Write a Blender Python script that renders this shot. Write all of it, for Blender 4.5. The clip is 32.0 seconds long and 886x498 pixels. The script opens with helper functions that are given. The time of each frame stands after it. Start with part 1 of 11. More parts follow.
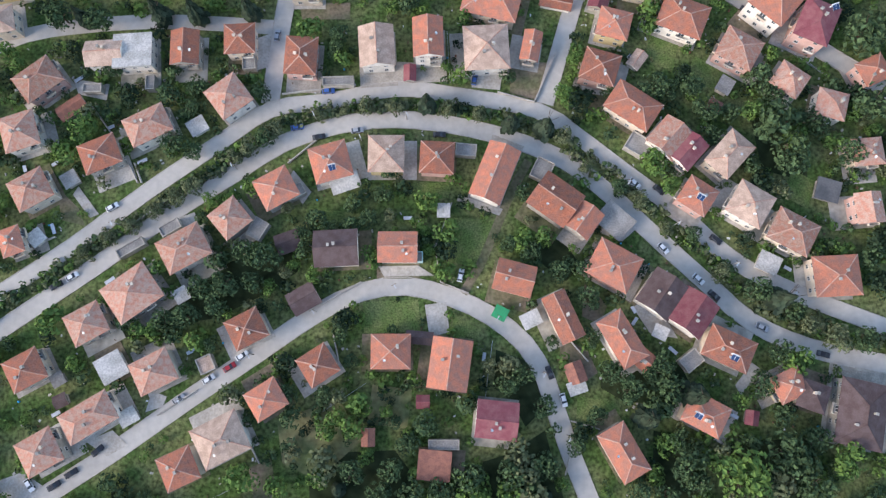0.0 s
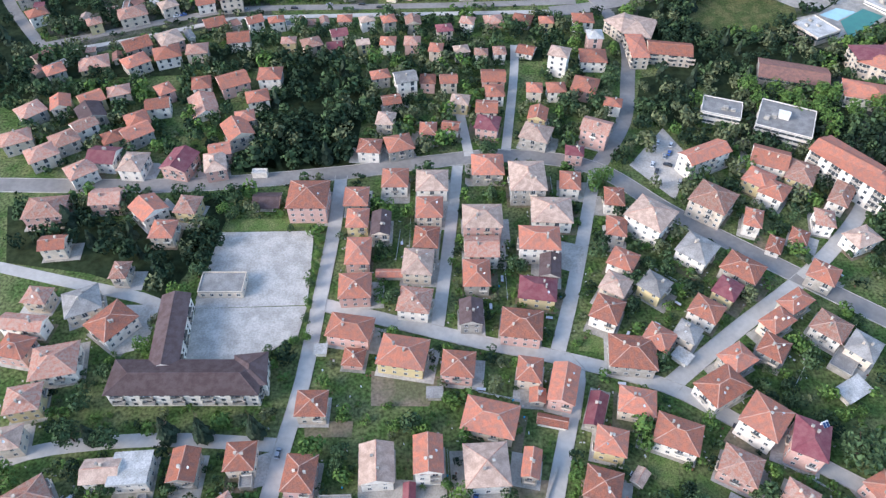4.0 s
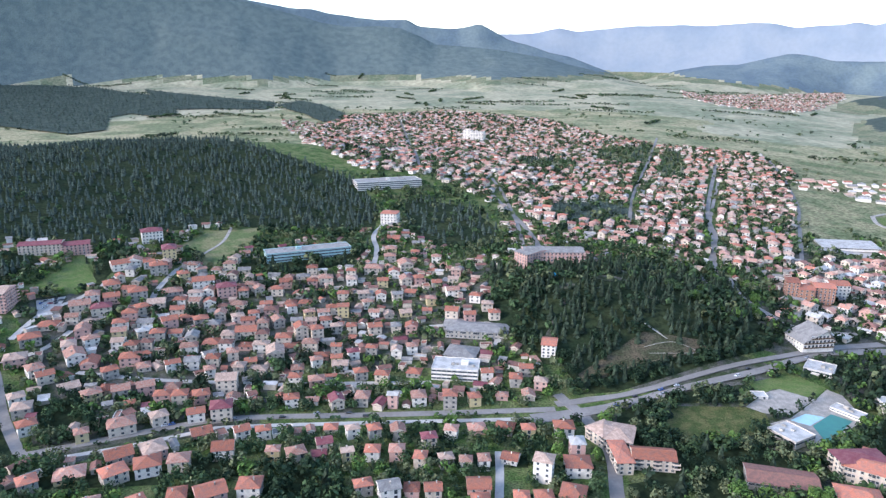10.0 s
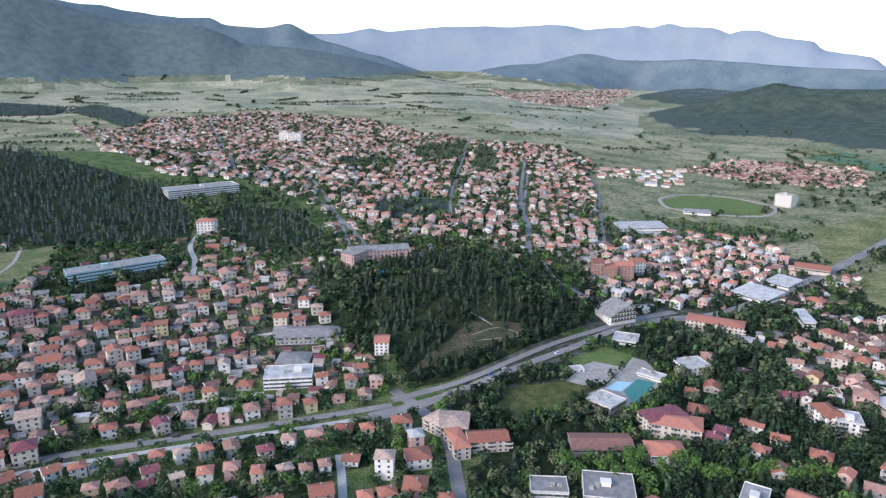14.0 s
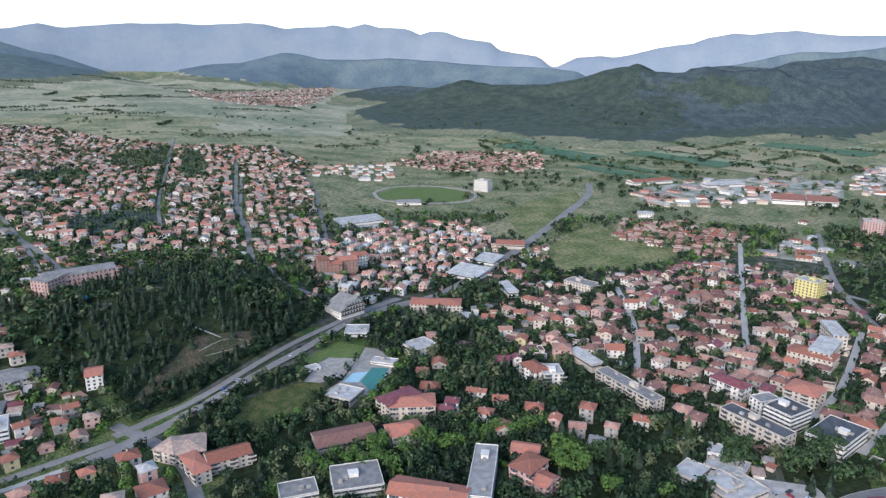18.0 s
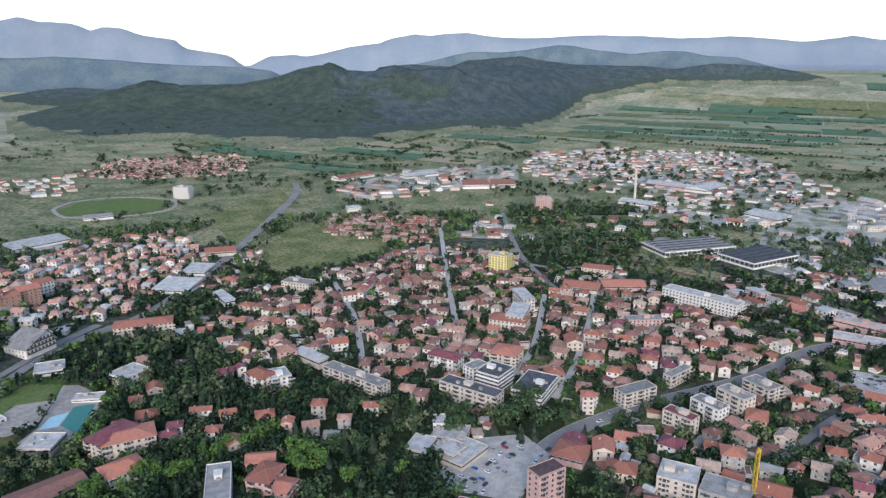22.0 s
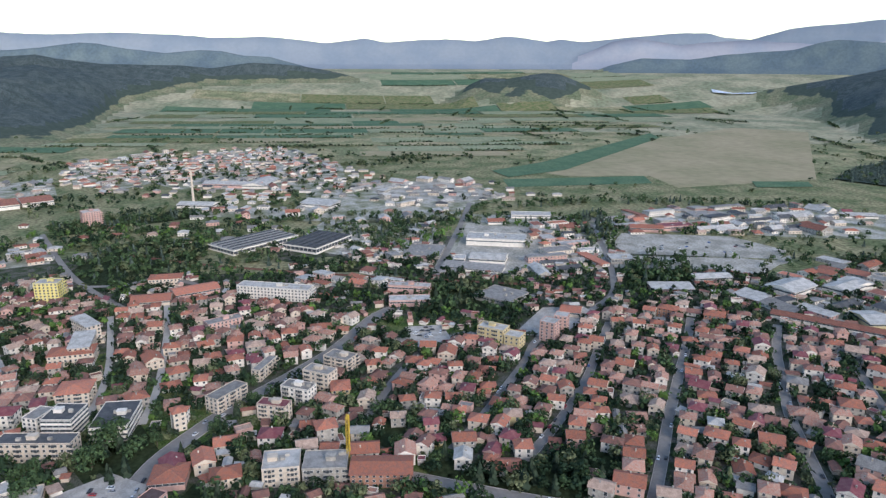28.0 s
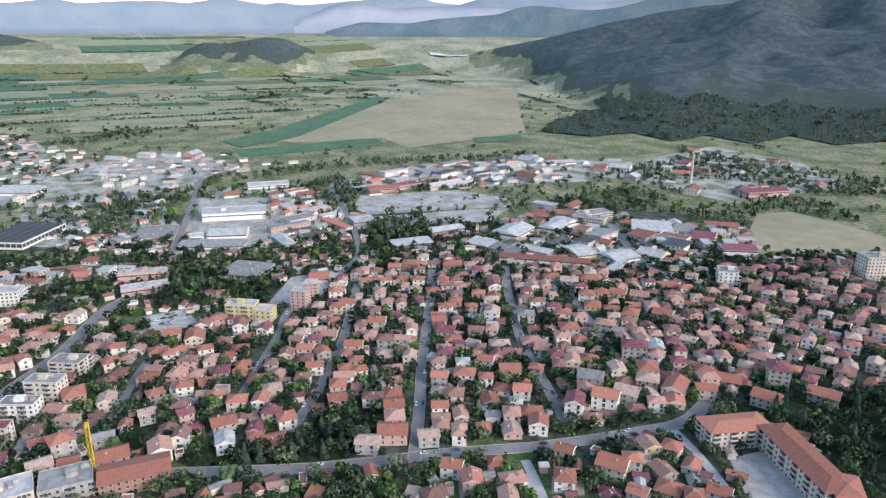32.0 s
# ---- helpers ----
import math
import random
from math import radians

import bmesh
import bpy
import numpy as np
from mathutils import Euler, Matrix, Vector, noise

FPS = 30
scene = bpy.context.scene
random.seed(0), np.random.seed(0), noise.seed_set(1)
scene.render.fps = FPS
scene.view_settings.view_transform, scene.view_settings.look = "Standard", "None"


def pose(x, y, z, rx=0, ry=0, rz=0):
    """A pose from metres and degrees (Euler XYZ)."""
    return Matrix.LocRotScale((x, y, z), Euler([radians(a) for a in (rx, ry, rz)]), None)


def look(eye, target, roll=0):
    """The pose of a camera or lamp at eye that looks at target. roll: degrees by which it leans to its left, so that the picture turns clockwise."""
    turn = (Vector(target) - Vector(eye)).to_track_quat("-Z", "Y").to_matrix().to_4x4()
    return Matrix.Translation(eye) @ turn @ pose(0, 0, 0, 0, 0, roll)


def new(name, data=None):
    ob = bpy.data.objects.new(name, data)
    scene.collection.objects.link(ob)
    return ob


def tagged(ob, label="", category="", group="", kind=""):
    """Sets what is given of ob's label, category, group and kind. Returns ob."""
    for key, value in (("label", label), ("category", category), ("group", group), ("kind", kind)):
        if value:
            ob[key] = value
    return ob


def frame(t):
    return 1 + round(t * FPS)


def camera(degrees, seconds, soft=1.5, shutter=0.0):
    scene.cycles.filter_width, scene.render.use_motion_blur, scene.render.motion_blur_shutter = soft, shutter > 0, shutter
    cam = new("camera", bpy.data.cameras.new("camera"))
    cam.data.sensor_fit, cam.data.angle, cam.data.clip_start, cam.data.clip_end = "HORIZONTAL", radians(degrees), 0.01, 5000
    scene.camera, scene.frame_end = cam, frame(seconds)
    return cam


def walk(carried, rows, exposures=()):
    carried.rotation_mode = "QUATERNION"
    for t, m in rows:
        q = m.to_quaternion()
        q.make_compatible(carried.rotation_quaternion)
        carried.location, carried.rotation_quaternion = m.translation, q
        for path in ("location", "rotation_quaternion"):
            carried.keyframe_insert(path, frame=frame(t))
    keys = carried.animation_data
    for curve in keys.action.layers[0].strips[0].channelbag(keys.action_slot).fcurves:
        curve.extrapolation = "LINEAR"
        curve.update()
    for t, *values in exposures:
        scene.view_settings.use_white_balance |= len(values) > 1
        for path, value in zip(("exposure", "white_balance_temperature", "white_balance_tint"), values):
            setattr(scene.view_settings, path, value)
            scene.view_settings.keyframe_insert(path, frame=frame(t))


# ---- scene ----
SOFT = 1.35
EXPOSURES = ((0.0, 1.45, 6680, 14), (2.0, 1.28, 6540, 14), (3.0, 1.35, 6390, 14), (6.0, 2.08, 5800, 11), (8.0, 1.94, 5850, 12.5), (9.0, 1.54, 5900, 14.5), (10.0, 1.63, 5900, 15.5), (11.0, 1.55, 5900, 15.5), (13.0, 1.31, 5930, 15), (16.0, 1.22, 5950, 14), (18.0, 1.06, 5970, 12.5), (20.0, 0.91, 5980, 12.5), (24.0, 0.88, 6060, 12), (29.0, 0.83, 6180, 11.5), (30.5, 0.86, 6200, 11.5), (32.0, 1.28, 6200, 11.5))
# ---- camera: one drone hovering at a fixed spot, tilting up and then turning right ----
HOVER = 224.4
cam = camera(64.93, 32.0, soft=SOFT)
PATH = [
    (0.0, -0.029, -81.001, -0.018),
    (0.5, -0.031, -78.412, 0.029),
    (1.0, -0.075, -75.071, 0.063),
    (1.5, -0.098, -70.327, 0.098),
    (2.0, -0.104, -65.699, 0.102),
    (2.5, -0.074, -61.179, 0.086),
    (3.0, -0.047, -56.692, 0.041),
    (3.5, -0.087, -52.176, 0.037),
    (5.5, -0.063, -34.025, -0.056),
    (6.0, -0.019, -29.536, -0.125),
    (6.5, 0.001, -25.025, -0.199),
    (7.0, 0.014, -20.526, -0.282),
    (7.5, 0.008, -16.142, -0.280),
    (8.0, 0.002, -14.344, -0.277),
    (8.5, 0.002, -14.342, -0.277),
    (9.0, -0.000, -14.850, -0.263),
    (9.5, -0.008, -15.059, -0.262),
    (10.0, -1.339, -15.053, -0.271),
    (10.5, -4.580, -15.045, -0.239),
    (11.0, -7.926, -15.041, -0.188),
    (11.5, -10.917, -15.033, -0.145),
    (12.0, -12.765, -15.036, -0.152),
    (12.5, -14.490, -15.021, -0.096),
    (13.0, -14.760, -15.025, -0.092),
    (13.5, -14.919, -15.024, -0.106),
    (15.5, -23.865, -15.018, -0.014),
    (16.0, -26.500, -15.017, -0.010),
    (16.5, -29.885, -15.040, -0.035),
    (17.0, -33.217, -15.053, -0.074),
    (17.5, -36.301, -15.053, -0.062),
    (18.0, -39.384, -15.063, 0.003),
    (18.5, -42.457, -15.061, -0.001),
    (19.0, -45.520, -15.073, 0.003),
    (19.5, -48.569, -15.140, -0.004),
    (20.0, -51.539, -15.148, -0.051),
    (20.5, -54.507, -15.157, -0.042),
    (21.0, -57.478, -15.158, -0.013),
    (21.5, -60.442, -15.161, -0.002),
    (22.0, -63.403, -15.150, -0.012),
    (22.5, -66.358, -15.135, 0.003),
    (23.0, -69.316, -15.131, 0.002),
    (23.5, -72.276, -15.137, 0.036),
    (24.0, -75.251, -15.142, 0.025),
    (24.5, -78.210, -15.127, 0.009),
    (26.5, -90.088, -15.153, -0.054),
    (27.0, -93.095, -15.137, -0.079),
    (27.5, -96.087, -15.151, -0.091),
    (28.0, -99.028, -15.150, -0.138),
    (28.5, -101.801, -15.152, -0.144),
    (29.0, -104.576, -15.160, -0.160),
    (29.5, -107.328, -15.158, -0.193),
    (30.0, -110.074, -15.157, -0.242),
    (30.5, -112.864, -15.151, -0.218),
    (31.0, -115.601, -15.636, -0.209),
    (31.5, -118.233, -16.711, -0.235),
    (32.0, -120.704, -17.832, -0.206),
]
walk(cam, [(t, pose(0, 0, HOVER, 90 + pitch, roll, yaw)) for t, yaw, pitch, roll in PATH],
     exposures=EXPOSURES)

# ---- sky and low soft evening sun ----
SUN_AZ, SUN_EL = 248.0, 24.0
world = bpy.data.worlds.new("evening_sky")
scene.world = world
world.use_nodes = True
wn = world.node_tree
sky = wn.nodes.new("ShaderNodeTexSky")
sky.sky_type = "NISHITA"
sky.sun_disc = False
sky.sun_elevation = radians(SUN_EL)
sky.sun_rotation = radians(SUN_AZ)
sky.air_density, sky.dust_density, sky.ozone_density = 1.0, 0.6, 1.0
wn.links.new(sky.outputs[0], wn.nodes["Background"].inputs[0])
wn.nodes["Background"].inputs[1].default_value = 0.15
sun = new("sun", bpy.data.lights.new("sun", "SUN"))
sun.data.energy, sun.data.angle, sun.data.color = 1.5, radians(32), (1.0, 0.93, 0.86)
sun.matrix_world = look((400 * math.sin(radians(SUN_AZ)), 400 * math.cos(radians(SUN_AZ)), 400 * math.tan(radians(SUN_EL))), (0, 0, 0))

# ---- shape of the land ----
# -- terrain --
def smooth(a, b, v):
    u = min(1.0, max(0.0, (v - a) / (b - a)))
    return u * u * (3 - 2 * u)


def bump(u):
    u = min(1.0, abs(u))
    return (1 - u * u) ** 2


def polar(az, r):
    """East and north of the hover point, from a bearing in degrees and a distance."""
    return r * math.sin(math.radians(az)), r * math.cos(math.radians(az))


# each range: distance of its crest, width behind it, bearing and angle of sight along the crest, bearing and distance along its foot
RANGES = {
    "near_west": (4150, 250, [(-100, 9), (-44, 8), (-25, 6.5), (-14.8, 4.6), (-12.3, 4.0), (-10.2, 3.55), (-8.1, 2.9), (-6.4, 2.6), (-3.7, 2.6), (-2, 2.5), (-0.6, 1.95), (0.7, 1.3), (2.9, 1.15), (5.2, 0.95), (7.4, 0.65), (9.6, 0.35), (11.8, -0.28), (14, -0.8), (16.1, -1.34), (18.2, -1.85), (19.9, -2.4)],
                  [(-100, 3760), (-31.8, 3760), (-20.9, 3600), (-12.7, 3460), (-7.4, 3630), (-1.1, 3600), (2.5, 3430), (5.3, 3170), (7.5, 3230), (11.5, 3330), (14.1, 3170), (19.9, 3190)]),
    "high_west": (4480, 200, [(-100, 9.5), (-44, 8.5), (-14.8, 4.75), (-12.3, 4.15), (-10.2, 3.82), (-8.9, 3.88), (-7.7, 3.65), (-5.9, 3.42), (-3.7, 3.15), (-1.5, 3.17), (-0.6, 2.67), (2.5, 2.42), (4.2, 2.77), (5.4, 2.26), (6.5, 1.67), (8.2, 1.25), (9.6, 0.78), (11.3, 0.36), (14, -0.6), (16.1, -1.3)],
                  [(-100, 4190), (16, 4190)]),
    "middle": (4480, 200, [(15.3, -1.5), (17.4, -1.2), (19.3, -0.56), (21.3, -0.19), (23.7, -0.11), (25.7, 0.47), (27, 0.68), (27.8, 0.6), (29.9, 0.14), (32.5, 0.1), (35.1, 0.27), (36.9, 0.1), (39.6, -0.07), (43.2, -0.33), (47.7, -0.5), (49.9, -0.76), (51.2, -1.4)],
               [(15, 3910), (19.5, 3690), (23.1, 3770), (27.6, 4090), (30.7, 4360), (51, 4190)]),
    "small_hill": (3650, 200, [(29.7, -3.2), (31.5, -2.4), (34.2, -1.97), (36, -1.85), (38.2, -2), (39.6, -2.65)], [(29, 3330), (40, 3430)]),
    "far": (4800, 140, [(2, 1.9), (4.3, 2.1), (7.3, 2.2), (8.6, 2.26), (10.4, 2.55), (11.8, 2.3), (13.9, 2.53), (16.4, 2.74), (17.8, 2.69), (19.5, 2.81), (21.4, 2.65), (24.3, 2.78), (25.9, 2.68), (27.1, 2.45), (30.1, 2.61), (30.9, 2.78), (32, 2.54), (33.3, 2.9), (34.4, 2.6), (36.5, 2.49), (37.6, 2.03), (38.3, 2.28), (39.6, 2.24), (40.9, 1.78), (43.2, 1.48), (43.8, 0.92), (45, 0.71), (47, 0.36), (47.7, -0.24), (48.2, -0.5),
                        (49.9, 0.3), (51.8, 0.43), (52.6, 0.31), (53.9, 0.51), (56, 1), (58.4, 1.29), (59.6, 1.75), (61.2, 2.05), (62.4, 1.9), (65.4, 2.09), (68.3, 1.73)], [(2, 4590), (68, 4590)]),
    "far_east": (4800, 140, [(68.3, 1.73), (70.9, 1.7), (73.2, 1.88), (78.9, 1.8), (81.1, 1.63), (85.1, 1.66), (89.9, 1.34), (92.8, 1.7), (94.5, 1.4), (99.3, 1.6), (101.6, 1.49), (104.1, 1.88), (105.5, 1.71), (107.1, 1.42), (108.2, 1.58), (110, 1.46), (113.6, 1.73), (117.6, 1.96), (119.1, 1.96), (120.2, 1.62), (122, 1.49), (124.5, 2.28), (127, 2.51), (130.3, 2.69), (131.1, 2.48), (135, 2.28), (138.3, 2.99), (140.4, 3.17), (143.9, 3.85), (160, 5), (200, 5), (260, 8)], [(68, 4590), (260, 4590)]),
    "green_hill": (2840, 420, [(30.9, -4.88), (32.3, -3.8), (35, -3.12), (36.8, -2.65), (38.2, -2.03), (43.2, -1.86), (47.7, -1.59), (49.9, -1.24), (52.1, -0.67), (53.8, -0.45), (55.6, -0.79), (58.1, -1), (59.3, -0.52), (61.1, -0.33), (64.8, -0.59), (66.5, -0.86), (68.2, -1.46), (69.9, -2.69), (71.6, -4.26), (72.8, -4.94)],
                   [(30, 2340), (32.2, 2130), (37.7, 2130), (40.4, 2160), (42.7, 2100), (45.5, 1980), (47.8, 1900), (56.8, 1870), (58, 1950), (61, 2130), (65.3, 2240), (69.8, 2300), (72.8, 2560)]),
    "back_hill": (4030, 250, [(54, -3.2), (60.6, -1.12), (63.5, -0.51), (65.7, -0.09), (68.3, 0.21), (69.6, 0.34), (70.9, 0.04), (73.5, -0.31), (78.9, -0.4), (81.2, -0.61), (84.3, -0.18), (87.8, -0.43), (90, -0.8), (91.7, -1.2), (94, -2.4)],
                  [(54, 2500), (63, 2260), (66, 2120), (69.3, 2165), (70.7, 2333), (72.1, 2545), (73, 2860), (74, 3330), (75, 3540), (78.8, 3720), (81, 3860), (94, 3930)]),
    "back_ridge": (4450, 200, [(53, -2.7), (58.6, -0.7), (61.5, -0.17), (64.4, 0.5), (65.7, 0.67), (67.8, 0.55), (70, 0.85), (72.3, 1.2), (73.6, 1.11), (75.4, 0.77), (78, 0.47), (80.3, 0.68), (82.1, 0.64), (83.6, 0.34), (85.6, 0.21), (88.3, -0.5), (92, -2)], [(58, 4260), (92, 4290)]),
    "knoll_far": (3600, 250, [(98, -3.8), (99.7, -2.94), (101.1, -1.87), (102.4, -1.31), (104.2, -1.35), (105.5, -1.14), (106.9, -0.92), (108.2, -0.96), (109.1, -1.35), (110.4, -1.87), (111.8, -2.53), (113.1, -3.19)], [(98, 3300), (104.5, 3170), (113, 3430)]),
    "south_rose": (4680, 110, [(104.5, -2.7), (107, -1.5), (109.5, 0.3), (112.1, 1.43), (114.2, 1.69), (115.8, 1.36), (117.1, 1.1), (118.9, 1.32), (122.4, 1.45), (126.7, 1.15), (130, 1.23), (131.6, 1.51), (133.9, 1.81), (135.8, 1.88), (137.7, 2.05), (139.4, 2.67), (150, 3)], [(108, 4550), (150, 4550)]),
    "south": (4470, 160, [(107.5, -2.8), (109.5, -2), (110.9, -0.78), (112.1, -0.34), (114.5, 0.24), (118.1, 0.12), (120.3, 0.47), (125, 0.78), (126.3, 1.2), (127.5, 1.4), (130.8, 1.19), (132.8, 1.18), (134.7, 1.49), (136.6, 1.87), (138.3, 2.42), (140.1, 2.73), (144, 2.85), (160, 4), (260, 6)], [(109, 4370), (128, 4360), (133, 4220), (260, 4220)]),
    "south_near": (3640, 350, [(116, -3.2), (120, -2.6), (124, -1.9), (128, -1.1), (131, -0.4), (134, 0.3), (138, 1.1), (144, 1.9), (152, 2.6), (170, 4), (260, 5)], [(116, 3500), (120, 3460), (124, 3350), (127, 3100), (131, 2300), (134, 1800), (137, 1560), (145, 1720), (260, 1580)]),
}


def along(rows, step=0.1, start=-100.0, end=260.0):
    """Values at even bearings between the given ones, None outside them."""
    out, k = [], 0
    for i in range(int((end - start) / step) + 1):
        a = start + i * step
        while k < len(rows) - 2 and a > rows[k + 1][0]:
            k += 1
        (a0, e0), (a1, e1) = rows[k], rows[k + 1]
        out.append(None if a < rows[0][0] - 1e-6 or a > rows[-1][0] + 1e-6 else e0 + (e1 - e0) * (a - a0) / (a1 - a0))
    return out


CREST = {k: along(v[2]) for k, v in RANGES.items()}
FOOT = {k: along([(-101, v[3][0][1])] + v[3] + [(261, v[3][-1][1])]) for k, v in RANGES.items()}
NEAREST = min(min(r for _, r in v[3]) for v in RANGES.values())


def range_z(name, az, r, plain=0.0):
    """Height of a range at a bearing and distance, -999 off it."""
    dist, behind = RANGES[name][:2]
    i = int((az + 100) * 10 + 0.5)
    e, f = CREST[name][i], FOOT[name][i]
    if e is None or r <= f or r >= dist + behind:
        return -999.0
    top = HOVER + dist * math.tan(math.radians(e))
    if top < plain:
        return -999.0
    if r > dist:
        return top * bump((r - dist) / behind)
    u = (r - f) / (dist - f)
    return plain + (top - plain) * u * (0.6 + 0.4 * u)


def plain_z(r, az):
    """Height of the valley floor, which climbs to the west and fades into the distance."""
    west = 1 - smooth(14, 40, az)
    z = (34 * smooth(436, 845, r) + 21 * smooth(845, 1980, r) + 40 * smooth(1980, 3400, r)) * west
    z += 10 * smooth(1600, 4600, r) * (1 - west)
    if r > 3300:
        reach = r - 3300
        z += (HOVER - z) * (1 - r / (r + reach + smooth(66, 80, az) * reach ** 2 / 124))
    return z


def ground_z(x, y):
    r = math.hypot(x, y)
    if r < 1:
        return 0.0
    az = math.degrees(math.atan2(x, y))
    if az < -100:
        az += 360
    z = plain_z(r, az)
    for px, py, sx, sy, turn, h in HILLS:
        dx, dy = x - px, y - py
        c, s = math.cos(turn), math.sin(turn)
        u, v = (dx * c + dy * s) / sx, (dy * c - dx * s) / sy
        q = u * u + v * v
        if q < 9:
            z += h * math.exp(-q)
    if r > NEAREST:
        plain = z
        for name in RANGES:
            z = max(z, range_z(name, az, r, plain))
    return z


# wooded rises in the town: place, half lengths, turn, height
HILLS = [(*polar(-17, 1188), 436, 224, 0.15, 55), (*polar(-36, 1003), 238, 251, 0.0, 40), (*polar(14.5, 594), 125, 99, -0.25, 32)]
# -- end terrain --

# ---- materials ----
def material(name, colour, rough=0.9, grain=0.0, scale=1.0, second=None, bump_size=0.0, metal=0.0, per_object=0.0, coat=0.0):
    """A surface with fine grain and large stains; colour drifts to the second one in patches."""
    m = bpy.data.materials.new(name)
    m.use_nodes = True
    t = m.node_tree
    b = t.nodes["Principled BSDF"]
    b.inputs["Roughness"].default_value, b.inputs["Metallic"].default_value = rough, metal
    b.inputs["Specular IOR Level"].default_value = 0.3 if rough < 0.8 else 0.12 if rough < 1 else 0.06
    second = second or tuple(c * 0.75 for c in colour)
    geo = t.nodes.new("ShaderNodeNewGeometry")
    big, fine = t.nodes.new("ShaderNodeTexNoise"), t.nodes.new("ShaderNodeTexNoise")
    for n, s, d in ((big, scale, 4), (fine, scale * 9, 3)):
        n.inputs["Scale"].default_value, n.inputs["Detail"].default_value = s, d
        t.links.new(geo.outputs["Position"], n.inputs["Vector"])
    ramp = t.nodes.new("ShaderNodeMapRange")
    ramp.inputs["From Min"].default_value, ramp.inputs["From Max"].default_value = 0.40, 0.60
    t.links.new(big.outputs["Fac"], ramp.inputs["Value"])
    mix = t.nodes.new("ShaderNodeMix")
    mix.data_type = "RGBA"
    mix.inputs["A"].default_value, mix.inputs["B"].default_value = (*colour, 1), (*second, 1)
    t.links.new(ramp.outputs["Result"], mix.inputs["Factor"])
    hsv = t.nodes.new("ShaderNodeHueSaturation")
    t.links.new(mix.outputs["Result"], hsv.inputs["Color"])
    add = t.nodes.new("ShaderNodeMath")
    add.operation = "MULTIPLY_ADD"
    add.inputs[1].default_value, add.inputs[2].default_value = grain, 1 - grain / 2
    sharp = t.nodes.new("ShaderNodeMapRange")
    sharp.inputs["From Min"].default_value, sharp.inputs["From Max"].default_value = 0.33, 0.67
    t.links.new(fine.outputs["Fac"], sharp.inputs["Value"])
    t.links.new(sharp.outputs["Result"], add.inputs[0])
    if per_object:
        info = t.nodes.new("ShaderNodeObjectInfo")
        vary = t.nodes.new("ShaderNodeMath")
        vary.operation = "MULTIPLY_ADD"
        vary.inputs[1].default_value, vary.inputs[2].default_value = per_object, -per_object / 2
        t.links.new(info.outputs["Random"], vary.inputs[0])
        both = t.nodes.new("ShaderNodeMath")
        t.links.new(add.outputs[0], both.inputs[0])
        t.links.new(vary.outputs[0], both.inputs[1])
        t.links.new(both.outputs[0], hsv.inputs["Value"])
    else:
        t.links.new(add.outputs[0], hsv.inputs["Value"])
    t.links.new(hsv.outputs["Color"], b.inputs["Base Color"])
    if bump_size:
        bp = t.nodes.new("ShaderNodeBump")
        bp.inputs["Distance"].default_value = bump_size
        t.links.new(fine.outputs["Fac"], bp.inputs["Height"])
        t.links.new(bp.outputs["Normal"], b.inputs["Normal"])
    return m


MAT = {}
for args in (
    ("garden", (0.064, 0.105, 0.030), 1.0, 1.1, 0.09, (0.135, 0.150, 0.062)),
    ("meadow", (0.33, 0.29, 0.165), 1.0, 0.7, 0.012, (0.175, 0.19, 0.098)),
    # near-black, with the shade under the crowns put into the floor colour
    ("shaded_forest_floor", (0.022, 0.034, 0.016), 1.0, 0.8, 0.03, (0.035, 0.045, 0.02)),
    # mountain forest green, paled and blued by haze mixed into the base colour
    ("hazy_mountain_wood", (0.102, 0.130, 0.124), 1.0, 0.45, 0.03, (0.132, 0.160, 0.146)),
    ("hill_green", (0.050, 0.066, 0.053), 1.0, 0.9, 0.03, (0.074, 0.092, 0.067)),
    ("rough_grass", (0.26, 0.235, 0.13), 1.0, 0.9, 0.02, (0.135, 0.155, 0.074)),
    # bluish cast of distance haze painted into the green of the slopes
    ("hazy_slope_wood", (0.057, 0.074, 0.073), 1.0, 0.9, 0.03, (0.084, 0.101, 0.096)),
    # distant grass, lightened with haze in its colour
    ("hazy_far_plain", (0.385, 0.345, 0.225), 1.0, 0.45, 0.006, (0.225, 0.235, 0.145)),
    ("pasture", (0.125, 0.145, 0.055), 1.0, 0.8, 0.025, (0.225, 0.21, 0.095)),
    # rose of the low sun's glow plus haze, both painted into the ridge
    ("hazy_rose_ridge", (0.30, 0.32, 0.36), 1.0, 0.06, 0.005, (0.355, 0.35, 0.375)),
    ("town_ground", (0.115, 0.108, 0.09), 1.0, 0.8, 0.1, (0.045, 0.06, 0.028)),
    # farthest ridges and woods: blue-grey of the air painted as their colour
    ("hazy_far_ridge", (0.218, 0.253, 0.292), 1.0, 0.06, 0.005, (0.25, 0.278, 0.308)),
    ("hazy_far_wood", (0.11, 0.145, 0.165), 1.0, 0.2, 0.008, (0.145, 0.18, 0.185)),
    ("crop_green", (0.085, 0.148, 0.085), 1.0, 0.4, 0.02, (0.115, 0.175, 0.098)),
    ("crop_gold", (0.37, 0.305, 0.19), 1.0, 0.2, 0.005, (0.30, 0.265, 0.155)),
    ("crop_pale", (0.24, 0.265, 0.155), 1.0, 0.4, 0.02, (0.30, 0.30, 0.185)),
):
    MAT[args[0]] = material(*args)
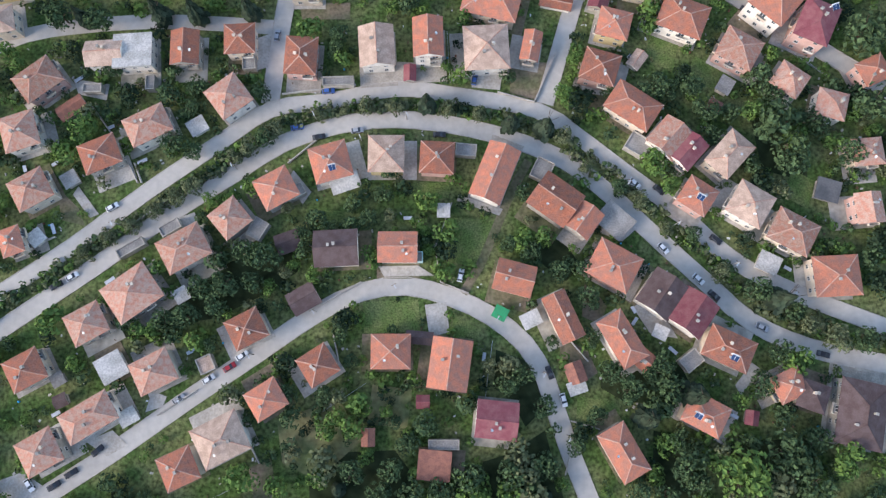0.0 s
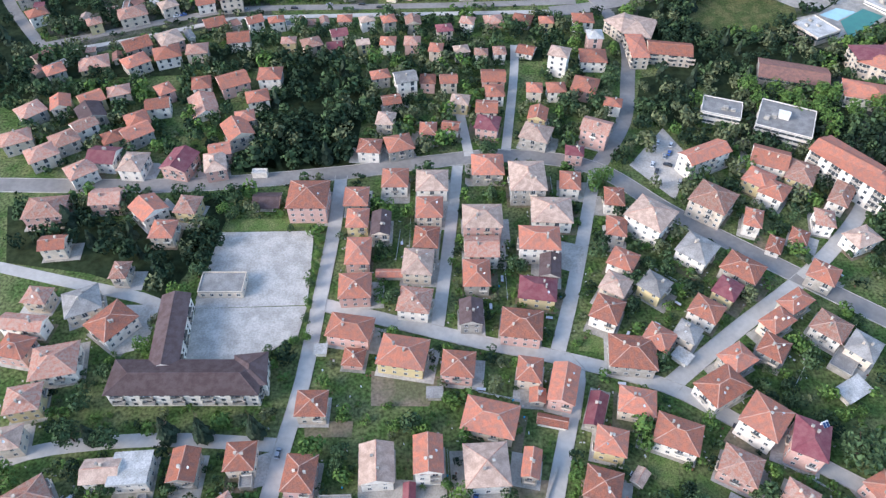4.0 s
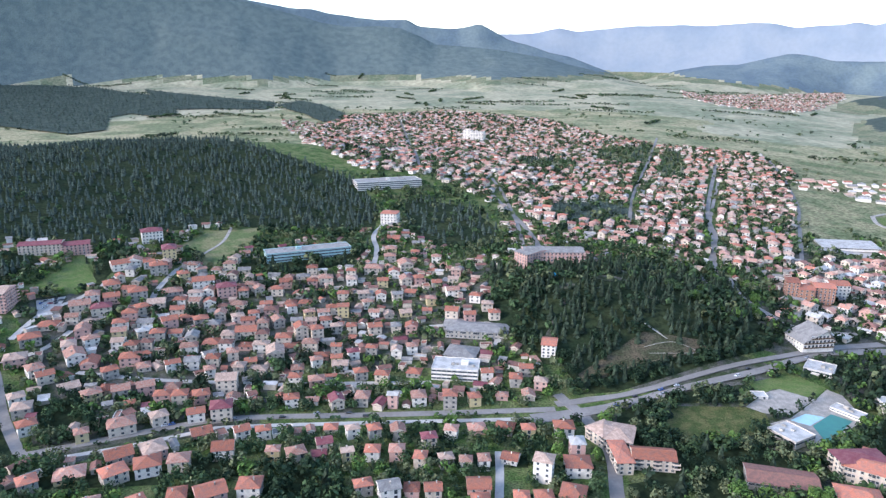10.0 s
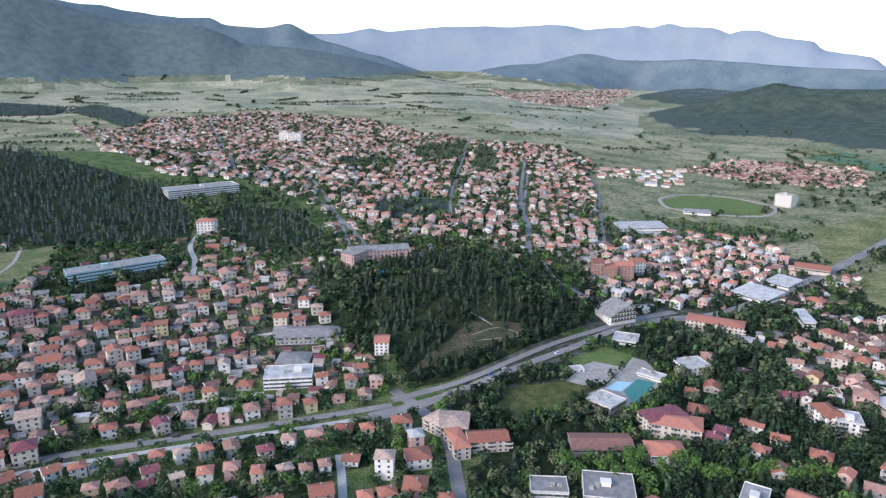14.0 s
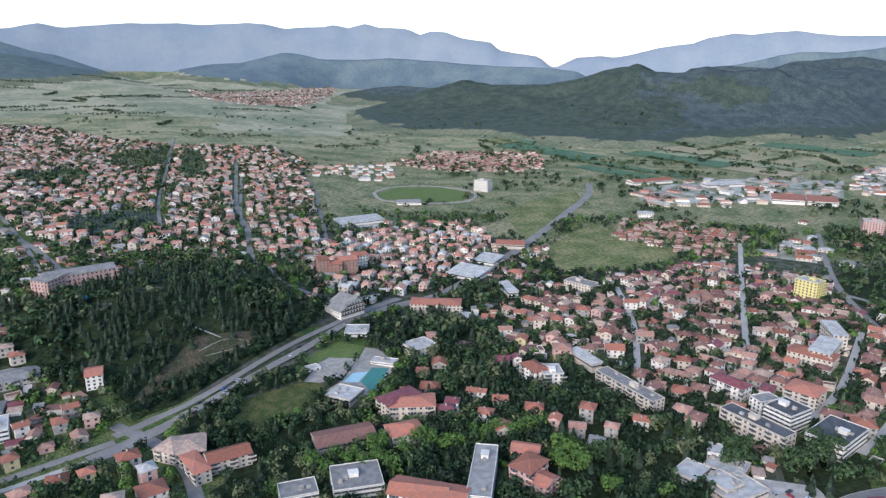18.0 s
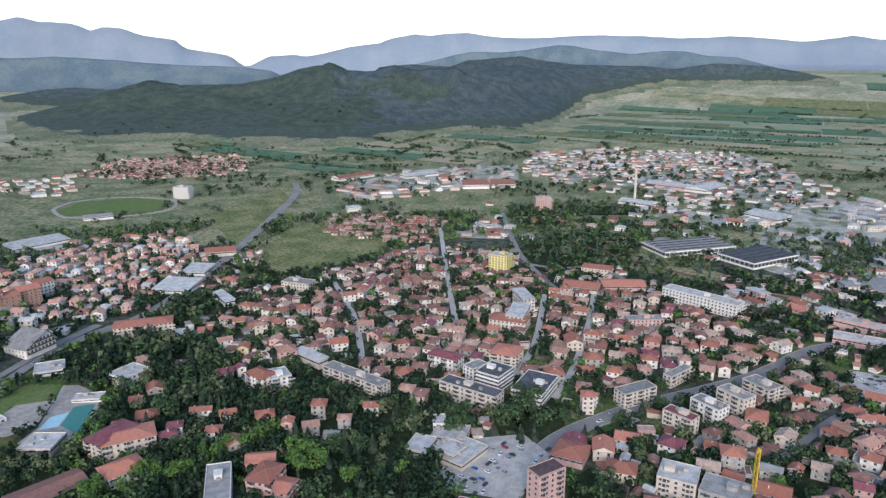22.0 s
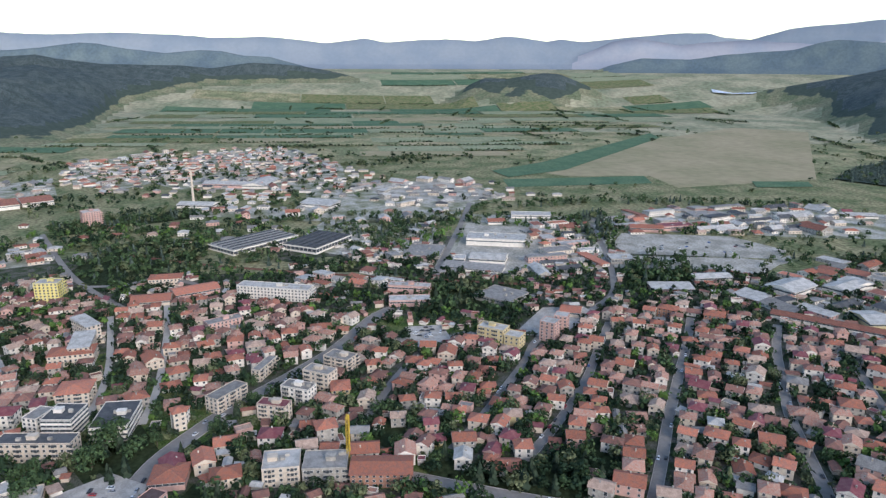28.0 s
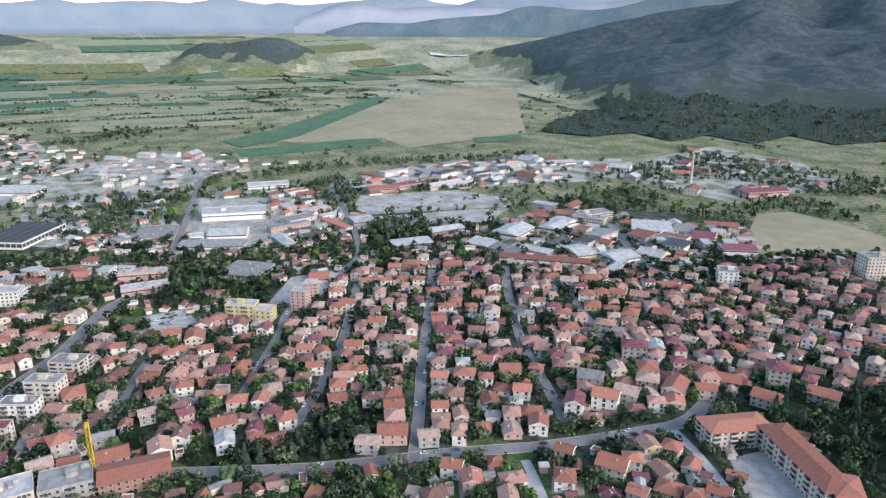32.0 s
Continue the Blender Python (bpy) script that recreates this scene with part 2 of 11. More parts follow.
for args in (
    ("asphalt", (0.43, 0.395, 0.35), 0.95, 0.14, 0.05, (0.49, 0.455, 0.405)),
    ("dark_asphalt", (0.225, 0.205, 0.183), 0.95, 0.16, 0.05, (0.275, 0.25, 0.225)),
    ("gravel", (0.45, 0.41, 0.35), 0.95, 0.5, 0.04, (0.30, 0.28, 0.23)),
    ("dust", (0.44, 0.41, 0.35), 0.95, 0.5, 0.03, (0.19, 0.195, 0.115)),
    ("scrub", (0.062, 0.082, 0.028), 1.0, 1.0, 0.15, (0.115, 0.112, 0.045)),
    ("needle_floor", (0.105, 0.085, 0.055), 1.0, 0.9, 0.08, (0.055, 0.06, 0.032)),
    ("concrete", (0.49, 0.445, 0.39), 0.95, 0.3, 0.15, (0.38, 0.345, 0.30)),
    ("paving", (0.40, 0.355, 0.30), 0.95, 0.35, 0.25, (0.30, 0.27, 0.23)),
    ("lawn", (0.105, 0.155, 0.045), 1.0, 0.8, 0.2, (0.15, 0.175, 0.065)),
    ("dry_grass", (0.22, 0.20, 0.10), 1.0, 0.5, 0.06, (0.12, 0.15, 0.06)),
    ("earth", (0.22, 0.17, 0.12), 1.0, 0.5, 0.1, (0.13, 0.13, 0.07)),
    ("pool_water", (0.045, 0.20, 0.155), 0.4, 0.1, 0.2, (0.04, 0.18, 0.145)),
    ("pool_shallow", (0.36, 0.52, 0.53), 0.5, 0.1, 0.2, (0.38, 0.58, 0.62)),
    # white of the mirrored sky painted in as the water's own colour
    ("lake", (0.75, 0.78, 0.82), 0.4, 0.0, 0.05),
    ("pool_blue", (0.05, 0.38, 0.62), 0.1, 0.1, 0.2),
    ("metal_sheet", (0.55, 0.57, 0.60), 0.5, 0.15, 0.15, (0.45, 0.47, 0.5)),
    ("yellow_paint", (0.62, 0.42, 0.06), 0.5, 0.1, 0.5),
    ("rail_rust", (0.20, 0.09, 0.06), 0.9, 0.4, 0.3),
    ("glass_dark", (0.07, 0.08, 0.09), 0.15, 0.1, 0.4),
    ("frame_white", (0.70, 0.70, 0.68), 0.6, 0.1, 1.0),
    ("timber", (0.16, 0.10, 0.06), 0.8, 0.3, 0.8),
    ("tyre", (0.02, 0.02, 0.02), 0.9),
    ("ridge_tile", (0.45, 0.225, 0.155), 0.9, 0.5, 0.7, (0.50, 0.33, 0.26)),
    ("solar", (0.03, 0.06, 0.14), 0.2, 0.1, 0.6),
):
    MAT[args[0]] = material(*args)
ROOFS = {
    "r": material("roof_terracotta", (0.435, 0.160, 0.098), 0.9, 0.6, 0.5, (0.325, 0.150, 0.108), 0.05, 0, 0.6),
    "o": material("roof_weathered", (0.40, 0.185, 0.128), 0.9, 0.75, 0.8, (0.40, 0.262, 0.20), 0.05, 0, 0.55),
    "e": material("roof_brown_tile", (0.275, 0.135, 0.102), 0.9, 0.5, 0.5, (0.20, 0.112, 0.09), 0.05, 0, 0.45),
    "t": material("roof_pale_tile", (0.50, 0.355, 0.27), 0.9, 0.5, 0.45, (0.385, 0.265, 0.20), 0.05, 0, 0.25),
    "d": material("roof_dark_tile", (0.095, 0.062, 0.058), 0.8, 0.3, 0.4, (0.12, 0.085, 0.08), 0.04, 0, 0.3),
    "m": material("roof_maroon", (0.20, 0.055, 0.065), 0.75, 0.3, 0.4, (0.24, 0.09, 0.09), 0.04, 0, 0.3),
    "k": material("roof_grey", (0.225, 0.208, 0.19), 0.9, 0.4, 0.25, (0.30, 0.28, 0.255), 0.03, 0, 0.4),
    "w": material("roof_white_sheet", (0.52, 0.49, 0.45), 0.85, 0.4, 0.2, (0.38, 0.36, 0.325), 0.02, 0, 0.15),
    "b": material("roof_bitumen", (0.075, 0.078, 0.082), 0.85, 0.25, 0.2, (0.11, 0.11, 0.112), 0.02, 0, 0.2),
    "v": material("roof_green_sheet", (0.03, 0.30, 0.12), 0.6, 0.2, 0.4, (0.03, 0.24, 0.10), 0.02),
    "i": material("roof_rust", (0.30, 0.13, 0.09), 0.85, 0.5, 0.5, (0.22, 0.10, 0.075), 0.03, 0, 0.3),
}
WALLS = {
    "w": material("plaster_white", (0.78, 0.71, 0.62), 0.95, 0.2, 0.4, (0.66, 0.60, 0.52), 0.01, 0, 0.2),
    "c": material("plaster_cream", (0.64, 0.535, 0.42), 0.95, 0.2, 0.4, (0.53, 0.445, 0.355), 0.01, 0, 0.2),
    "g": material("render_grey", (0.42, 0.38, 0.325), 0.95, 0.25, 0.4, (0.30, 0.275, 0.24), 0.01, 0, 0.3),
    "p": material("plaster_pink", (0.58, 0.36, 0.30), 0.95, 0.15, 0.4, (0.50, 0.32, 0.27), 0.01, 0, 0.2),
    "y": material("plaster_yellow", (0.60, 0.48, 0.26), 0.9, 0.15, 0.4, (0.52, 0.42, 0.24), 0.01, 0, 0.15),
    "n": material("bare_brick", (0.36, 0.19, 0.13), 0.95, 0.3, 0.6, (0.30, 0.17, 0.12), 0.01, 0, 0.2),
    "a": material("plaster_aqua", (0.36, 0.56, 0.54), 0.9, 0.12, 0.4, (0.40, 0.52, 0.50), 0.01, 0, 0.1),
    "q": material("panel_yellow", (0.72, 0.60, 0.20), 0.8, 0.1, 0.4, (0.70, 0.60, 0.26), 0.01, 0, 0.1),
}


def wood_edge():
    """Open grass that breaks up into scrub and forest along a ragged line, after the land's own cover."""
    m = material("wood_edge", (0.215, 0.205, 0.125), 1.0, 0.6, 0.012, (0.135, 0.155, 0.088))
    t = m.node_tree
    b = t.nodes["Principled BSDF"]
    hsv = next(n for n in t.nodes if n.bl_idname == "ShaderNodeHueSaturation")
    geo = next(n for n in t.nodes if n.bl_idname == "ShaderNodeNewGeometry")
    attr = t.nodes.new("ShaderNodeAttribute")
    attr.attribute_name = "wooded"
    ragged = t.nodes.new("ShaderNodeTexNoise")
    ragged.inputs["Scale"].default_value, ragged.inputs["Detail"].default_value = 0.012, 7
    t.links.new(geo.outputs["Position"], ragged.inputs["Vector"])
    add = t.nodes.new("ShaderNodeMath")
    t.links.new(attr.outputs["Fac"], add.inputs[0])
    t.links.new(ragged.outputs["Fac"], add.inputs[1])
    step = t.nodes.new("ShaderNodeMapRange")
    step.inputs["From Min"].default_value, step.inputs["From Max"].default_value = 0.96, 1.04
    t.links.new(add.outputs[0], step.inputs["Value"])
    mix = t.nodes.new("ShaderNodeMix")
    mix.data_type = "RGBA"
    t.links.new(step.outputs["Result"], mix.inputs["Factor"])
    t.links.new(hsv.outputs["Color"], mix.inputs["A"])
    trees, dark = t.nodes.new("ShaderNodeTexNoise"), t.nodes.new("ShaderNodeMix")
    trees.inputs["Scale"].default_value, trees.inputs["Detail"].default_value = 0.06, 6
    dark.data_type = "RGBA"
    dark.inputs["A"].default_value, dark.inputs["B"].default_value = (0.030, 0.044, 0.038, 1), (0.096, 0.118, 0.092, 1)
    t.links.new(geo.outputs["Position"], trees.inputs["Vector"])
    t.links.new(trees.outputs["Fac"], dark.inputs["Factor"])
    t.links.new(dark.outputs["Result"], mix.inputs["B"])
    t.links.new(mix.outputs["Result"], b.inputs["Base Color"])
    return m


MAT["wood_edge"] = wood_edge()


def leaf(name, colour, second, spread=0.5):
    m = material(name, colour, 0.9, 0.3, 0.25, second)
    t = m.node_tree
    t.nodes["Principled BSDF"].inputs["Specular IOR Level"].default_value = 0.04
    geo = next(n for n in t.nodes if n.bl_idname == "ShaderNodeNewGeometry")
    hsv = next(n for n in t.nodes if n.bl_idname == "ShaderNodeHueSaturation")
    isle = t.nodes.new("ShaderNodeMath")
    isle.operation = "MULTIPLY_ADD"
    isle.inputs[1].default_value, isle.inputs[2].default_value = spread, 1 - spread / 2
    t.links.new(geo.outputs["Random Per Island"], isle.inputs[0])
    t.links.new(isle.outputs[0], hsv.inputs["Value"])
    return m


LEAVES = {
    "broad": leaf("leaves_green", (0.074, 0.114, 0.050), (0.046, 0.076, 0.037), 0.75),
    "light": leaf("leaves_fresh", (0.112, 0.182, 0.046), (0.082, 0.145, 0.043), 0.5),
    "olive": leaf("leaves_olive", (0.145, 0.160, 0.082), (0.092, 0.115, 0.060), 0.5),
    "pine": leaf("needles_dark", (0.031, 0.047, 0.030), (0.044, 0.058, 0.036), 0.9),
    "deep": leaf("leaves_deep_green", (0.033, 0.054, 0.030), (0.021, 0.038, 0.021), 0.7),
    # same conifers far off: distance haze painted into the needle colour
    "hazy_pine": leaf("needles_hazed", (0.076, 0.098, 0.076), (0.055, 0.073, 0.058), 0.9),
    "bark": material("bark", (0.12, 0.09, 0.065), 1.0, 0.4, 1.0),
}

# ---- the ground, one sheet out to the mountains ----
def ripple(x, y, size):
    """Cheap folded noise for slopes and gullies."""
    return noise.fractal(Vector((x / size, y / size, 3.1)), 1.0, 2.1, 5)


# forest edge of the southern slope: bearing, distance
EDGE = along([(-101, 9999), (116, 9999), (119, 3900), (123.4, 4100), (127.9, 3850), (130, 3500), (131.4, 3000), (133.2, 2550), (135.4, 2100), (137, 1700), (140.6, 1690), (142, 1950), (144, 1769), (146.1, 2100), (147.7, 1886), (261, 1800)])
# material slot of each range; the distant ones carry painted haze
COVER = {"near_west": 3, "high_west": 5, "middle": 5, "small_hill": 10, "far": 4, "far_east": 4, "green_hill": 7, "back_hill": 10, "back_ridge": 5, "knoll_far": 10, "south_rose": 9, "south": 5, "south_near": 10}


def west_rise(az):
    return 1 - smooth(14, 40, az)


def cover(x, y):
    """Kind of land at a place, and how wooded it is: 0 open, 1 closed forest."""
    r, az = math.hypot(x, y), math.degrees(math.atan2(x, y))
    if az < -100:
        az += 360
    best, top, level = None, 0, plain_z(r, az)
    if r > NEAREST:
        for name in RANGES:
            z = range_z(name, az, r, level) - level
            if z > top:
                best, top = name, z
    wooded = 0.0
    if best == "south_near":
        fingers = noise.fractal(Vector((az * 0.5, r / 420, 7.3)), 1.0, 2.1, 3)
        wooded = 0.5 + (r - EDGE[int((az + 100) * 10)] - 900 * fingers * (1 - smooth(128, 150, az))) / 600
        wooded = max(wooded, 0.5 + (top - 42 - 50 * fingers) / 36)
    elif best:
        line = {"knoll_far": 20, "south": 5, "back_hill": 12, "back_ridge": 5}.get(best, 14 if az > 30 else 12 + 40 * west_rise(az))
        wooded = 0.5 + (top - line) / (24 if best in ("green_hill", "back_hill") else 8 if best in ("south", "back_ridge") else 40)
    if best == "knoll_far":
        wooded += 1.8 * ripple(x, y, 300) - 0.65
    wooded = min(1.0, max(0.0, wooded))
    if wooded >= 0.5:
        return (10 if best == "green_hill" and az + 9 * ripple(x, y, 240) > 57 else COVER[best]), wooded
    if (az > 28 and 310 < r < 925 or az > -32 and 420 < r < 690) and ripple(x, y, 130) > -0.25:
        return 6, wooded
    if az > 24 and r > 740 and r < 1720:
        return 8, wooded
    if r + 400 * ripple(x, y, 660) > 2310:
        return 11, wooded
    return (0 if r < 1390 + 260 * ripple(x, y, 400) else 1), wooded


def zone(x, y):
    return cover(x, y)[0]


rings = [0.0] + [6 * 1.0375 ** k for k in range(140)]
while rings[-1] < 4950:
    rings.append(rings[-1] * (1.017 if rings[-1] < 1500 else 1.009 if rings[-1] < 3300 else 1.018))
rings = sorted(set(rings) | {float(v[0]) for v in RANGES.values()} | {v[0] - 40.0 for v in RANGES.values()})
bearings = [-44 + 0.4 * k for k in range(500)] + [156 + 4 * k for k in range(40)]
verts, faces, kinds = [(0, 0, 0)], [], []
for r in rings[1:]:
    for az in bearings:
        x, y = polar(az, r)
        z = ground_z(x, y)
        rise = z - plain_z(r, az if az < 260 else az - 360)
        if r > 1980 and rise > 12:
            crest = any(abs(r - v[0]) < 90 for v in RANGES.values())
            z += (ripple(x, y, 420) - 0.6 * abs(ripple(x + 900, y, 260)) + 0.1) * min(72, (rise - 12) * (0.34 if r > 3300 else 0.46)) * (0.15 if crest else 0.4 if r > 4300 else 1)
        verts.append((x, y, z))
n = len(bearings)
lands = [cover(x, y) for x, y, _ in verts]
for i in range(len(rings) - 2):
    for j in range(n):
        k = (j + 1) % n
        a, b, c, d = 1 + i * n + j, 1 + i * n + k, 1 + (i + 1) * n + k, 1 + (i + 1) * n + j
        faces.append((a, d, c, b))
        kind = lands[d][0]
        trees = [lands[q][1] for q in (a, b, c, d)]
        if max(trees) > 0.02 and min(trees) < 0.98 and not {3, 4, 5, 9} & {lands[q][0] for q in (a, b, c, d)}:
            kind = 12
        kinds.append(kind)
for j in range(n):
    faces.append((0, 1 + j, 1 + (j + 1) % n))
    kinds.append(0)
mesh = bpy.data.meshes.new("ground")
mesh.from_pydata(verts, [], faces)
for key in ("garden", "meadow", "shaded_forest_floor", "hazy_mountain_wood", "hazy_far_ridge", "hazy_far_wood", "town_ground", "hill_green", "rough_grass", "hazy_rose_ridge", "hazy_slope_wood", "hazy_far_plain", "wood_edge"):
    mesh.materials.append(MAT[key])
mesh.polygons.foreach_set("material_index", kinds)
mesh.attributes.new("wooded", "FLOAT", "POINT").data.foreach_set("value", [w for _, w in lands])
mesh.polygons.foreach_set("use_smooth", [True] * len(faces))
tagged(new("ground", mesh), "green gardens, meadows and wooded mountains round a town", "ground", kind="structure")

# ---- building blocks ----
class Shape:
    """Corners and faces of one mesh, with a material slot for each face."""

    def __init__(self):
        self.v, self.f, self.m = [], [], []

    def face(self, pts, slot=0):
        k = len(self.v)
        self.v.extend(pts)
        self.f.append(tuple(range(k, k + len(pts))))
        self.m.append(slot)

    def box(self, x0, y0, z0, x1, y1, z1, slot=0, top=None, floor=True):
        k = len(self.v)
        self.v.extend([(x0, y0, z0), (x1, y0, z0), (x1, y1, z0), (x0, y1, z0), (x0, y0, z1), (x1, y0, z1), (x1, y1, z1), (x0, y1, z1)])
        quads = [(4, 5, 6, 7), (0, 1, 5, 4), (1, 2, 6, 5), (2, 3, 7, 6), (3, 0, 4, 7)] + ([(3, 2, 1, 0)] if floor else [])
        for n, q in enumerate(quads):
            self.f.append(tuple(k + c for c in q))
            self.m.append(top if n == 0 and top is not None else slot)

    def mesh(self, name, mats):
        me = bpy.data.meshes.new(name)
        me.from_pydata(self.v, [], self.f)
        for one in mats:
            me.materials.append(one)
        me.polygons.foreach_set("material_index", self.m)
        return me


def part(name, shape, mats, parent, label="", at=None):
    data = shape if isinstance(shape, bpy.types.Mesh) else shape.mesh(name, mats)
    ob = new(name, data)
    ob.parent = parent
    if at is not None:
        ob.matrix_basis = at
    return tagged(ob, label)


# ---- what already stands where ----
TAKEN = {}


def take(x, y, rad):
    TAKEN.setdefault((int(x // 28), int(y // 28)), []).append((x, y, rad))


def free(x, y, rad):
    cx, cy = int(x // 28), int(y // 28)
    for i in (cx - 1, cx, cx + 1):
        for j in (cy - 1, cy, cy + 1):
            for px, py, pr in TAKEN.get((i, j), ()):
                if (px - x) ** 2 + (py - y) ** 2 < (pr + rad) ** 2:
                    return False
    return True


def take_box(x, y, w, d, turn, margin=0.0):
    c, s = math.cos(turn), math.sin(turn)
    short, long_ = min(w, d), max(w, d)
    rad = short * 0.56 + margin
    n = max(1, round(long_ / short))
    for i in range(n):
        o = (-(n - 1) / 2 + i) * (long_ / n)
        ox, oy = (o, 0) if w >= d else (0, o)
        take(x + ox * c - oy * s, y + ox * s + oy * c, rad)


def free_box(x, y, w, d, turn):
    c, s = math.cos(turn), math.sin(turn)
    for ox, oy in ((0, 0), (w * 0.3, 0), (-w * 0.3, 0), (0, d * 0.3), (0, -d * 0.3)):
        if not free(x + ox * c - oy * s, y + ox * s + oy * c, min(w, d) * 0.32):
            return False
    return True


def inside(x, y, poly):
    hit, j = False, len(poly) - 1
    for i in range(len(poly)):
        (xi, yi), (xj, yj) = poly[i], poly[j]
        if (yi > y) != (yj > y) and x < (xj - xi) * (y - yi) / (yj - yi) + xi:
            hit = not hit
        j = i
    return hit


KEEP_OUT = []


def clear(x, y, rad):
    return free(x, y, rad) and not any(inside(x, y, p) for p in KEEP_OUT)


# ---- roads and flat ground ----
def curve_points(pts, step=6.0):
    """A smooth line through the given points."""
    out = []
    ext = [pts[0]] + list(pts) + [pts[-1]]
    for i in range(1, len(ext) - 2):
        p0, p1, p2, p3 = (np.array(q, float) for q in ext[i - 1:i + 3])
        n = max(1, int(np.linalg.norm(p2 - p1) / step))
        for k in range(n):
            u = k / n
            out.append(tuple(0.5 * (2 * p1 + (p2 - p0) * u + (2 * p0 - 5 * p1 + 4 * p2 - p3) * u * u + (3 * p1 - p0 - 3 * p2 + p3) * u ** 3)))
    out.append(tuple(pts[-1]))
    return out


def street(width, pts, mat="asphalt", name="road", label="pale worn asphalt road", lift=0.12, kerb=False):
    line = curve_points(pts)
    s, kerbs = Shape(), Shape()
    edge = []
    for i, (x, y) in enumerate(line):
        a, b = line[max(0, i - 1)], line[min(len(line) - 1, i + 1)]
        dx, dy = b[0] - a[0], b[1] - a[1]
        n = math.hypot(dx, dy) or 1
        nx, ny = -dy / n * width / 2, dx / n * width / 2
        z = ground_z(x, y) + lift + 0.0004 * math.hypot(x, y)
        edge.append(((x + nx, y + ny, z), (x - nx, y - ny, z), nx / width * 2, ny / width * 2))
        take(x, y, width * 0.5 + (1.3 if math.hypot(x, y) < 436 else 0.3))
    for (l0, r0, *n0), (l1, r1, *n1) in zip(edge, edge[1:]):
        s.face([r0, r1, l1, l0])
        for a, b, sign in ((l0, l1, 1), (r0, r1, -1)):
            s.face([a, b, (*b[:2], b[2] - 0.5), (*a[:2], a[2] - 0.5)])
            if kerb:
                o = 0.3 * sign
                a2, b2 = (a[0] + n0[0] * o, a[1] + n0[1] * o, a[2] + 0.14), (b[0] + n1[0] * o, b[1] + n1[1] * o, b[2] + 0.14)
                a1, b1 = (*a[:2], a[2] + 0.14), (*b[:2], b[2] + 0.14)
                kerbs.face([a1, b1, b2, a2])
                kerbs.face([a, b, b1, a1])
                kerbs.face([a2, b2, (*b2[:2], b2[2] - 0.5), (*a2[:2], a2[2] - 0.5)])
    ob = tagged(new(name, s.mesh(name, [MAT[mat]])), label, "road", kind="structure")
    if kerb:
        tagged(new("kerb", kerbs.mesh("kerb", [MAT["concrete"]])), "low pale concrete kerb along the road", "kerb", kind="structure")
    return ob


def patch(name, mat, pts, label, lift=0.1, keep=True, category="", kind="structure"):
    """A flat surface laid on the ground inside the given outline."""
    bm = bmesh.new()
    f = bm.faces.new([bm.verts.new((x, y, 0)) for x, y in pts])
    bmesh.ops.triangulate(bm, faces=[f])
    for _ in range(4):
        long_ = [e for e in bm.edges if e.calc_length() > max(24, 0.05 * math.hypot(*e.verts[0].co.xy))]
        if not long_ or len(bm.edges) > 4000:
            break
        bmesh.ops.subdivide_edges(bm, edges=long_, cuts=1)
        bmesh.ops.triangulate(bm, faces=[q for q in bm.faces if len(q.verts) > 3])
    for v in bm.verts:
        v.co.z = ground_z(v.co.x, v.co.y) + lift + 0.0003 * math.hypot(v.co.x, v.co.y)
    bmesh.ops.recalc_face_normals(bm, faces=bm.faces)
    if sum(q.normal.z for q in bm.faces) < 0:
        bmesh.ops.reverse_faces(bm, faces=bm.faces)
    me = bpy.data.meshes.new(name)
    bm.to_mesh(me)
    bm.free()
    me.materials.append(MAT[mat])
    if keep:
        KEEP_OUT.append(pts)
    return tagged(new(name, me), label, category or name.replace("_", " "), kind=kind)


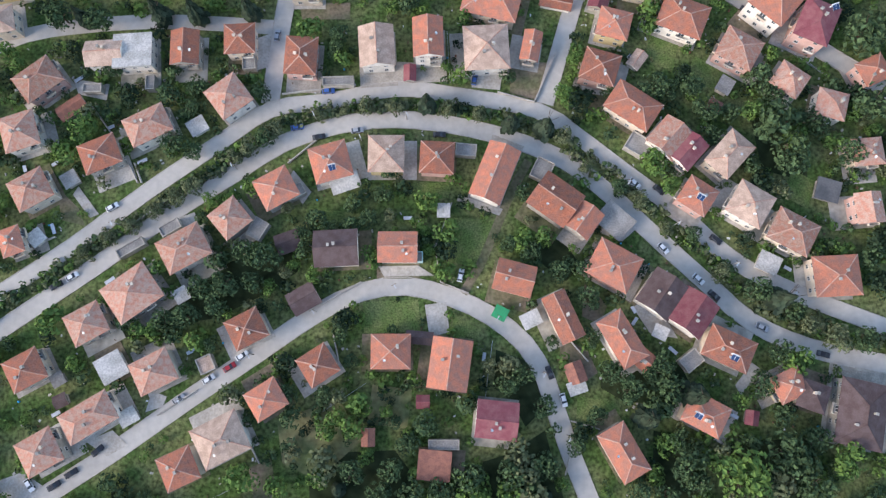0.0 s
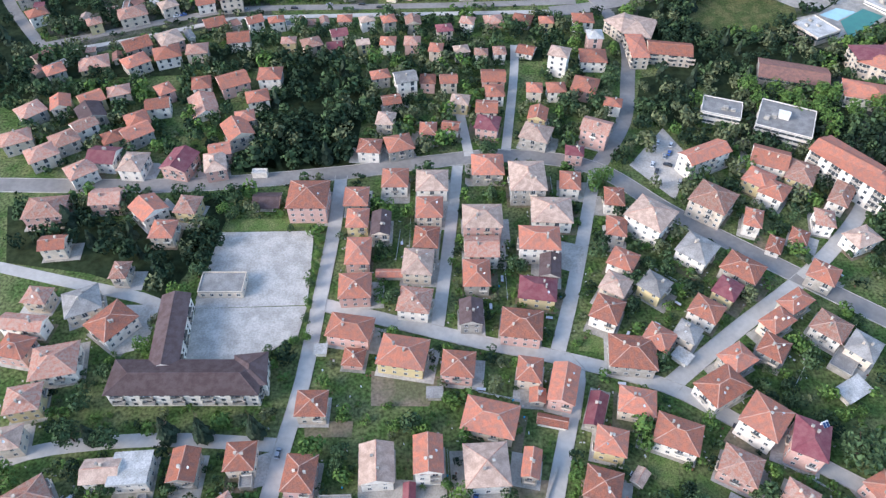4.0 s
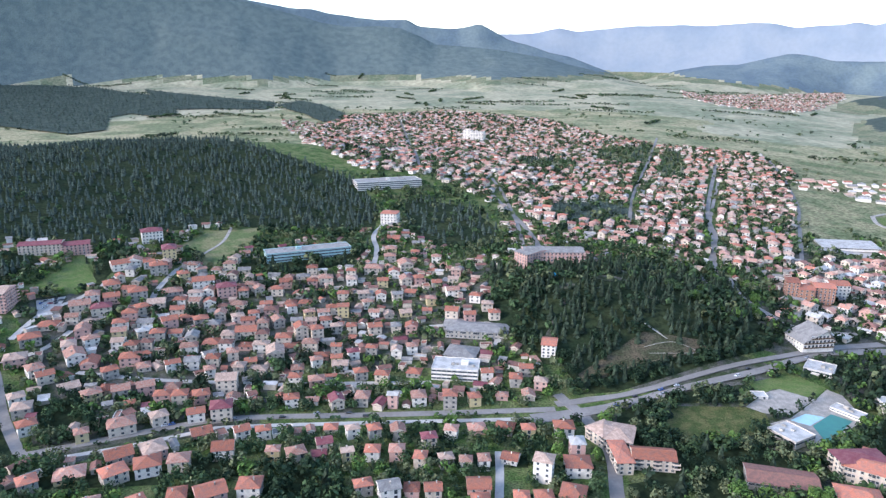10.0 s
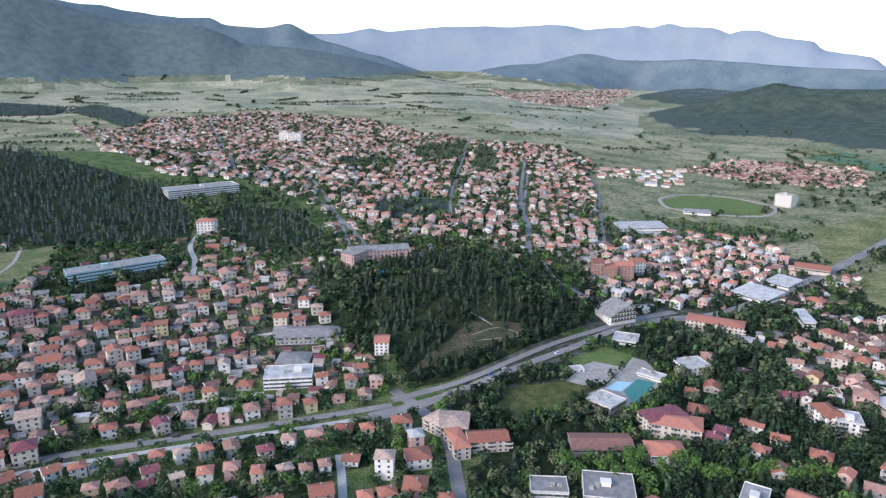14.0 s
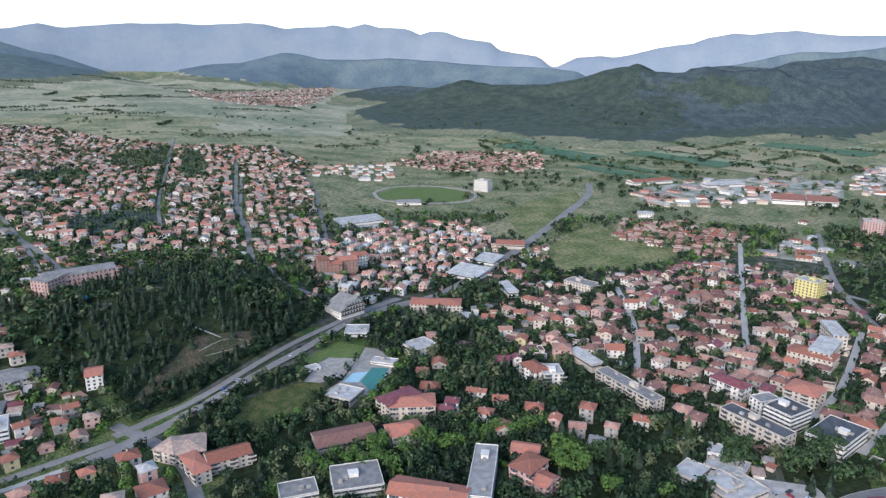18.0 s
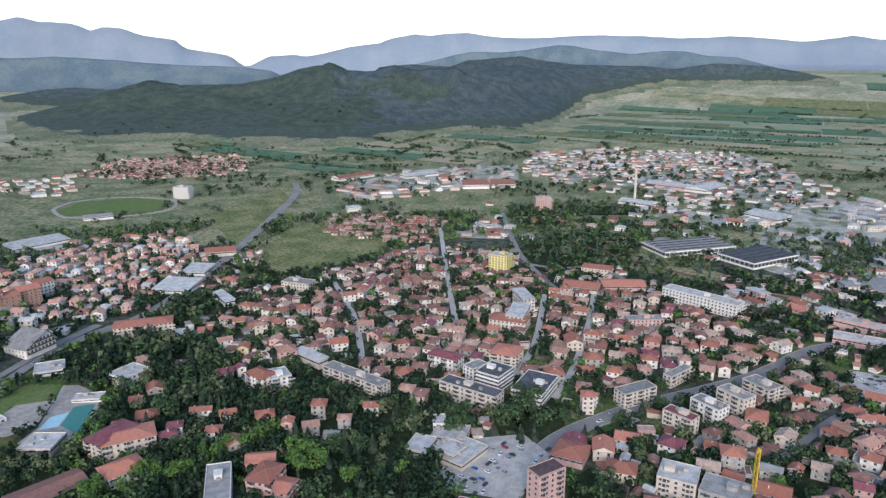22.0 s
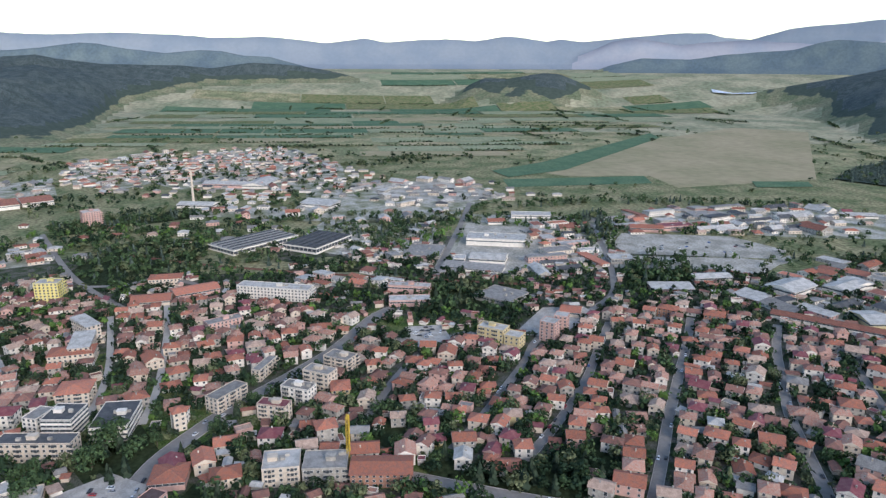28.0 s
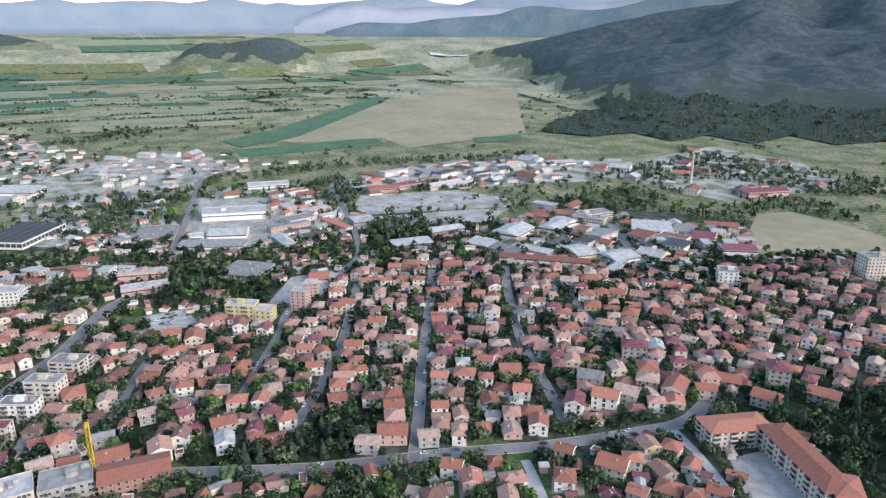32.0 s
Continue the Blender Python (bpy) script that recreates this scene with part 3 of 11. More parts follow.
# ---- houses ----
def roof_shape(w, d, h, style, pitch=0.42, over=0.7):
    """A roof on walls w by d that end at h. Slot 0 tiles, slot 1 wall, slot 2 ridge tiles. Returns roof, ridge tiles, top."""
    s, cap = Shape(), Shape()
    W, D = w / 2 + over, d / 2 + over
    if style == "f":
        s.box(-w / 2 - 0.1, -d / 2 - 0.1, h, w / 2 + 0.1, d / 2 + 0.1, h + 0.25)
        for x0, y0, x1, y1 in ((-w / 2 - 0.1, -d / 2 - 0.1, w / 2 + 0.1, -d / 2 + 0.2), (-w / 2 - 0.1, d / 2 - 0.2, w / 2 + 0.1, d / 2 + 0.1),
                               (-w / 2 - 0.1, -d / 2 + 0.2, -w / 2 + 0.2, d / 2 - 0.2), (w / 2 - 0.2, -d / 2 + 0.2, w / 2 + 0.1, d / 2 - 0.2)):
            s.box(x0, y0, h + 0.25, x1, y1, h + 0.7, 1)
        return s, None, h + 0.25
    if style == "s":
        rise = d * 0.10
        s.box(-W, -D, h - 0.1, W, D, h)
        k = len(s.v)
        s.v[4:8] = [(-W, -D, h), (W, -D, h), (W, D, h + rise), (-W, D, h + rise)]
        return s, None, h + rise
    rise = D * pitch * (1.0 if d <= w else W / D)
    half = {"h": max(W - D, 0.0) if w >= d else 0.0, "p": 0.0, "g": W}[style]
    if style == "h" and half < 0.8:
        half = 0.0
    z0, z1, t = h - 0.22 * pitch, h + rise, 0.2
    c = [(-W, -D, z0), (W, -D, z0), (W, D, z0), (-W, D, z0)]
    lo = [(x, y, z - t) for x, y, z in c]
    a, b = (-half, 0, z1), (half, 0, z1)
    s.face([c[0], c[1], b, a] if half else [c[0], c[1], a])
    s.face([c[2], c[3], a, b] if half else [c[2], c[3], a])
    s.face([c[1], c[2], b], 1 if style == "g" else 0)
    s.face([c[3], c[0], a], 1 if style == "g" else 0)
    for i in range(4):
        j = (i + 1) % 4
        s.face([lo[i], lo[j], c[j], c[i]])
    s.face([lo[3], lo[2], lo[1], lo[0]], 1)
    lines = [(a, b)] if half else []
    if style != "g":
        lines += [(c[0], a), (c[3], a), (c[1], b), (c[2], b)]
    for p, q in lines:
        p, q = Vector(p), Vector(q)
        side = (q - p).cross(Vector((0, 0, 1))).normalized() * 0.19
        up = Vector((0, 0, 0.09))
        cap.face([tuple(p + side), tuple(q + side), tuple(q + up), tuple(p + up)])
        cap.face([tuple(p + up), tuple(q + up), tuple(q - side), tuple(p - side)])
    return s, cap, z1


def window_mesh(w=1.4, h=1.5):
    """A white two-light casement, its panes set back in one connected frame."""
    bm = bmesh.new()
    f = 0.1
    xs, zs = (-w / 2, -w / 2 + f, -f / 2, f / 2, w / 2 - f, w / 2), (0, f, h - f, h)
    grid = [[bm.verts.new((x, -0.08, z)) for x in xs] for z in zs]
    panes = []
    for j in range(3):
        for i in range(5):
            q = bm.faces.new([grid[j][i], grid[j][i + 1], grid[j + 1][i + 1], grid[j + 1][i]])
            if j == 1 and i in (1, 3):
                panes.append(q)
    for q in panes:
        bmesh.ops.inset_individual(bm, faces=[q], thickness=0.01, depth=-0.05)
        q.material_index = 1
    rim = [e for e in bm.edges if e.is_boundary]
    made = bmesh.ops.extrude_edge_only(bm, edges=rim)
    for v in made["geom"]:
        if isinstance(v, bmesh.types.BMVert):
            v.co.y = 0.02
    me = bpy.data.meshes.new("window")
    bm.to_mesh(me)
    bm.free()
    for one in (MAT["frame_white"], MAT["glass_dark"]):
        me.materials.append(one)
    return me


WINDOW = window_mesh()
BALCONY_DOOR = window_mesh(2.0, 2.3)


def sides(x, y, w, d, turn):
    """The walls that face the middle of the valley: turn about the house, wall length, offset."""
    c, s = math.cos(turn), math.sin(turn)
    r = math.hypot(x, y) or 1
    out = []
    for k, (nx, ny, length, off) in enumerate(((0, -1, w, d / 2), (1, 0, d, w / 2), (0, 1, w, d / 2), (-1, 0, d, w / 2))):
        gx, gy = nx * c - ny * s, nx * s + ny * c
        if -(gx * x + gy * y) / r > 0.12:
            out.append((k * math.pi / 2, length, off))
    return out


CHIMNEYS = {}


def chimney_mesh(tall):
    key = round(tall, 1)
    if key not in CHIMNEYS:
        s = Shape()
        s.box(-0.3, -0.4, 0, 0.3, 0.4, key - 0.12)
        s.box(-0.42, -0.52, key - 0.12, 0.42, 0.52, key)
        CHIMNEYS[key] = s.mesh("chimney", [WALLS["g" if int(key * 10) % 2 else "c"]])
    return CHIMNEYS[key]


WALL_WORDS = {"w": "white plastered", "c": "cream plastered", "g": "grey rendered", "p": "pink plastered", "y": "yellow plastered", "n": "bare brick", "a": "aqua painted", "q": "bright yellow"}
ROOF_WORDS = {"e": "weathered brown tiled", "r": "terracotta tiled", "o": "weathered red tiled", "t": "pale pinkish tiled", "d": "dark brown tiled", "m": "maroon", "k": "grey", "w": "white sheet metal", "b": "dark flat bitumen", "i": "rusty red", "v": "green sheet"}
STYLE_WORDS = {"h": "hipped roof", "p": "pyramid roof", "g": "gable roof", "f": "flat roof", "s": "shallow lean-to roof"}


def dish_mesh():
    s = Shape()
    rim = [(0.45 * math.cos(k * 0.6283), 0.45 * math.sin(k * 0.6283) - 0.1, 0.75 + 0.3 * math.sin(k * 0.6283)) for k in range(10)]
    for k in range(10):
        s.face([rim[k], rim[(k + 1) % 10], (0, 0.05, 0.6)])
    s.box(-0.04, -0.04, -0.5, 0.04, 0.04, 0.6)
    return s.mesh("satellite_dish", [MAT["frame_white"]])


DISH = dish_mesh()


def solar_panel(x, y, deg, z, w=2.2, d=1.6):
    """A solar water heater standing on a roof."""
    ob = new("solar_panel")
    ob.matrix_basis = pose(x, y, z, 0, 0, deg)
    tagged(ob, "dark blue solar water heater fixed on a tiled roof", "solar panel")
    s = Shape()
    s.face([(-w / 2, -d / 2, 0.2), (w / 2, -d / 2, 0.2), (w / 2, d / 2, 0.95), (-w / 2, d / 2, 0.95)])
    s.face([(-w / 2, d / 2, 0.87), (w / 2, d / 2, 0.87), (w / 2, -d / 2, 0.12), (-w / 2, -d / 2, 0.12)])
    part("collector", s, [MAT["solar"]], ob)
    rim = Shape()
    for x0, x1 in ((-w / 2 - 0.08, -w / 2), (w / 2, w / 2 + 0.08), (-0.04, 0.04)):
        rim.face([(x0, -d / 2, 0.23), (x1, -d / 2, 0.23), (x1, d / 2, 0.98), (x0, d / 2, 0.98)])
    rim.box(-w / 2 - 0.1, d / 2, -0.6, w / 2 + 0.1, d / 2 + 0.35, 1.1)
    part("tank_frame", rim, [MAT["frame_white"]], ob)
    return ob


FOOT_H, FLOOR = 0.6, 3.3


def house(x, y, deg, w, d, storeys=2, style="h", roof="r", wall="", detail=None, name="house", group="town houses", extra=""):
    """One house, its long side along deg degrees from east."""
    if d > w:
        w, d, deg = d, w, deg + 90
    turn, r = radians(deg), math.hypot(x, y)
    rng = random.Random(int(x * 13.7 + y * 7.3 + 991))
    wall = wall or rng.choice("wwwwccccgggppy")
    h = FOOT_H + FLOOR * storeys if storeys else 3.0
    detail = detail if detail is not None else (2 if r < 314 else 1)
    take_box(x, y, w, d, turn, 0.8)
    z = min(ground_z(x, y), ground_z(x * (1 - 8 / (r + 1)), y * (1 - 8 / (r + 1)))) - 0.15
    label = f"{WALL_WORDS[wall]} {name.replace('_', ' ')} with a {ROOF_WORDS[roof]} {STYLE_WORDS[style]}"
    walls, top, cap = Shape(), *roof_shape(w, d, h, style)[:2]
    peak = roof_shape(w, d, h, style)[2]
    walls.box(-w / 2, -d / 2, 0, w / 2, d / 2, h)
    if r > 415 and name == "house":
        far_house(DISTANT, x, y, deg, w, d, h, roof if roof in SLOT else "r", rng, True, style, "wcgpyna".index(wall) if wall in "wcgpyna" else 0)
        return None
    at = pose(x, y, z, 0, 0, deg)
    faces = sides(x, y, w, d, turn) if storeys else []
    if detail < 2:
        for ang, length, off in faces:
            c, s = math.cos(ang), math.sin(ang)
            for fl in range(storeys):
                n = max(1, int(length / 4.2))
                for k in range(n):
                    u = (k + 0.5) / n * length - length / 2
                    tall, half, z0 = (1.5, 0.65, fl * FLOOR + 1.6)
                    if fl and k == n // 2 and (n + int(x)) % 2:
                        tall, z0, half = 2.3, fl * FLOOR + 0.8, 0.9
                    for grow, out, slot in ((0.12, 0.03, 1), (0.0, 0.05, 2)):
                        q = []
                        for a, b in ((-half - grow, -grow), (half + grow, -grow), (half + grow, tall + grow), (-half - grow, tall + grow)):
                            lx, ly = u + a, -off - out
                            q.append((lx * c - ly * s, lx * s + ly * c, z0 + b))
                        walls.face(q, slot)
        ob = new(name, walls.mesh(name, [WALLS[wall], MAT["frame_white"], MAT["glass_dark"]]))
        ob.matrix_basis = at
        tagged(ob, label, "house", group)
        part("roof", top, [ROOFS[roof], WALLS[wall]], ob)
    else:
        ob = new(name)
        ob.matrix_basis = at
        tagged(ob, label, "house", group)
        part("wall", walls, [WALLS[wall]], ob)
        part("roof", top, [ROOFS[roof], WALLS[wall]], ob)
        if cap and cap.f:
            part("ridge_tiles", cap, [MAT["ridge_tile"] if roof in "rot" else ROOFS[roof]], ob)
        if r > 92:
            for ang, length, off in faces:
                for fl in range(storeys):
                    n = max(1, int(length / 3.6))
                    for k in range(n):
                        u = (k + 0.5) / n * length - length / 2
                        big = fl and k == n // 2 and rng.random() < 0.6
                        at_w = pose(0, 0, 0, 0, 0, math.degrees(ang)) @ pose(u, -off, fl * FLOOR + (0.8 if big else 1.6))
                        part("window", BALCONY_DOOR if big else WINDOW, [], ob, at=at_w)
                        if big:
                            b = Shape()
                            b.box(-1.7, -1.15, -0.2, 1.7, 0, -0.05)
                            slab = part("balcony", b, [MAT["concrete"]], ob, at=at_w)
                            b = Shape()
                            b.box(-1.7, -1.15, -0.05, 1.7, -1.07, 0.85)
                            b.box(-1.7, -1.07, -0.05, -1.62, 0, 0.85)
                            b.box(1.62, -1.07, -0.05, 1.7, 0, 0.85)
                            part("railing", b, [WALLS[rng.choice("wgc")]], slab)
    if detail > 1 and storeys and r < 310:
        apron = Shape()
        reach = [rng.choice((0.9, 1.2, 1.5)) for _ in range(4)]
        reach[rng.randrange(4)] = rng.uniform(3.4, 5.5)
        apron.box(-w / 2 - reach[0], -d / 2 - reach[1], -0.2, w / 2 + reach[2], d / 2 + reach[3], 0.3 + 0.02 * rng.random())
        part("paved_apron", apron, [MAT[rng.choice(("concrete", "paving", "gravel", "earth"))]], ob, "worn paving round the house")
        if rng.random() < 0.45:
            part("satellite_dish", DISH, [], ob, "white satellite dish", at=pose(rng.uniform(-0.3, 0.3) * w, -d * 0.3, peak - d * 0.3 * 0.42 + 0.3, 0, 0, rng.uniform(0, 360)))
    if style in "hpg" and storeys:
        for k in range(2 if detail > 1 else 1):
            cx = rng.uniform(-0.25, 0.25) * w
            cy = rng.choice((-1, 1)) * rng.uniform(0.05, 0.22) * d
            part("chimney", chimney_mesh(rng.choice((1.5, 1.8, 2.1))), [], ob, at=pose(cx, cy, peak - abs(cy) * 0.42 - 0.75 - (abs(cx) * 0.3 if style == "p" else 0), 0, 0, 0))
    return ob


BALCONIES = {}


def balcony_mesh(wall):
    """A slab with a parapet round three sides and a dark door behind it."""
    if wall not in BALCONIES:
        b = Shape()
        b.box(-2.2, -1.2, -0.16, 2.2, 0, 0, 0)
        b.box(-2.2, -1.2, 0, 2.2, -1.1, 0.95, 1)
        for x0, x1 in ((-2.2, -2.1), (2.1, 2.2)):
            b.box(x0, -1.1, 0, x1, 0, 0.95, 1)
        b.box(-0.9, -0.08, 0.02, 0.9, 0.0, 2.15, 2)
        BALCONIES[wall] = b.mesh("balcony", [MAT["concrete"], WALLS["g" if wall == "w" else wall], MAT["glass_dark"]])
    return BALCONIES[wall]


def block(x, y, deg, w, d, h, style="f", roof="b", wall="w", name="apartment_block", extra="", storeys=0, strips=False):
    """A large building with rows of windows on the sides that are seen, each floor a band of openings."""
    turn = radians(deg)
    take_box(x, y, w, d, turn, 1.5)
    r = math.hypot(x, y)
    z = min(ground_z(x, y), ground_z(x * (1 - 8 / r), y * (1 - 8 / r))) - 0.2
    ob = new(name)
    ob.matrix_basis = pose(x, y, z, 0, 0, deg)
    tagged(ob, extra or f"{WALL_WORDS[wall]} {name.replace('_', ' ')} with a {ROOF_WORDS[roof]} {STYLE_WORDS[style]}", "building")
    walls = Shape()
    walls.box(-w / 2, -d / 2, 0, w / 2, d / 2, h)
    part("wall", walls, [WALLS[wall]], ob)
    top, cap, peak = roof_shape(w, d, h, style, 0.36 if d < 16 else 0.22)
    part("roof", top, [ROOFS[roof], WALLS[wall]], ob)
    if cap and cap.f:
        part("ridge_tiles", cap, [ROOFS[roof]], ob)
    if style == "f" and w > 14:
        rng = random.Random(int(x + y * 3))
        for k in range(3):
            v = Shape()
            v.box(-1.2, -0.9, 0, 1.2, 0.9, rng.uniform(0.8, 2.2))
            part("roof_vent", v, [WALLS["g"]], ob, at=pose(rng.uniform(-0.4, 0.4) * w, rng.uniform(-0.25, 0.25) * d, h + 0.25))
        if h > 8 and d > 9:
            v = Shape()
            v.box(-2.6, -2.0, 0, 2.6, 2.0, 2.5)
            v.box(-2.9, -2.3, 2.5, 2.9, 2.3, 2.7)
            part("stair_house", v, [WALLS[wall]], ob, at=pose(rng.uniform(-0.25, 0.25) * w, 0, h + 0.2))
    hall = name.endswith(("hall", "station")) or name == "grandstand"
    floors = 1 if hall else storeys or max(1, round(h / 3.0))
    step = h / floors
    strips = strips or hall
    for ang, length, off in sides(x, y, w, d, turn):
        c, s = math.cos(ang), math.sin(ang)
        n = max(1, int(length / 3.4))
        for fl in range(floors):
            row = Shape()
            for k in range(n):
                u = (k + 0.5) / n * length - length / 2
                half, high = (0.47 * length / n, min(1.3, h * 0.22)) if strips else (0.75, 1.5)
                sill = h * 0.62 if hall else fl * step + 1.0
                for grow, out, slot in ((0.1, 0.03, 0), (0.0, 0.06, 1)):
                    q = []
                    for a, b in ((-half - grow, -grow), (half + grow, -grow), (half + grow, high + grow), (-half - grow, high + grow)):
                        lx, ly = u + a, -off - out
                        q.append((lx * c - ly * s, lx * s + ly * c, sill + b))
                    row.face(q, slot)
            if n > 3 and not strips and fl and wall != "n":
                for k in range(0, n, 3):
                    u = (k + 1) / n * length - length / 2
                    if r < 560:
                        part("balcony", balcony_mesh(wall), [], ob, at=pose(0, 0, 0, 0, 0, math.degrees(ang)) @ pose(u, -off, fl * step + 0.3))
                        continue
                    for x0, y0, x1, y1, za, zb in ((-2.2, -1.2, 2.2, 0, -0.15, 0), (-2.2, -1.2, 2.2, -1.1, 0, 0.95)):
                        row_box = Shape()
                        row_box.box(u + x0, -off + y0, fl * step + 0.3 + za, u + x1, -off + y1, fl * step + 0.3 + zb, 2)
                        base = len(row.v)
                        row.v.extend([(px * c - py * s, px * s + py * c, pz) for px, py, pz in row_box.v])
                        row.f.extend([tuple(base + i for i in q) for q in row_box.f])
                        row.m.extend(row_box.m)
            tagged(part("window_band", row, [MAT["frame_white"], MAT["glass_dark"], WALLS[wall]], ob), kind="stuff")
    return ob


def ribbed_hall(x, y, deg, w, d, h, roof):
    """A low wide factory: a flat roof with raised rows of rooflights, over a pale fascia and a dark window band."""
    take_box(x, y, w, d, radians(deg), 1.5)
    ob = new("factory_hall")
    ob.matrix_basis = pose(x, y, ground_z(x, y) - 0.2, 0, 0, deg)
    tagged(ob, f"wide factory hall with a {ROOF_WORDS[roof]} roof and rooflights", "building")
    s = Shape()
    s.box(-w / 2, -d / 2, 0, w / 2, d / 2, h - 1.6)
    part("wall", s, [WALLS["w"]], ob)
    s = Shape()
    s.box(-w / 2 - 0.4, -d / 2 - 0.4, h - 1.6, w / 2 + 0.4, d / 2 + 0.4, h - 0.3, 1, 0)
    part("roof", s, [ROOFS[roof], WALLS["w"]], ob)
    n = max(4, int(w / 9))
    for k in range(n):
        u = (k + 0.5) / n * w - w / 2
        r = Shape()
        r.face([(u - 2.6, -d / 2 + 2, h - 0.28), (u + 0.6, -d / 2 + 2, h + 1.1), (u + 0.6, d / 2 - 2, h + 1.1), (u - 2.6, d / 2 - 2, h - 0.28)])
        r.face([(u + 0.6, -d / 2 + 2, h - 0.28), (u + 0.6, d / 2 - 2, h - 0.28), (u + 0.6, d / 2 - 2, h + 1.1), (u + 0.6, -d / 2 + 2, h + 1.1)], 1)
        for yy in (-d / 2 + 2, d / 2 - 2):
            r.face([(u - 2.6, yy, h - 0.28), (u + 0.6, yy, h - 0.28), (u + 0.6, yy, h + 1.1)])
        part("rooflight", r, [ROOFS["w" if roof == "k" else roof], MAT["glass_dark"]], ob)
    for ang, length, off in sides(x, y, w, d, radians(deg)):
        c, q = math.cos(ang), math.sin(ang)
        band = Shape()
        m = max(2, int(length / 6))
        for k in range(m):
            u0, u1 = (k + 0.06) / m * length - length / 2, (k + 0.94) / m * length - length / 2
            band.face([(u * c + (off + 0.05) * q, u * q - (off + 0.05) * c, z) for u, z in ((u0, h * 0.3), (u1, h * 0.3), (u1, h - 2.2), (u0, h - 2.2))])
        tagged(part("window_band", band, [MAT["glass_dark"]], ob), kind="stuff")
    return ob


def alpine_hotel(x, y, deg):
    """A hotel like a chalet: a broad sloping roof over a gable front with timber balconies."""
    w, d, h, peak = 26.4, 22.4, 8.6, 17.2
    take_box(x, y, w, d, radians(deg), 1.5)
    ob = new("mountain_hotel")
    ob.matrix_basis = pose(x, y, ground_z(x, y) - 0.2, 0, 0, deg)
    tagged(ob, "white chalet hotel with brown balconies and a steep grey roof", "hotel")
    body = Shape()
    body.box(-w / 2, -d / 2, 0, w / 2, d / 2, h)
    for sy in (-1, 1):
        body.face([(-w / 2, sy * d / 2, h), (w / 2, sy * d / 2, h), (w * 0.22, sy * d / 2, peak)])
    part("wall", body, [WALLS["w"]], ob)
    roof = Shape()
    for x0, z0, x1, z1 in ((-w / 2 - 1.4, h - 0.6, w * 0.22, peak + 0.15), (w * 0.22, peak + 0.15, w / 2 + 1.2, h - 0.9)):
        a, b, up = -d / 2 - 1.5, d / 2 + 0.8, 0.3
        top = [(x0, a, z0 + up), (x1, a, z1 + up), (x1, b, z1 + up), (x0, b, z0 + up)]
        low = [(px, py, pz - 0.35) for px, py, pz in top]
        roof.face(top)
        roof.face(low[::-1])
        for k in range(4):
            roof.face([low[k], low[(k + 1) % 4], top[(k + 1) % 4], top[k]])
    part("roof", roof, [ROOFS["k"]], ob)
    for fl, (x0, x1) in enumerate(((-12.7, 12.7), (-12.7, 12.7), (-7.3, 11.4))):
        z = 3.8 + fl * 3.6
        balcony = Shape()
        balcony.box(x0, -d / 2 - 1.3, z - 0.15, x1, -d / 2, z)
        deck = part("balcony", balcony, [MAT["timber"]], ob, "long dark timber balcony")
        rail = Shape()
        rail.box(x0, -d / 2 - 1.3, z, x1, -d / 2 - 1.2, z + 0.95)
        part("railing", rail, [MAT["timber"]], deck)
        k = x0 + 1.6
        while k < x1 - 1:
            part("balcony_door", BALCONY_DOOR, [], ob, at=pose(k, -d / 2, z + 0.02))
            k += 3.2
    for k in range(6):
        for fl in range(2):
            part("window", WINDOW, [], ob, at=pose(0, 0, 0, 0, 0, 90) @ pose(-8.4 + 3.3 * k, -w / 2, 1.6 + fl * 3.5))
            part("window", WINDOW, [], ob, at=pose(0, 0, 0, 0, 0, -90) @ pose(-8.4 + 3.3 * k, -w / 2, 1.6 + fl * 3.5))
    return ob

# ---- plants ----
def crown_shape(rng, tufts, size, lobes=7, flat=0.8):
    """An uneven broad crown, one unit high above its base: leaf tufts set over several lobes, with gaps."""
    s = Shape()
    balls = [(0, 0, 0.55, 0.36)]
    for k in range(lobes):
        a, rad = rng.uniform(0, 6.28), rng.uniform(0.16, 0.30)
        balls.append((math.cos(a) * rad, math.sin(a) * rad, rng.uniform(0.32, 0.78), rng.uniform(0.17, 0.27)))
    for k in range(tufts):
        bx, by, bz, br = rng.choice(balls)
        d = Vector((rng.gauss(0, 1), rng.gauss(0, 1), rng.gauss(0.25, 1) * flat)).normalized()
        p = Vector((bx, by, bz)) + d * br * rng.uniform(0.75, 1.05)
        n = (d + Vector((rng.gauss(0, 0.45), rng.gauss(0, 0.45), rng.gauss(0.2, 0.45)))).normalized()
        u = n.orthogonal().normalized()
        v = n.cross(u)
        ang = rng.uniform(0, 6.28)
        u, v = u * math.cos(ang) + v * math.sin(ang), v * math.cos(ang) - u * math.sin(ang)
        g = size * rng.uniform(0.6, 1.25)
        bend = n * g * 0.35
        s.face([tuple(p - u * g), tuple(p - v * g * 0.7 + bend), tuple(p + u * g), tuple(p + v * g * 0.7 + bend)])
    return s


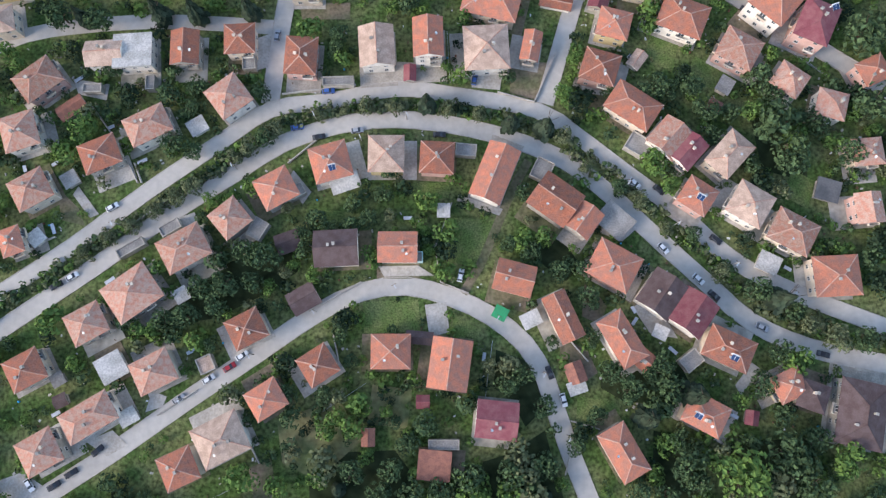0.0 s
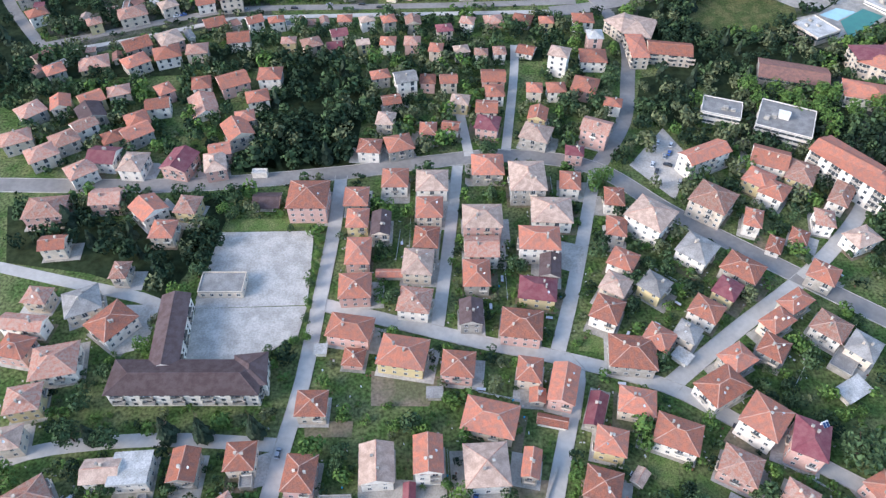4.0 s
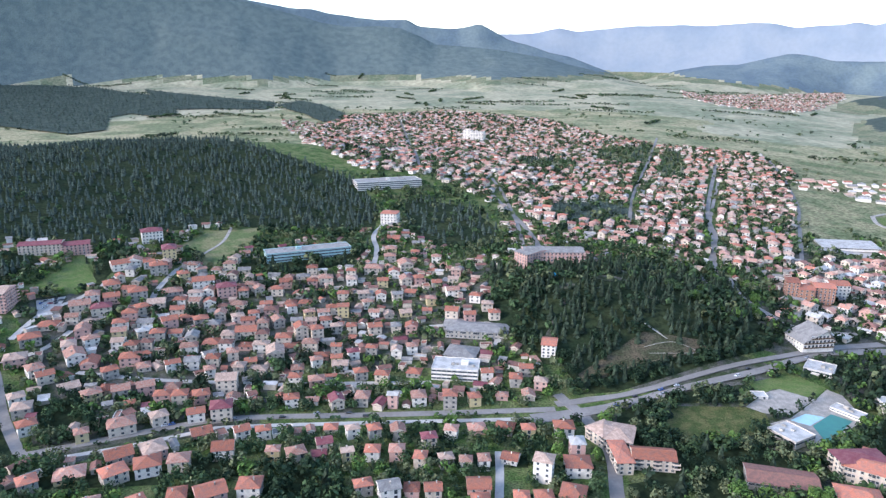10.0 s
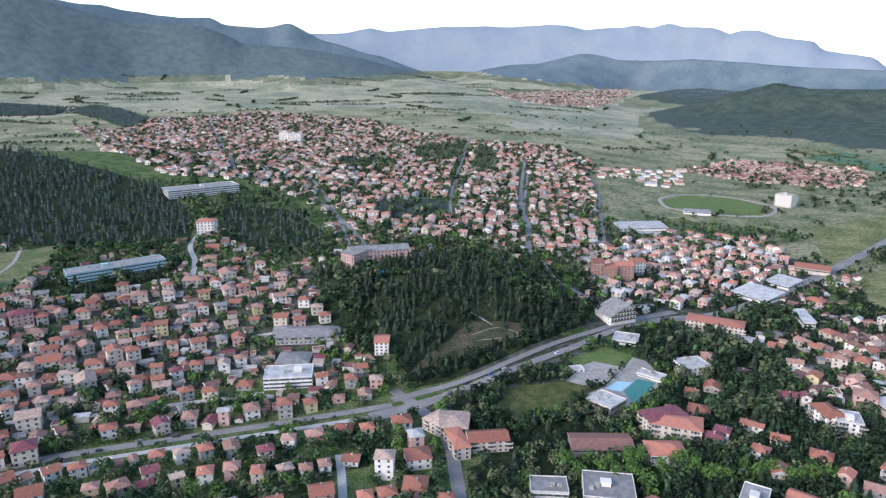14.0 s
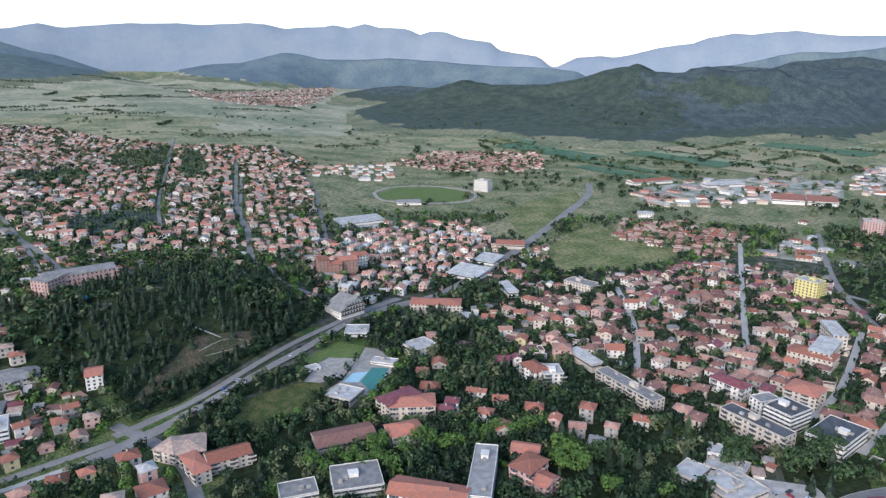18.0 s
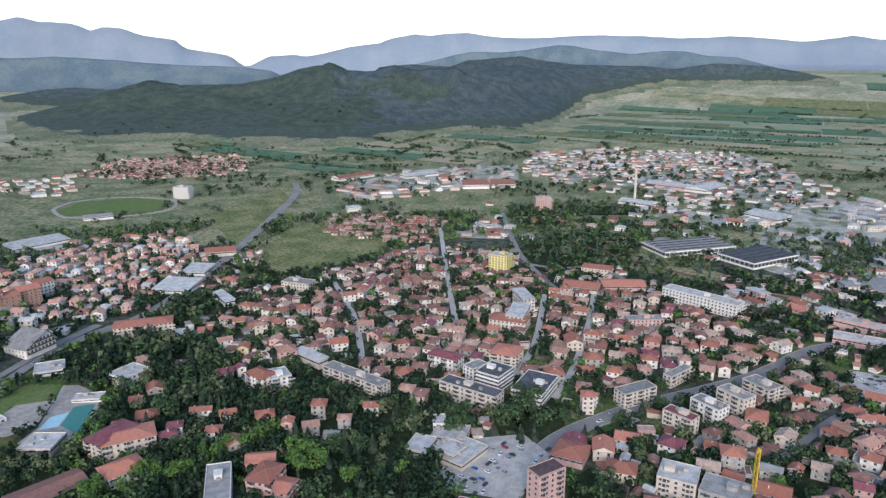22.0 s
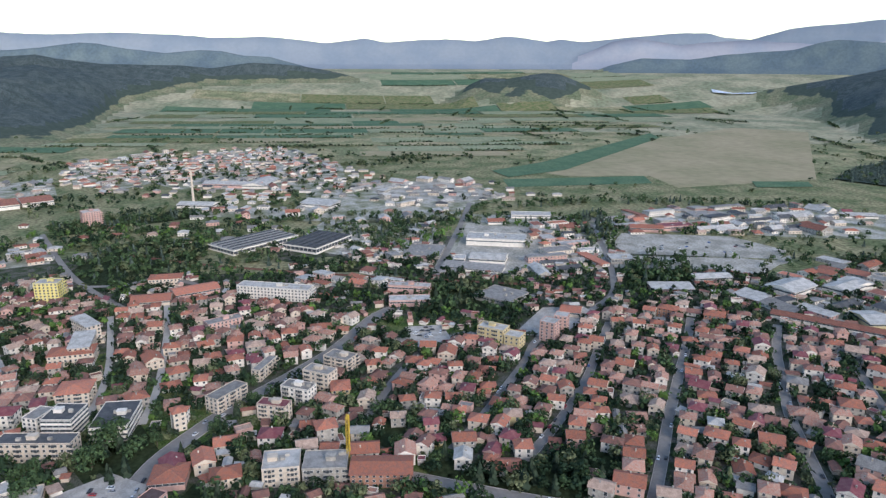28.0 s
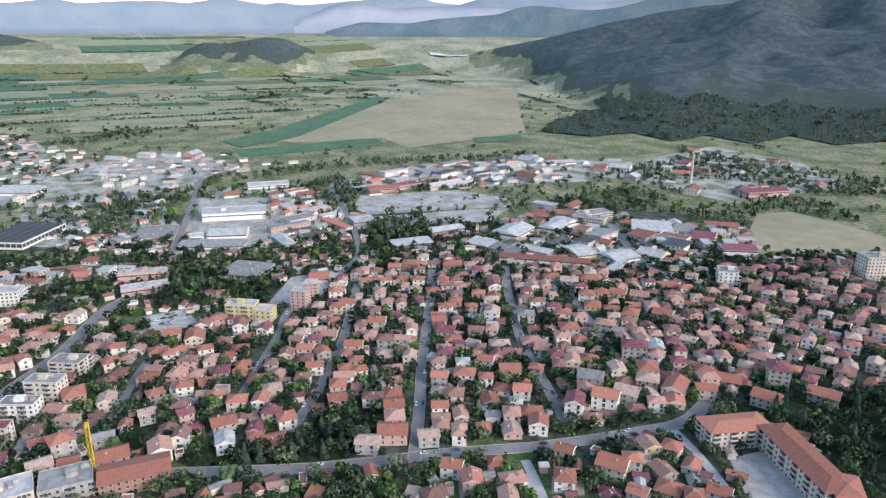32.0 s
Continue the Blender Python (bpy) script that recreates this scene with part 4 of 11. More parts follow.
def conifer_shape(rng, tiers, spokes, wide=0.17):
    """A pointed conifer one unit high: ragged drooping whorls of boughs."""
    s = Shape()
    for i in range(tiers):
        f = i / tiers
        z, rad = 0.12 + f * 0.83, wide * (1 - f) ** 0.8 + 0.02
        turn = rng.uniform(0, 6.28)
        for k in range(spokes):
            a = turn + 6.283 * (k + rng.uniform(-0.25, 0.25)) / spokes
            b = 3.6 / spokes
            q = rad * rng.uniform(0.7, 1.2)
            s.face([(0, 0, z + 0.16), (q * math.cos(a - b), q * math.sin(a - b), z + 0.02), (q * 1.15 * math.cos(a), q * 1.15 * math.sin(a), z - 0.05), (q * math.cos(a + b), q * math.sin(a + b), z + 0.02)])
    return s


def trunk_shape(rng, tall=0.5, thick=0.022):
    """A tapered trunk with a few limbs."""
    s = Shape()

    def limb(p, q, ra, rb):
        p, q = Vector(p), Vector(q)
        u = (q - p).orthogonal().normalized()
        v = (q - p).normalized().cross(u)
        rings = [[tuple(c + (u * math.cos(k * 1.2566) + v * math.sin(k * 1.2566)) * rad) for k in range(5)] for c, rad in ((p, ra), (q, rb))]
        for k in range(5):
            s.face([rings[0][k], rings[0][(k + 1) % 5], rings[1][(k + 1) % 5], rings[1][k]])

    limb((0, 0, -0.05), (0.01, 0, tall), thick * 1.3, thick * 0.7)
    for k in range(4):
        a = rng.uniform(0, 6.28)
        limb((0, 0, tall * rng.uniform(0.6, 0.95)), (0.2 * math.cos(a), 0.2 * math.sin(a), tall + rng.uniform(0.05, 0.2)), thick * 0.6, thick * 0.25)
    return s


plant_rng = random.Random(5)
NEAR = {k: [crown_shape(plant_rng, 420, 0.058).mesh("crown", [LEAVES[k]]) for _ in range(4)] for k in ("broad", "light", "olive")}
NEAR["pine"] = [conifer_shape(plant_rng, 13, 9, 0.2).mesh("crown", [LEAVES["pine"]]) for _ in range(3)]
TRUNKS = [trunk_shape(plant_rng).mesh("tree", [LEAVES["bark"]]) for _ in range(3)]
PINE_TRUNK = trunk_shape(plant_rng, 0.8, 0.012).mesh("tree", [LEAVES["bark"]])
FAR = {
    "broad": [crown_shape(plant_rng, 120, 0.095, 6) for _ in range(5)],
    "fine": [crown_shape(plant_rng, 290, 0.068, 7) for _ in range(6)],
    "mid": [crown_shape(plant_rng, 26, 0.18, 4) for _ in range(6)],
    "bush": [crown_shape(plant_rng, 20, 0.21, 3) for _ in range(5)],
    "pine": [conifer_shape(plant_rng, 6, 5, 0.2) for _ in range(6)],
    "tuft": [crown_shape(plant_rng, 11, 0.28, 3) for _ in range(6)],
    "spire": [conifer_shape(plant_rng, 3, 5, 0.24) for _ in range(5)],
    "dense_bush": [crown_shape(plant_rng, 62, 0.115, 5) for _ in range(6)],
}
TREE_WORDS = {"broad": "leafy green broadleaf tree standing among gardens", "light": "fresh light green leafy tree among gardens", "olive": "grey-green roadside tree with a loose crown", "pine": "dark pointed conifer among houses"}


def tree(x, y, tall, kind="broad", wide=1.0):
    rng = random.Random(int(x * 31 + y * 17))
    z = ground_z(x, y) - 0.1
    ob = new("tree", PINE_TRUNK if kind == "pine" else rng.choice(TRUNKS))
    ob.matrix_basis = Matrix.LocRotScale((x, y, z), Euler((0, 0, rng.uniform(0, 6.28))), (tall * wide, tall * wide, tall))
    tagged(ob, TREE_WORDS[kind], "tree", "garden trees")
    part("crown", rng.choice(NEAR[kind]), [], ob)
    take(x, y, tall * 0.22)
    return ob


class Planting:
    """Many plants joined into one mesh."""

    def __init__(self):
        self.rows = []

    def add(self, kind, x, y, tall, wide=1.0, shade=0):
        self.rows.append((kind, x, y, tall, wide, shade))

    def grow(self, name, label, mats, category="trees", seed=3):
        rng = random.Random(seed)
        vs, fs, ms, base = [], [], [], 0
        arrays = {k: [(np.array(s.v), np.array(s.f)) for s in group] for k, group in FAR.items()}
        for kind, x, y, tall, wide, shade in self.rows:
            v, f = rng.choice(arrays[kind])
            a = rng.uniform(0, 6.28)
            c, s = math.cos(a) * tall * wide, math.sin(a) * tall * wide
            z = ground_z(x, y) - 0.1 * tall
            vs.append(np.c_[v[:, 0] * c - v[:, 1] * s + x, v[:, 0] * s + v[:, 1] * c + y, v[:, 2] * tall + z])
            fs.append(f + base)
            ms.append(np.full(len(f), shade))
            base += len(v)
        if not vs:
            return None
        V, F, M = np.concatenate(vs), np.concatenate(fs), np.concatenate(ms)
        me = bpy.data.meshes.new(name)
        me.vertices.add(len(V))
        me.vertices.foreach_set("co", V.ravel())
        me.loops.add(F.size)
        me.loops.foreach_set("vertex_index", F.ravel())
        me.polygons.add(len(F))
        me.polygons.foreach_set("loop_start", np.arange(0, F.size, 4))
        me.polygons.foreach_set("loop_total", np.full(len(F), 4))
        for one in mats:
            me.materials.append(one)
        me.polygons.foreach_set("material_index", M)
        me.update(calc_edges=True)
        return tagged(new(name, me), label, category, kind="stuff")


LEAF_SLOTS = [LEAVES["broad"], LEAVES["light"], LEAVES["olive"], LEAVES["pine"], LEAVES["deep"], LEAVES["hazy_pine"]]


WOODS = []
CLEARINGS = [[(109, 458), (168, 501), (209, 495), (214, 483), (158, 465), (110, 446)]]


def wood(pts, gap, kind="pine", tall=(9, 14), label="dense dark conifer wood on a hill", name="wood", mix=0.1, seed=1, keep=True):
    """Keep an outline free for a wood that is planted when all buildings stand."""
    far_off = math.hypot(sum(p[0] for p in pts), sum(p[1] for p in pts)) / len(pts) > 1716
    # dense woods get the floor that has tree shade painted in
    floor = "hill_green" if kind == "spire" else "rough_grass" if kind == "broad" and gap > 9.9 else "shaded_forest_floor"
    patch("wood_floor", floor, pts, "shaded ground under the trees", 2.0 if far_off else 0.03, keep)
    WOODS.append((pts, gap, kind, tall, label, name, mix, seed))


def plant_wood(pts, gap, kind, tall, label, name, mix, seed):
    rng = random.Random(seed)
    xs, ys = [p[0] for p in pts], [p[1] for p in pts]
    grove = Planting()
    for _ in range(int((max(xs) - min(xs)) * (max(ys) - min(ys)) / gap ** 2)):
        x, y = rng.uniform(min(xs), max(xs)), rng.uniform(min(ys), max(ys))
        if not inside(x, y, pts) or not free(x, y, max(gap * 0.3, 2.5)):
            continue
        if any(inside(x, y, q) for q in CLEARINGS) and rng.random() < 0.8:
            continue
        k = kind if rng.random() > mix else ("broad" if kind in ("pine", "spire") else "pine")
        if k == "broad" and math.hypot(x, y) > 520:
            k = "mid"
        shade = 3 if k in ("pine", "spire") else 4 if kind == "pine" else rng.choice((0, 0, 1, 1, 2) if kind == "fine" else (4, 4, 4, 0, 0, 2))
        # distant conifers take the needles with haze in their colour
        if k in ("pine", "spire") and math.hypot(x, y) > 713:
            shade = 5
        elif shade == 4 and math.hypot(x, y) > 570:
            shade = rng.choice((4, 0, 0, 2))
        take(x, y, gap * 0.28)
        grove.add(k, x, y, rng.uniform(*tall) * (1 if k == "pine" else 0.85), rng.uniform(0.85, 1.25), shade)
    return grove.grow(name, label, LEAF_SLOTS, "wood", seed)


# ---- vehicles ----
CARS = {}


def car(x, y, deg, colour=(0.5, 0.5, 0.5), lift=0.13):
    key = tuple(colour)
    if key not in CARS:
        paint = material("car_paint", colour, 0.3, 0.05, 0.5, colour)
        b = Shape()
        ring = [(-2.1, 0.35), (-2.15, 0.75), (-1.95, 0.9), (1.0, 0.95), (1.9, 0.78), (2.12, 0.6), (2.1, 0.35)]
        for (xa, za), (xb, zb) in zip(ring, ring[1:]):
            b.face([(xa, -0.86, za), (xa, 0.86, za), (xb, 0.86, zb), (xb, -0.86, zb)])
        b.face([(px, -0.86, pz) for px, pz in reversed(ring)])
        b.face([(px, 0.86, pz) for px, pz in ring])
        b.face([(-1.35, -0.62, 1.42), (-1.35, 0.62, 1.42), (0.25, 0.62, 1.42), (0.25, -0.62, 1.42)])
        g = Shape()
        lo, hi = [(-1.9, -0.8, 0.9), (1.0, -0.8, 0.95), (1.0, 0.8, 0.95), (-1.9, 0.8, 0.9)], [(-1.35, -0.62, 1.415), (0.25, -0.62, 1.415), (0.25, 0.62, 1.415), (-1.35, 0.62, 1.415)]
        for i in range(4):
            j = (i + 1) % 4
            g.face([lo[i], lo[j], hi[j], hi[i]])
        wheel = Shape()
        ring = [(0.32 * math.cos(k * 0.6283), 0.32 * math.sin(k * 0.6283)) for k in range(10)]
        for k in range(10):
            (xa, za), (xb, zb) = ring[k], ring[(k + 1) % 10]
            wheel.face([(xa, -0.1, za), (xb, -0.1, zb), (xb, 0.1, zb), (xa, 0.1, za)])
        wheel.face([(px, -0.1, pz) for px, pz in reversed(ring)])
        wheel.face([(px, 0.1, pz) for px, pz in ring])
        CARS[key] = b.mesh("body", [paint]), g.mesh("glasshouse", [MAT["glass_dark"]]), wheel.mesh("wheel", [MAT["tyre"]])
    z = ground_z(x, y) + lift + 0.0004 * math.hypot(x, y)
    ob = new("car")
    ob.matrix_basis = pose(x, y, z, 0, 0, deg)
    shade = "white" if min(colour) > 0.5 else "silver" if min(colour) > 0.25 else "dark" if max(colour) < 0.1 else "blue" if colour[2] > colour[0] else "red"
    tagged(ob, f"{shade} hatchback car parked at the roadside", "car", "parked cars")
    body, glass, wheel = CARS[key]
    part("body", body, [], ob)
    part("glasshouse", glass, [], ob)
    if math.hypot(x, y) > 264:
        return ob
    for wx, wy in ((-1.3, -0.8), (-1.3, 0.8), (1.3, -0.8), (1.3, 0.8)):
        part("wheel", wheel, [], ob, at=pose(wx, wy, 0.32))
    return ob


def garden_wall(x0, y0, x1, y1, tall=1.1, mat="concrete", label="low pale concrete garden wall"):
    length, deg = math.hypot(x1 - x0, y1 - y0), math.degrees(math.atan2(y1 - y0, x1 - x0))
    s = Shape()
    s.box(0, -0.13, -0.4, length, 0.13, tall)
    s.box(-0.02, -0.17, tall + 0.003, length + 0.02, 0.17, tall + 0.09)
    ob = new("garden_wall", s.mesh("garden_wall", [MAT[mat]]))
    ob.matrix_basis = pose(x0, y0, ground_z((x0 + x1) / 2, (y0 + y1) / 2), 0, 0, deg)
    return tagged(ob, label, "wall")


# ---- far quarters and tall things ----
FAR_ROOFS = [ROOFS[k] for k in "rotdmkwbie"]
FAR_WALLS = [WALLS[k] for k in "wcgpyna"]
SLOT = {k: i for i, k in enumerate("rotdmkwbie")}


GREEN, DISTANT = Planting(), Shape()
CAR_COLOURS = [(0.7, 0.7, 0.7)] * 5 + [(0.35, 0.36, 0.38)] * 4 + [(0.03, 0.03, 0.035)] * 5 + [(0.05, 0.12, 0.35), (0.35, 0.03, 0.04)]


def quarter(pts, deg, row_gap, gap, palette="rrrootm", seed=1):
    """Fill an outline with rows of houses along deg: single houses near by, one joined mesh far off."""
    rng = random.Random(seed)
    c, s = math.cos(radians(deg)), math.sin(radians(deg))
    us, vs = [x * c + y * s for x, y in pts], [y * c - x * s for x, y in pts]
    far = Shape()
    terraced = "i" in palette and "w" not in palette
    if not ("k" in palette and "w" in palette):
        row_gap, gap = row_gap * 0.93, gap * 0.9
    v = min(vs) + row_gap * 0.4
    while v < max(vs):
        u = min(us) + rng.uniform(0, gap)
        while u < max(us):
            loose = 0.35 if terraced else 1.0
            uu, vv = u + rng.uniform(-3.3, 3.3) * loose, v + rng.uniform(-4.2, 4.2) * loose
            x, y = uu * c - vv * s, uu * s + vv * c
            u += gap * rng.uniform(0.85, 1.25)
            far_off = math.hypot(x, y) > 740
            w, d = rng.uniform(8.6, 12.6) * (0.95 if far_off else 1), rng.uniform(7.8, 10.6) * (0.95 if far_off else 1)
            if terraced:
                w, d = w * 0.85, d * 0.8
            if rng.random() < (0.17 if far_off else 0.15):
                if inside(x, y, pts) and free(x, y, 3.3):
                    for _ in range(1 if far_off else 3):
                        GREEN.add(rng.choice(("bush", "bush", "mid") if far_off else ("broad", "broad", "pine")), x + rng.uniform(-4, 4), y + rng.uniform(-4, 4), rng.uniform(8, 13), rng.uniform(0.9, 1.3), rng.choice((0, 2, 2, 0, 3) if far_off else (4, 4, 0, 3, 2)))
                continue
            turn = deg + (rng.uniform(-3, 3) if terraced else rng.choice((0, 0, 90)) + rng.uniform(-9, 9))
            if not inside(x, y, pts) or any(inside(x, y, k) for k in KEEP_OUT) or not free_box(x, y, w, d, radians(turn)):
                continue
            st = rng.choice((1, 1, 2, 2, 2) if math.hypot(x, y) < 900 else (1, 1, 1.3, 1.6))
            if "k" in palette and "w" in palette:
                w, d, st = w * rng.uniform(1.0, 1.9), d * rng.uniform(0.9, 1.4), rng.choice((0.8, 1, 1, 1.4))
            kind = rng.choice(palette)
            if math.hypot(x, y) < 400:
                house(x, y, turn, w, d, st, rng.choice("hhpgg"), kind)
            else:
                far_house(far, x, y, turn, w, d, FOOT_H + FLOOR * (1 if terraced else st), kind, rng, colour=rng.choice((1, 0, 2, 3)) if terraced else -1)
        v += row_gap
    if far.f:
        me = far.mesh("far_houses", FAR_ROOFS + FAR_WALLS + [MAT["glass_dark"]])
        tagged(new("far_houses", me), "rows of red-roofed houses packed together far off", "houses", kind="stuff")


def far_house(far, x, y, deg, w, d, h, kind, rng, windows=True, style="", colour=-1):
    take_box(x, y, w, d, radians(deg), 0.5)
    c, s = math.cos(radians(deg)), math.sin(radians(deg))
    z = ground_z(x, y) - 0.3
    one = Shape()
    wall = 10 + (colour if colour >= 0 else rng.choice((0, 0, 0, 1, 1, 2, 3) if math.hypot(x, y) > 800 else (0, 0, 1, 1, 2, 3, 1)))
    one.box(-w / 2, -d / 2, 0, w / 2, d / 2, h, wall, floor=False)
    top = roof_shape(w, d, h, style or rng.choice("hpg"))[0]
    k = len(one.v)
    one.v.extend(top.v)
    one.f.extend([tuple(i + k for i in f) for f in top.f])
    one.m.extend([SLOT[kind] if m == 0 else wall for m in top.m])
    if windows and style != "f" and math.hypot(x, y) < 800:
        cx, cy = rng.uniform(-0.25, 0.25) * w, rng.choice((-1, 1)) * rng.uniform(0.05, 0.2) * d
        one.box(cx - 0.35, cy - 0.45, h, cx + 0.35, cy + 0.45, h + min(w, d) * 0.21 + 0.7, 12, floor=False)
    if windows and math.hypot(x, y) < 1190:
        for ang, length, off in sides(x, y, w, d, radians(deg)):
            ca, sa = math.cos(ang), math.sin(ang)
            n = max(1, int(length / 4.2))
            for fl in range(max(1, int(h / 3.3))):
                for j in range(n):
                    u = (j + 0.5) / n * length - length / 2
                    one.face([((u + a) * ca + (off + 0.05) * sa, (u + a) * sa - (off + 0.05) * ca, fl * 3.3 + b) for a, b in ((-0.75, 1.5), (0.75, 1.5), (0.75, 3.0), (-0.75, 3.0))], 17)
    k = len(far.v)
    far.v.extend([(px * c - py * s + x, px * s + py * c + y, pz + z) for px, py, pz in one.v])
    far.f.extend([tuple(i + k for i in f) for f in one.f])
    far.m.extend(one.m)


def smokestack(x, y, tall):
    s = Shape()
    rings = [(2.2, 0), (1.8, tall * 0.5), (1.4, tall - 1), (1.6, tall - 0.9), (1.6, tall)]
    pts = [[(r * math.cos(k * 0.5236), r * math.sin(k * 0.5236), z) for k in range(12)] for r, z in rings]
    for a, b in zip(pts, pts[1:]):
        for k in range(12):
            s.face([a[k], a[(k + 1) % 12], b[(k + 1) % 12], b[k]])
    s.face(pts[-1])
    ob = new("smokestack", s.mesh("smokestack", [WALLS["c"]]))
    ob.matrix_basis = pose(x, y, ground_z(x, y) - 0.2)
    take(x, y, 4)
    return tagged(ob, "tall pale brick smokestack of an old works", "chimney")


def crane(x, y, tall):
    """A yellow tower crane with a lattice mast and a folded jib."""
    ob = new("tower_crane")
    ob.matrix_basis = pose(x, y, ground_z(x, y) - 0.1, 0, 0, 20)
    tagged(ob, "yellow lattice tower crane beside a building site", "crane")
    base = Shape()
    base.box(-2.4, -2.4, 0, 2.4, 2.4, 0.8)
    part("ballast", base, [MAT["concrete"]], ob)
    mast = Shape()
    for px, py in ((-0.7, -0.7), (0.7, -0.7), (0.7, 0.7), (-0.7, 0.7)):
        mast.box(px - 0.12, py - 0.12, 0.8, px + 0.12, py + 0.12, tall)
    z, side = 0.8, 0
    while z < tall - 2:
        for a, b in (((-0.7, -0.7), (0.7, -0.7)), ((0.7, -0.7), (0.7, 0.7)), ((0.7, 0.7), (-0.7, 0.7)), ((-0.7, 0.7), (-0.7, -0.7))):
            p, q = (a, b) if side else (b, a)
            mast.face([(*p, z), (*p, z + 0.25), (*q, z + 2.25), (*q, z + 2)])
        z, side = z + 2, 1 - side
    part("mast", mast, [MAT["yellow_paint"]], ob)
    jib = Shape()
    jib.box(-0.5, -0.5, tall - 1.5, 0.5, 0.5, tall + 1.5)
    jib.box(-0.4, -1.4, tall * 0.35, 0.4, -0.75, tall + 1.0)
    part("jib", jib, [MAT["yellow_paint"]], ob, "folded lattice jib")
    take(x, y, 4)
    return ob


def works(pts, n, palette, big, seed):
    """Workshops and sheds of mixed sizes scattered over a dusty yard."""
    patch("yard", "dust", pts, "dusty works yard with tufts of grass", 0.06, False)
    rng = random.Random(seed)
    xs, ys = [p[0] for p in pts], [p[1] for p in pts]
    lean, made = rng.uniform(0, 180), 0
    for _ in range(n * 30):
        x, y = rng.uniform(min(xs), max(xs)), rng.uniform(min(ys), max(ys))
        w = rng.uniform(12, big)
        d = rng.uniform(9, 9 + big * 0.3)
        turn = lean + rng.choice((0, 90)) + rng.uniform(-6, 6)
        if not inside(x, y, pts) or not free_box(x, y, w + 3, d + 3, radians(turn)):
            continue
        house(x, y, turn, w, d, rng.choice((1, 1, 2)), rng.choice("gsfgs"), rng.choice(palette), rng.choice("wwggcp"), 1, "workshop", "workshops")
        made += 1
        if made >= n:
            break


def parking(pts, n, seed):
    """Parked cars of mixed colours inside an outline."""
    rng = random.Random(seed)
    xs, ys = [p[0] for p in pts], [p[1] for p in pts]
    lean, made = rng.uniform(0, 180), 0
    for _ in range(n * 40):
        x, y = rng.uniform(min(xs), max(xs)), rng.uniform(min(ys), max(ys))
        if inside(x, y, pts) and free(x, y, 2.0):
            car(x, y, lean + rng.choice((0, 0, 90)) + rng.uniform(-5, 5), rng.choice(CAR_COLOURS), lift=0.28)
            take(x, y, 1.8)
            made += 1
            if made >= n:
                break


def hedge_strip(pts, half, seed):
    """Bushes and young trees growing along a line."""
    rng = random.Random(seed)
    strip = Planting()
    for x, y in curve_points(pts, 1.0):
        for _ in range(2):
            px, py = x + rng.uniform(-half, half), y + rng.uniform(-half, half)
            if rng.random() < 0.82:
                strip.add("bush", px, py, rng.uniform(1.3, 3.4), rng.uniform(0.9, 1.4), rng.choice((2, 2, 0, 2, 1)))
    strip.grow("hedge", "ragged grey-green bushes growing between two roads", LEAF_SLOTS, "hedge", seed)


def street_cars(n, pts, seed, side=2.1):
    """Cars parked along the edges of a street."""
    rng = random.Random(seed)
    line = curve_points(pts, 2.0)
    for _ in range(n):
        k = rng.randrange(1, len(line) - 1)
        (xa, ya), (xb, yb) = line[k - 1], line[k + 1]
        deg = math.degrees(math.atan2(yb - ya, xb - xa))
        off = rng.choice((-side, side))
        x, y = line[k][0] - off * math.sin(radians(deg)), line[k][1] + off * math.cos(radians(deg))
        car(x, y, deg + rng.choice((0, 180)), rng.choice(CAR_COLOURS), lift=0.2)


def barrel(x, y, colour):
    s = Shape()
    rings = [(0.28, 0), (0.33, 0.3), (0.33, 0.6), (0.28, 0.9)]
    pts = [[(r * math.cos(k * 0.7854), r * math.sin(k * 0.7854), h) for k in range(8)] for r, h in rings]
    for a, b in zip(pts, pts[1:]):
        for k in range(8):
            s.face([a[k], a[(k + 1) % 8], b[(k + 1) % 8], b[k]])
    s.face(pts[-1])
    ob = new("barrel", s.mesh("barrel", [MAT[colour]]))
    ob.matrix_basis = pose(x, y, ground_z(x, y) + 0.02)
    return tagged(ob, {"pool_blue": "blue plastic water barrel in a garden", "frame_white": "white plastic water barrel in a garden", "rail_rust": "rusty steel drum in a garden"}[colour], "barrel", "garden barrels")


def woodpile(x, y, deg, long_):
    s = Shape()
    s.box(-long_ / 2, -0.4, 0, long_ / 2, 0.4, 1.05)
    ob = new("woodpile", s.mesh("woodpile", [MAT["timber"]]))
    ob.matrix_basis = pose(x, y, ground_z(x, y), 0, 0, deg)
    tagged(ob, "stack of firewood under a sheet metal cover", "firewood", "woodpiles")
    lid = Shape()
    lid.box(-long_ / 2 - 0.15, -0.55, 1.06, long_ / 2 + 0.15, 0.55, 1.1)
    part("cover", lid, [MAT["metal_sheet"]], ob, at=pose(0, 0, 0, 4))
    return ob


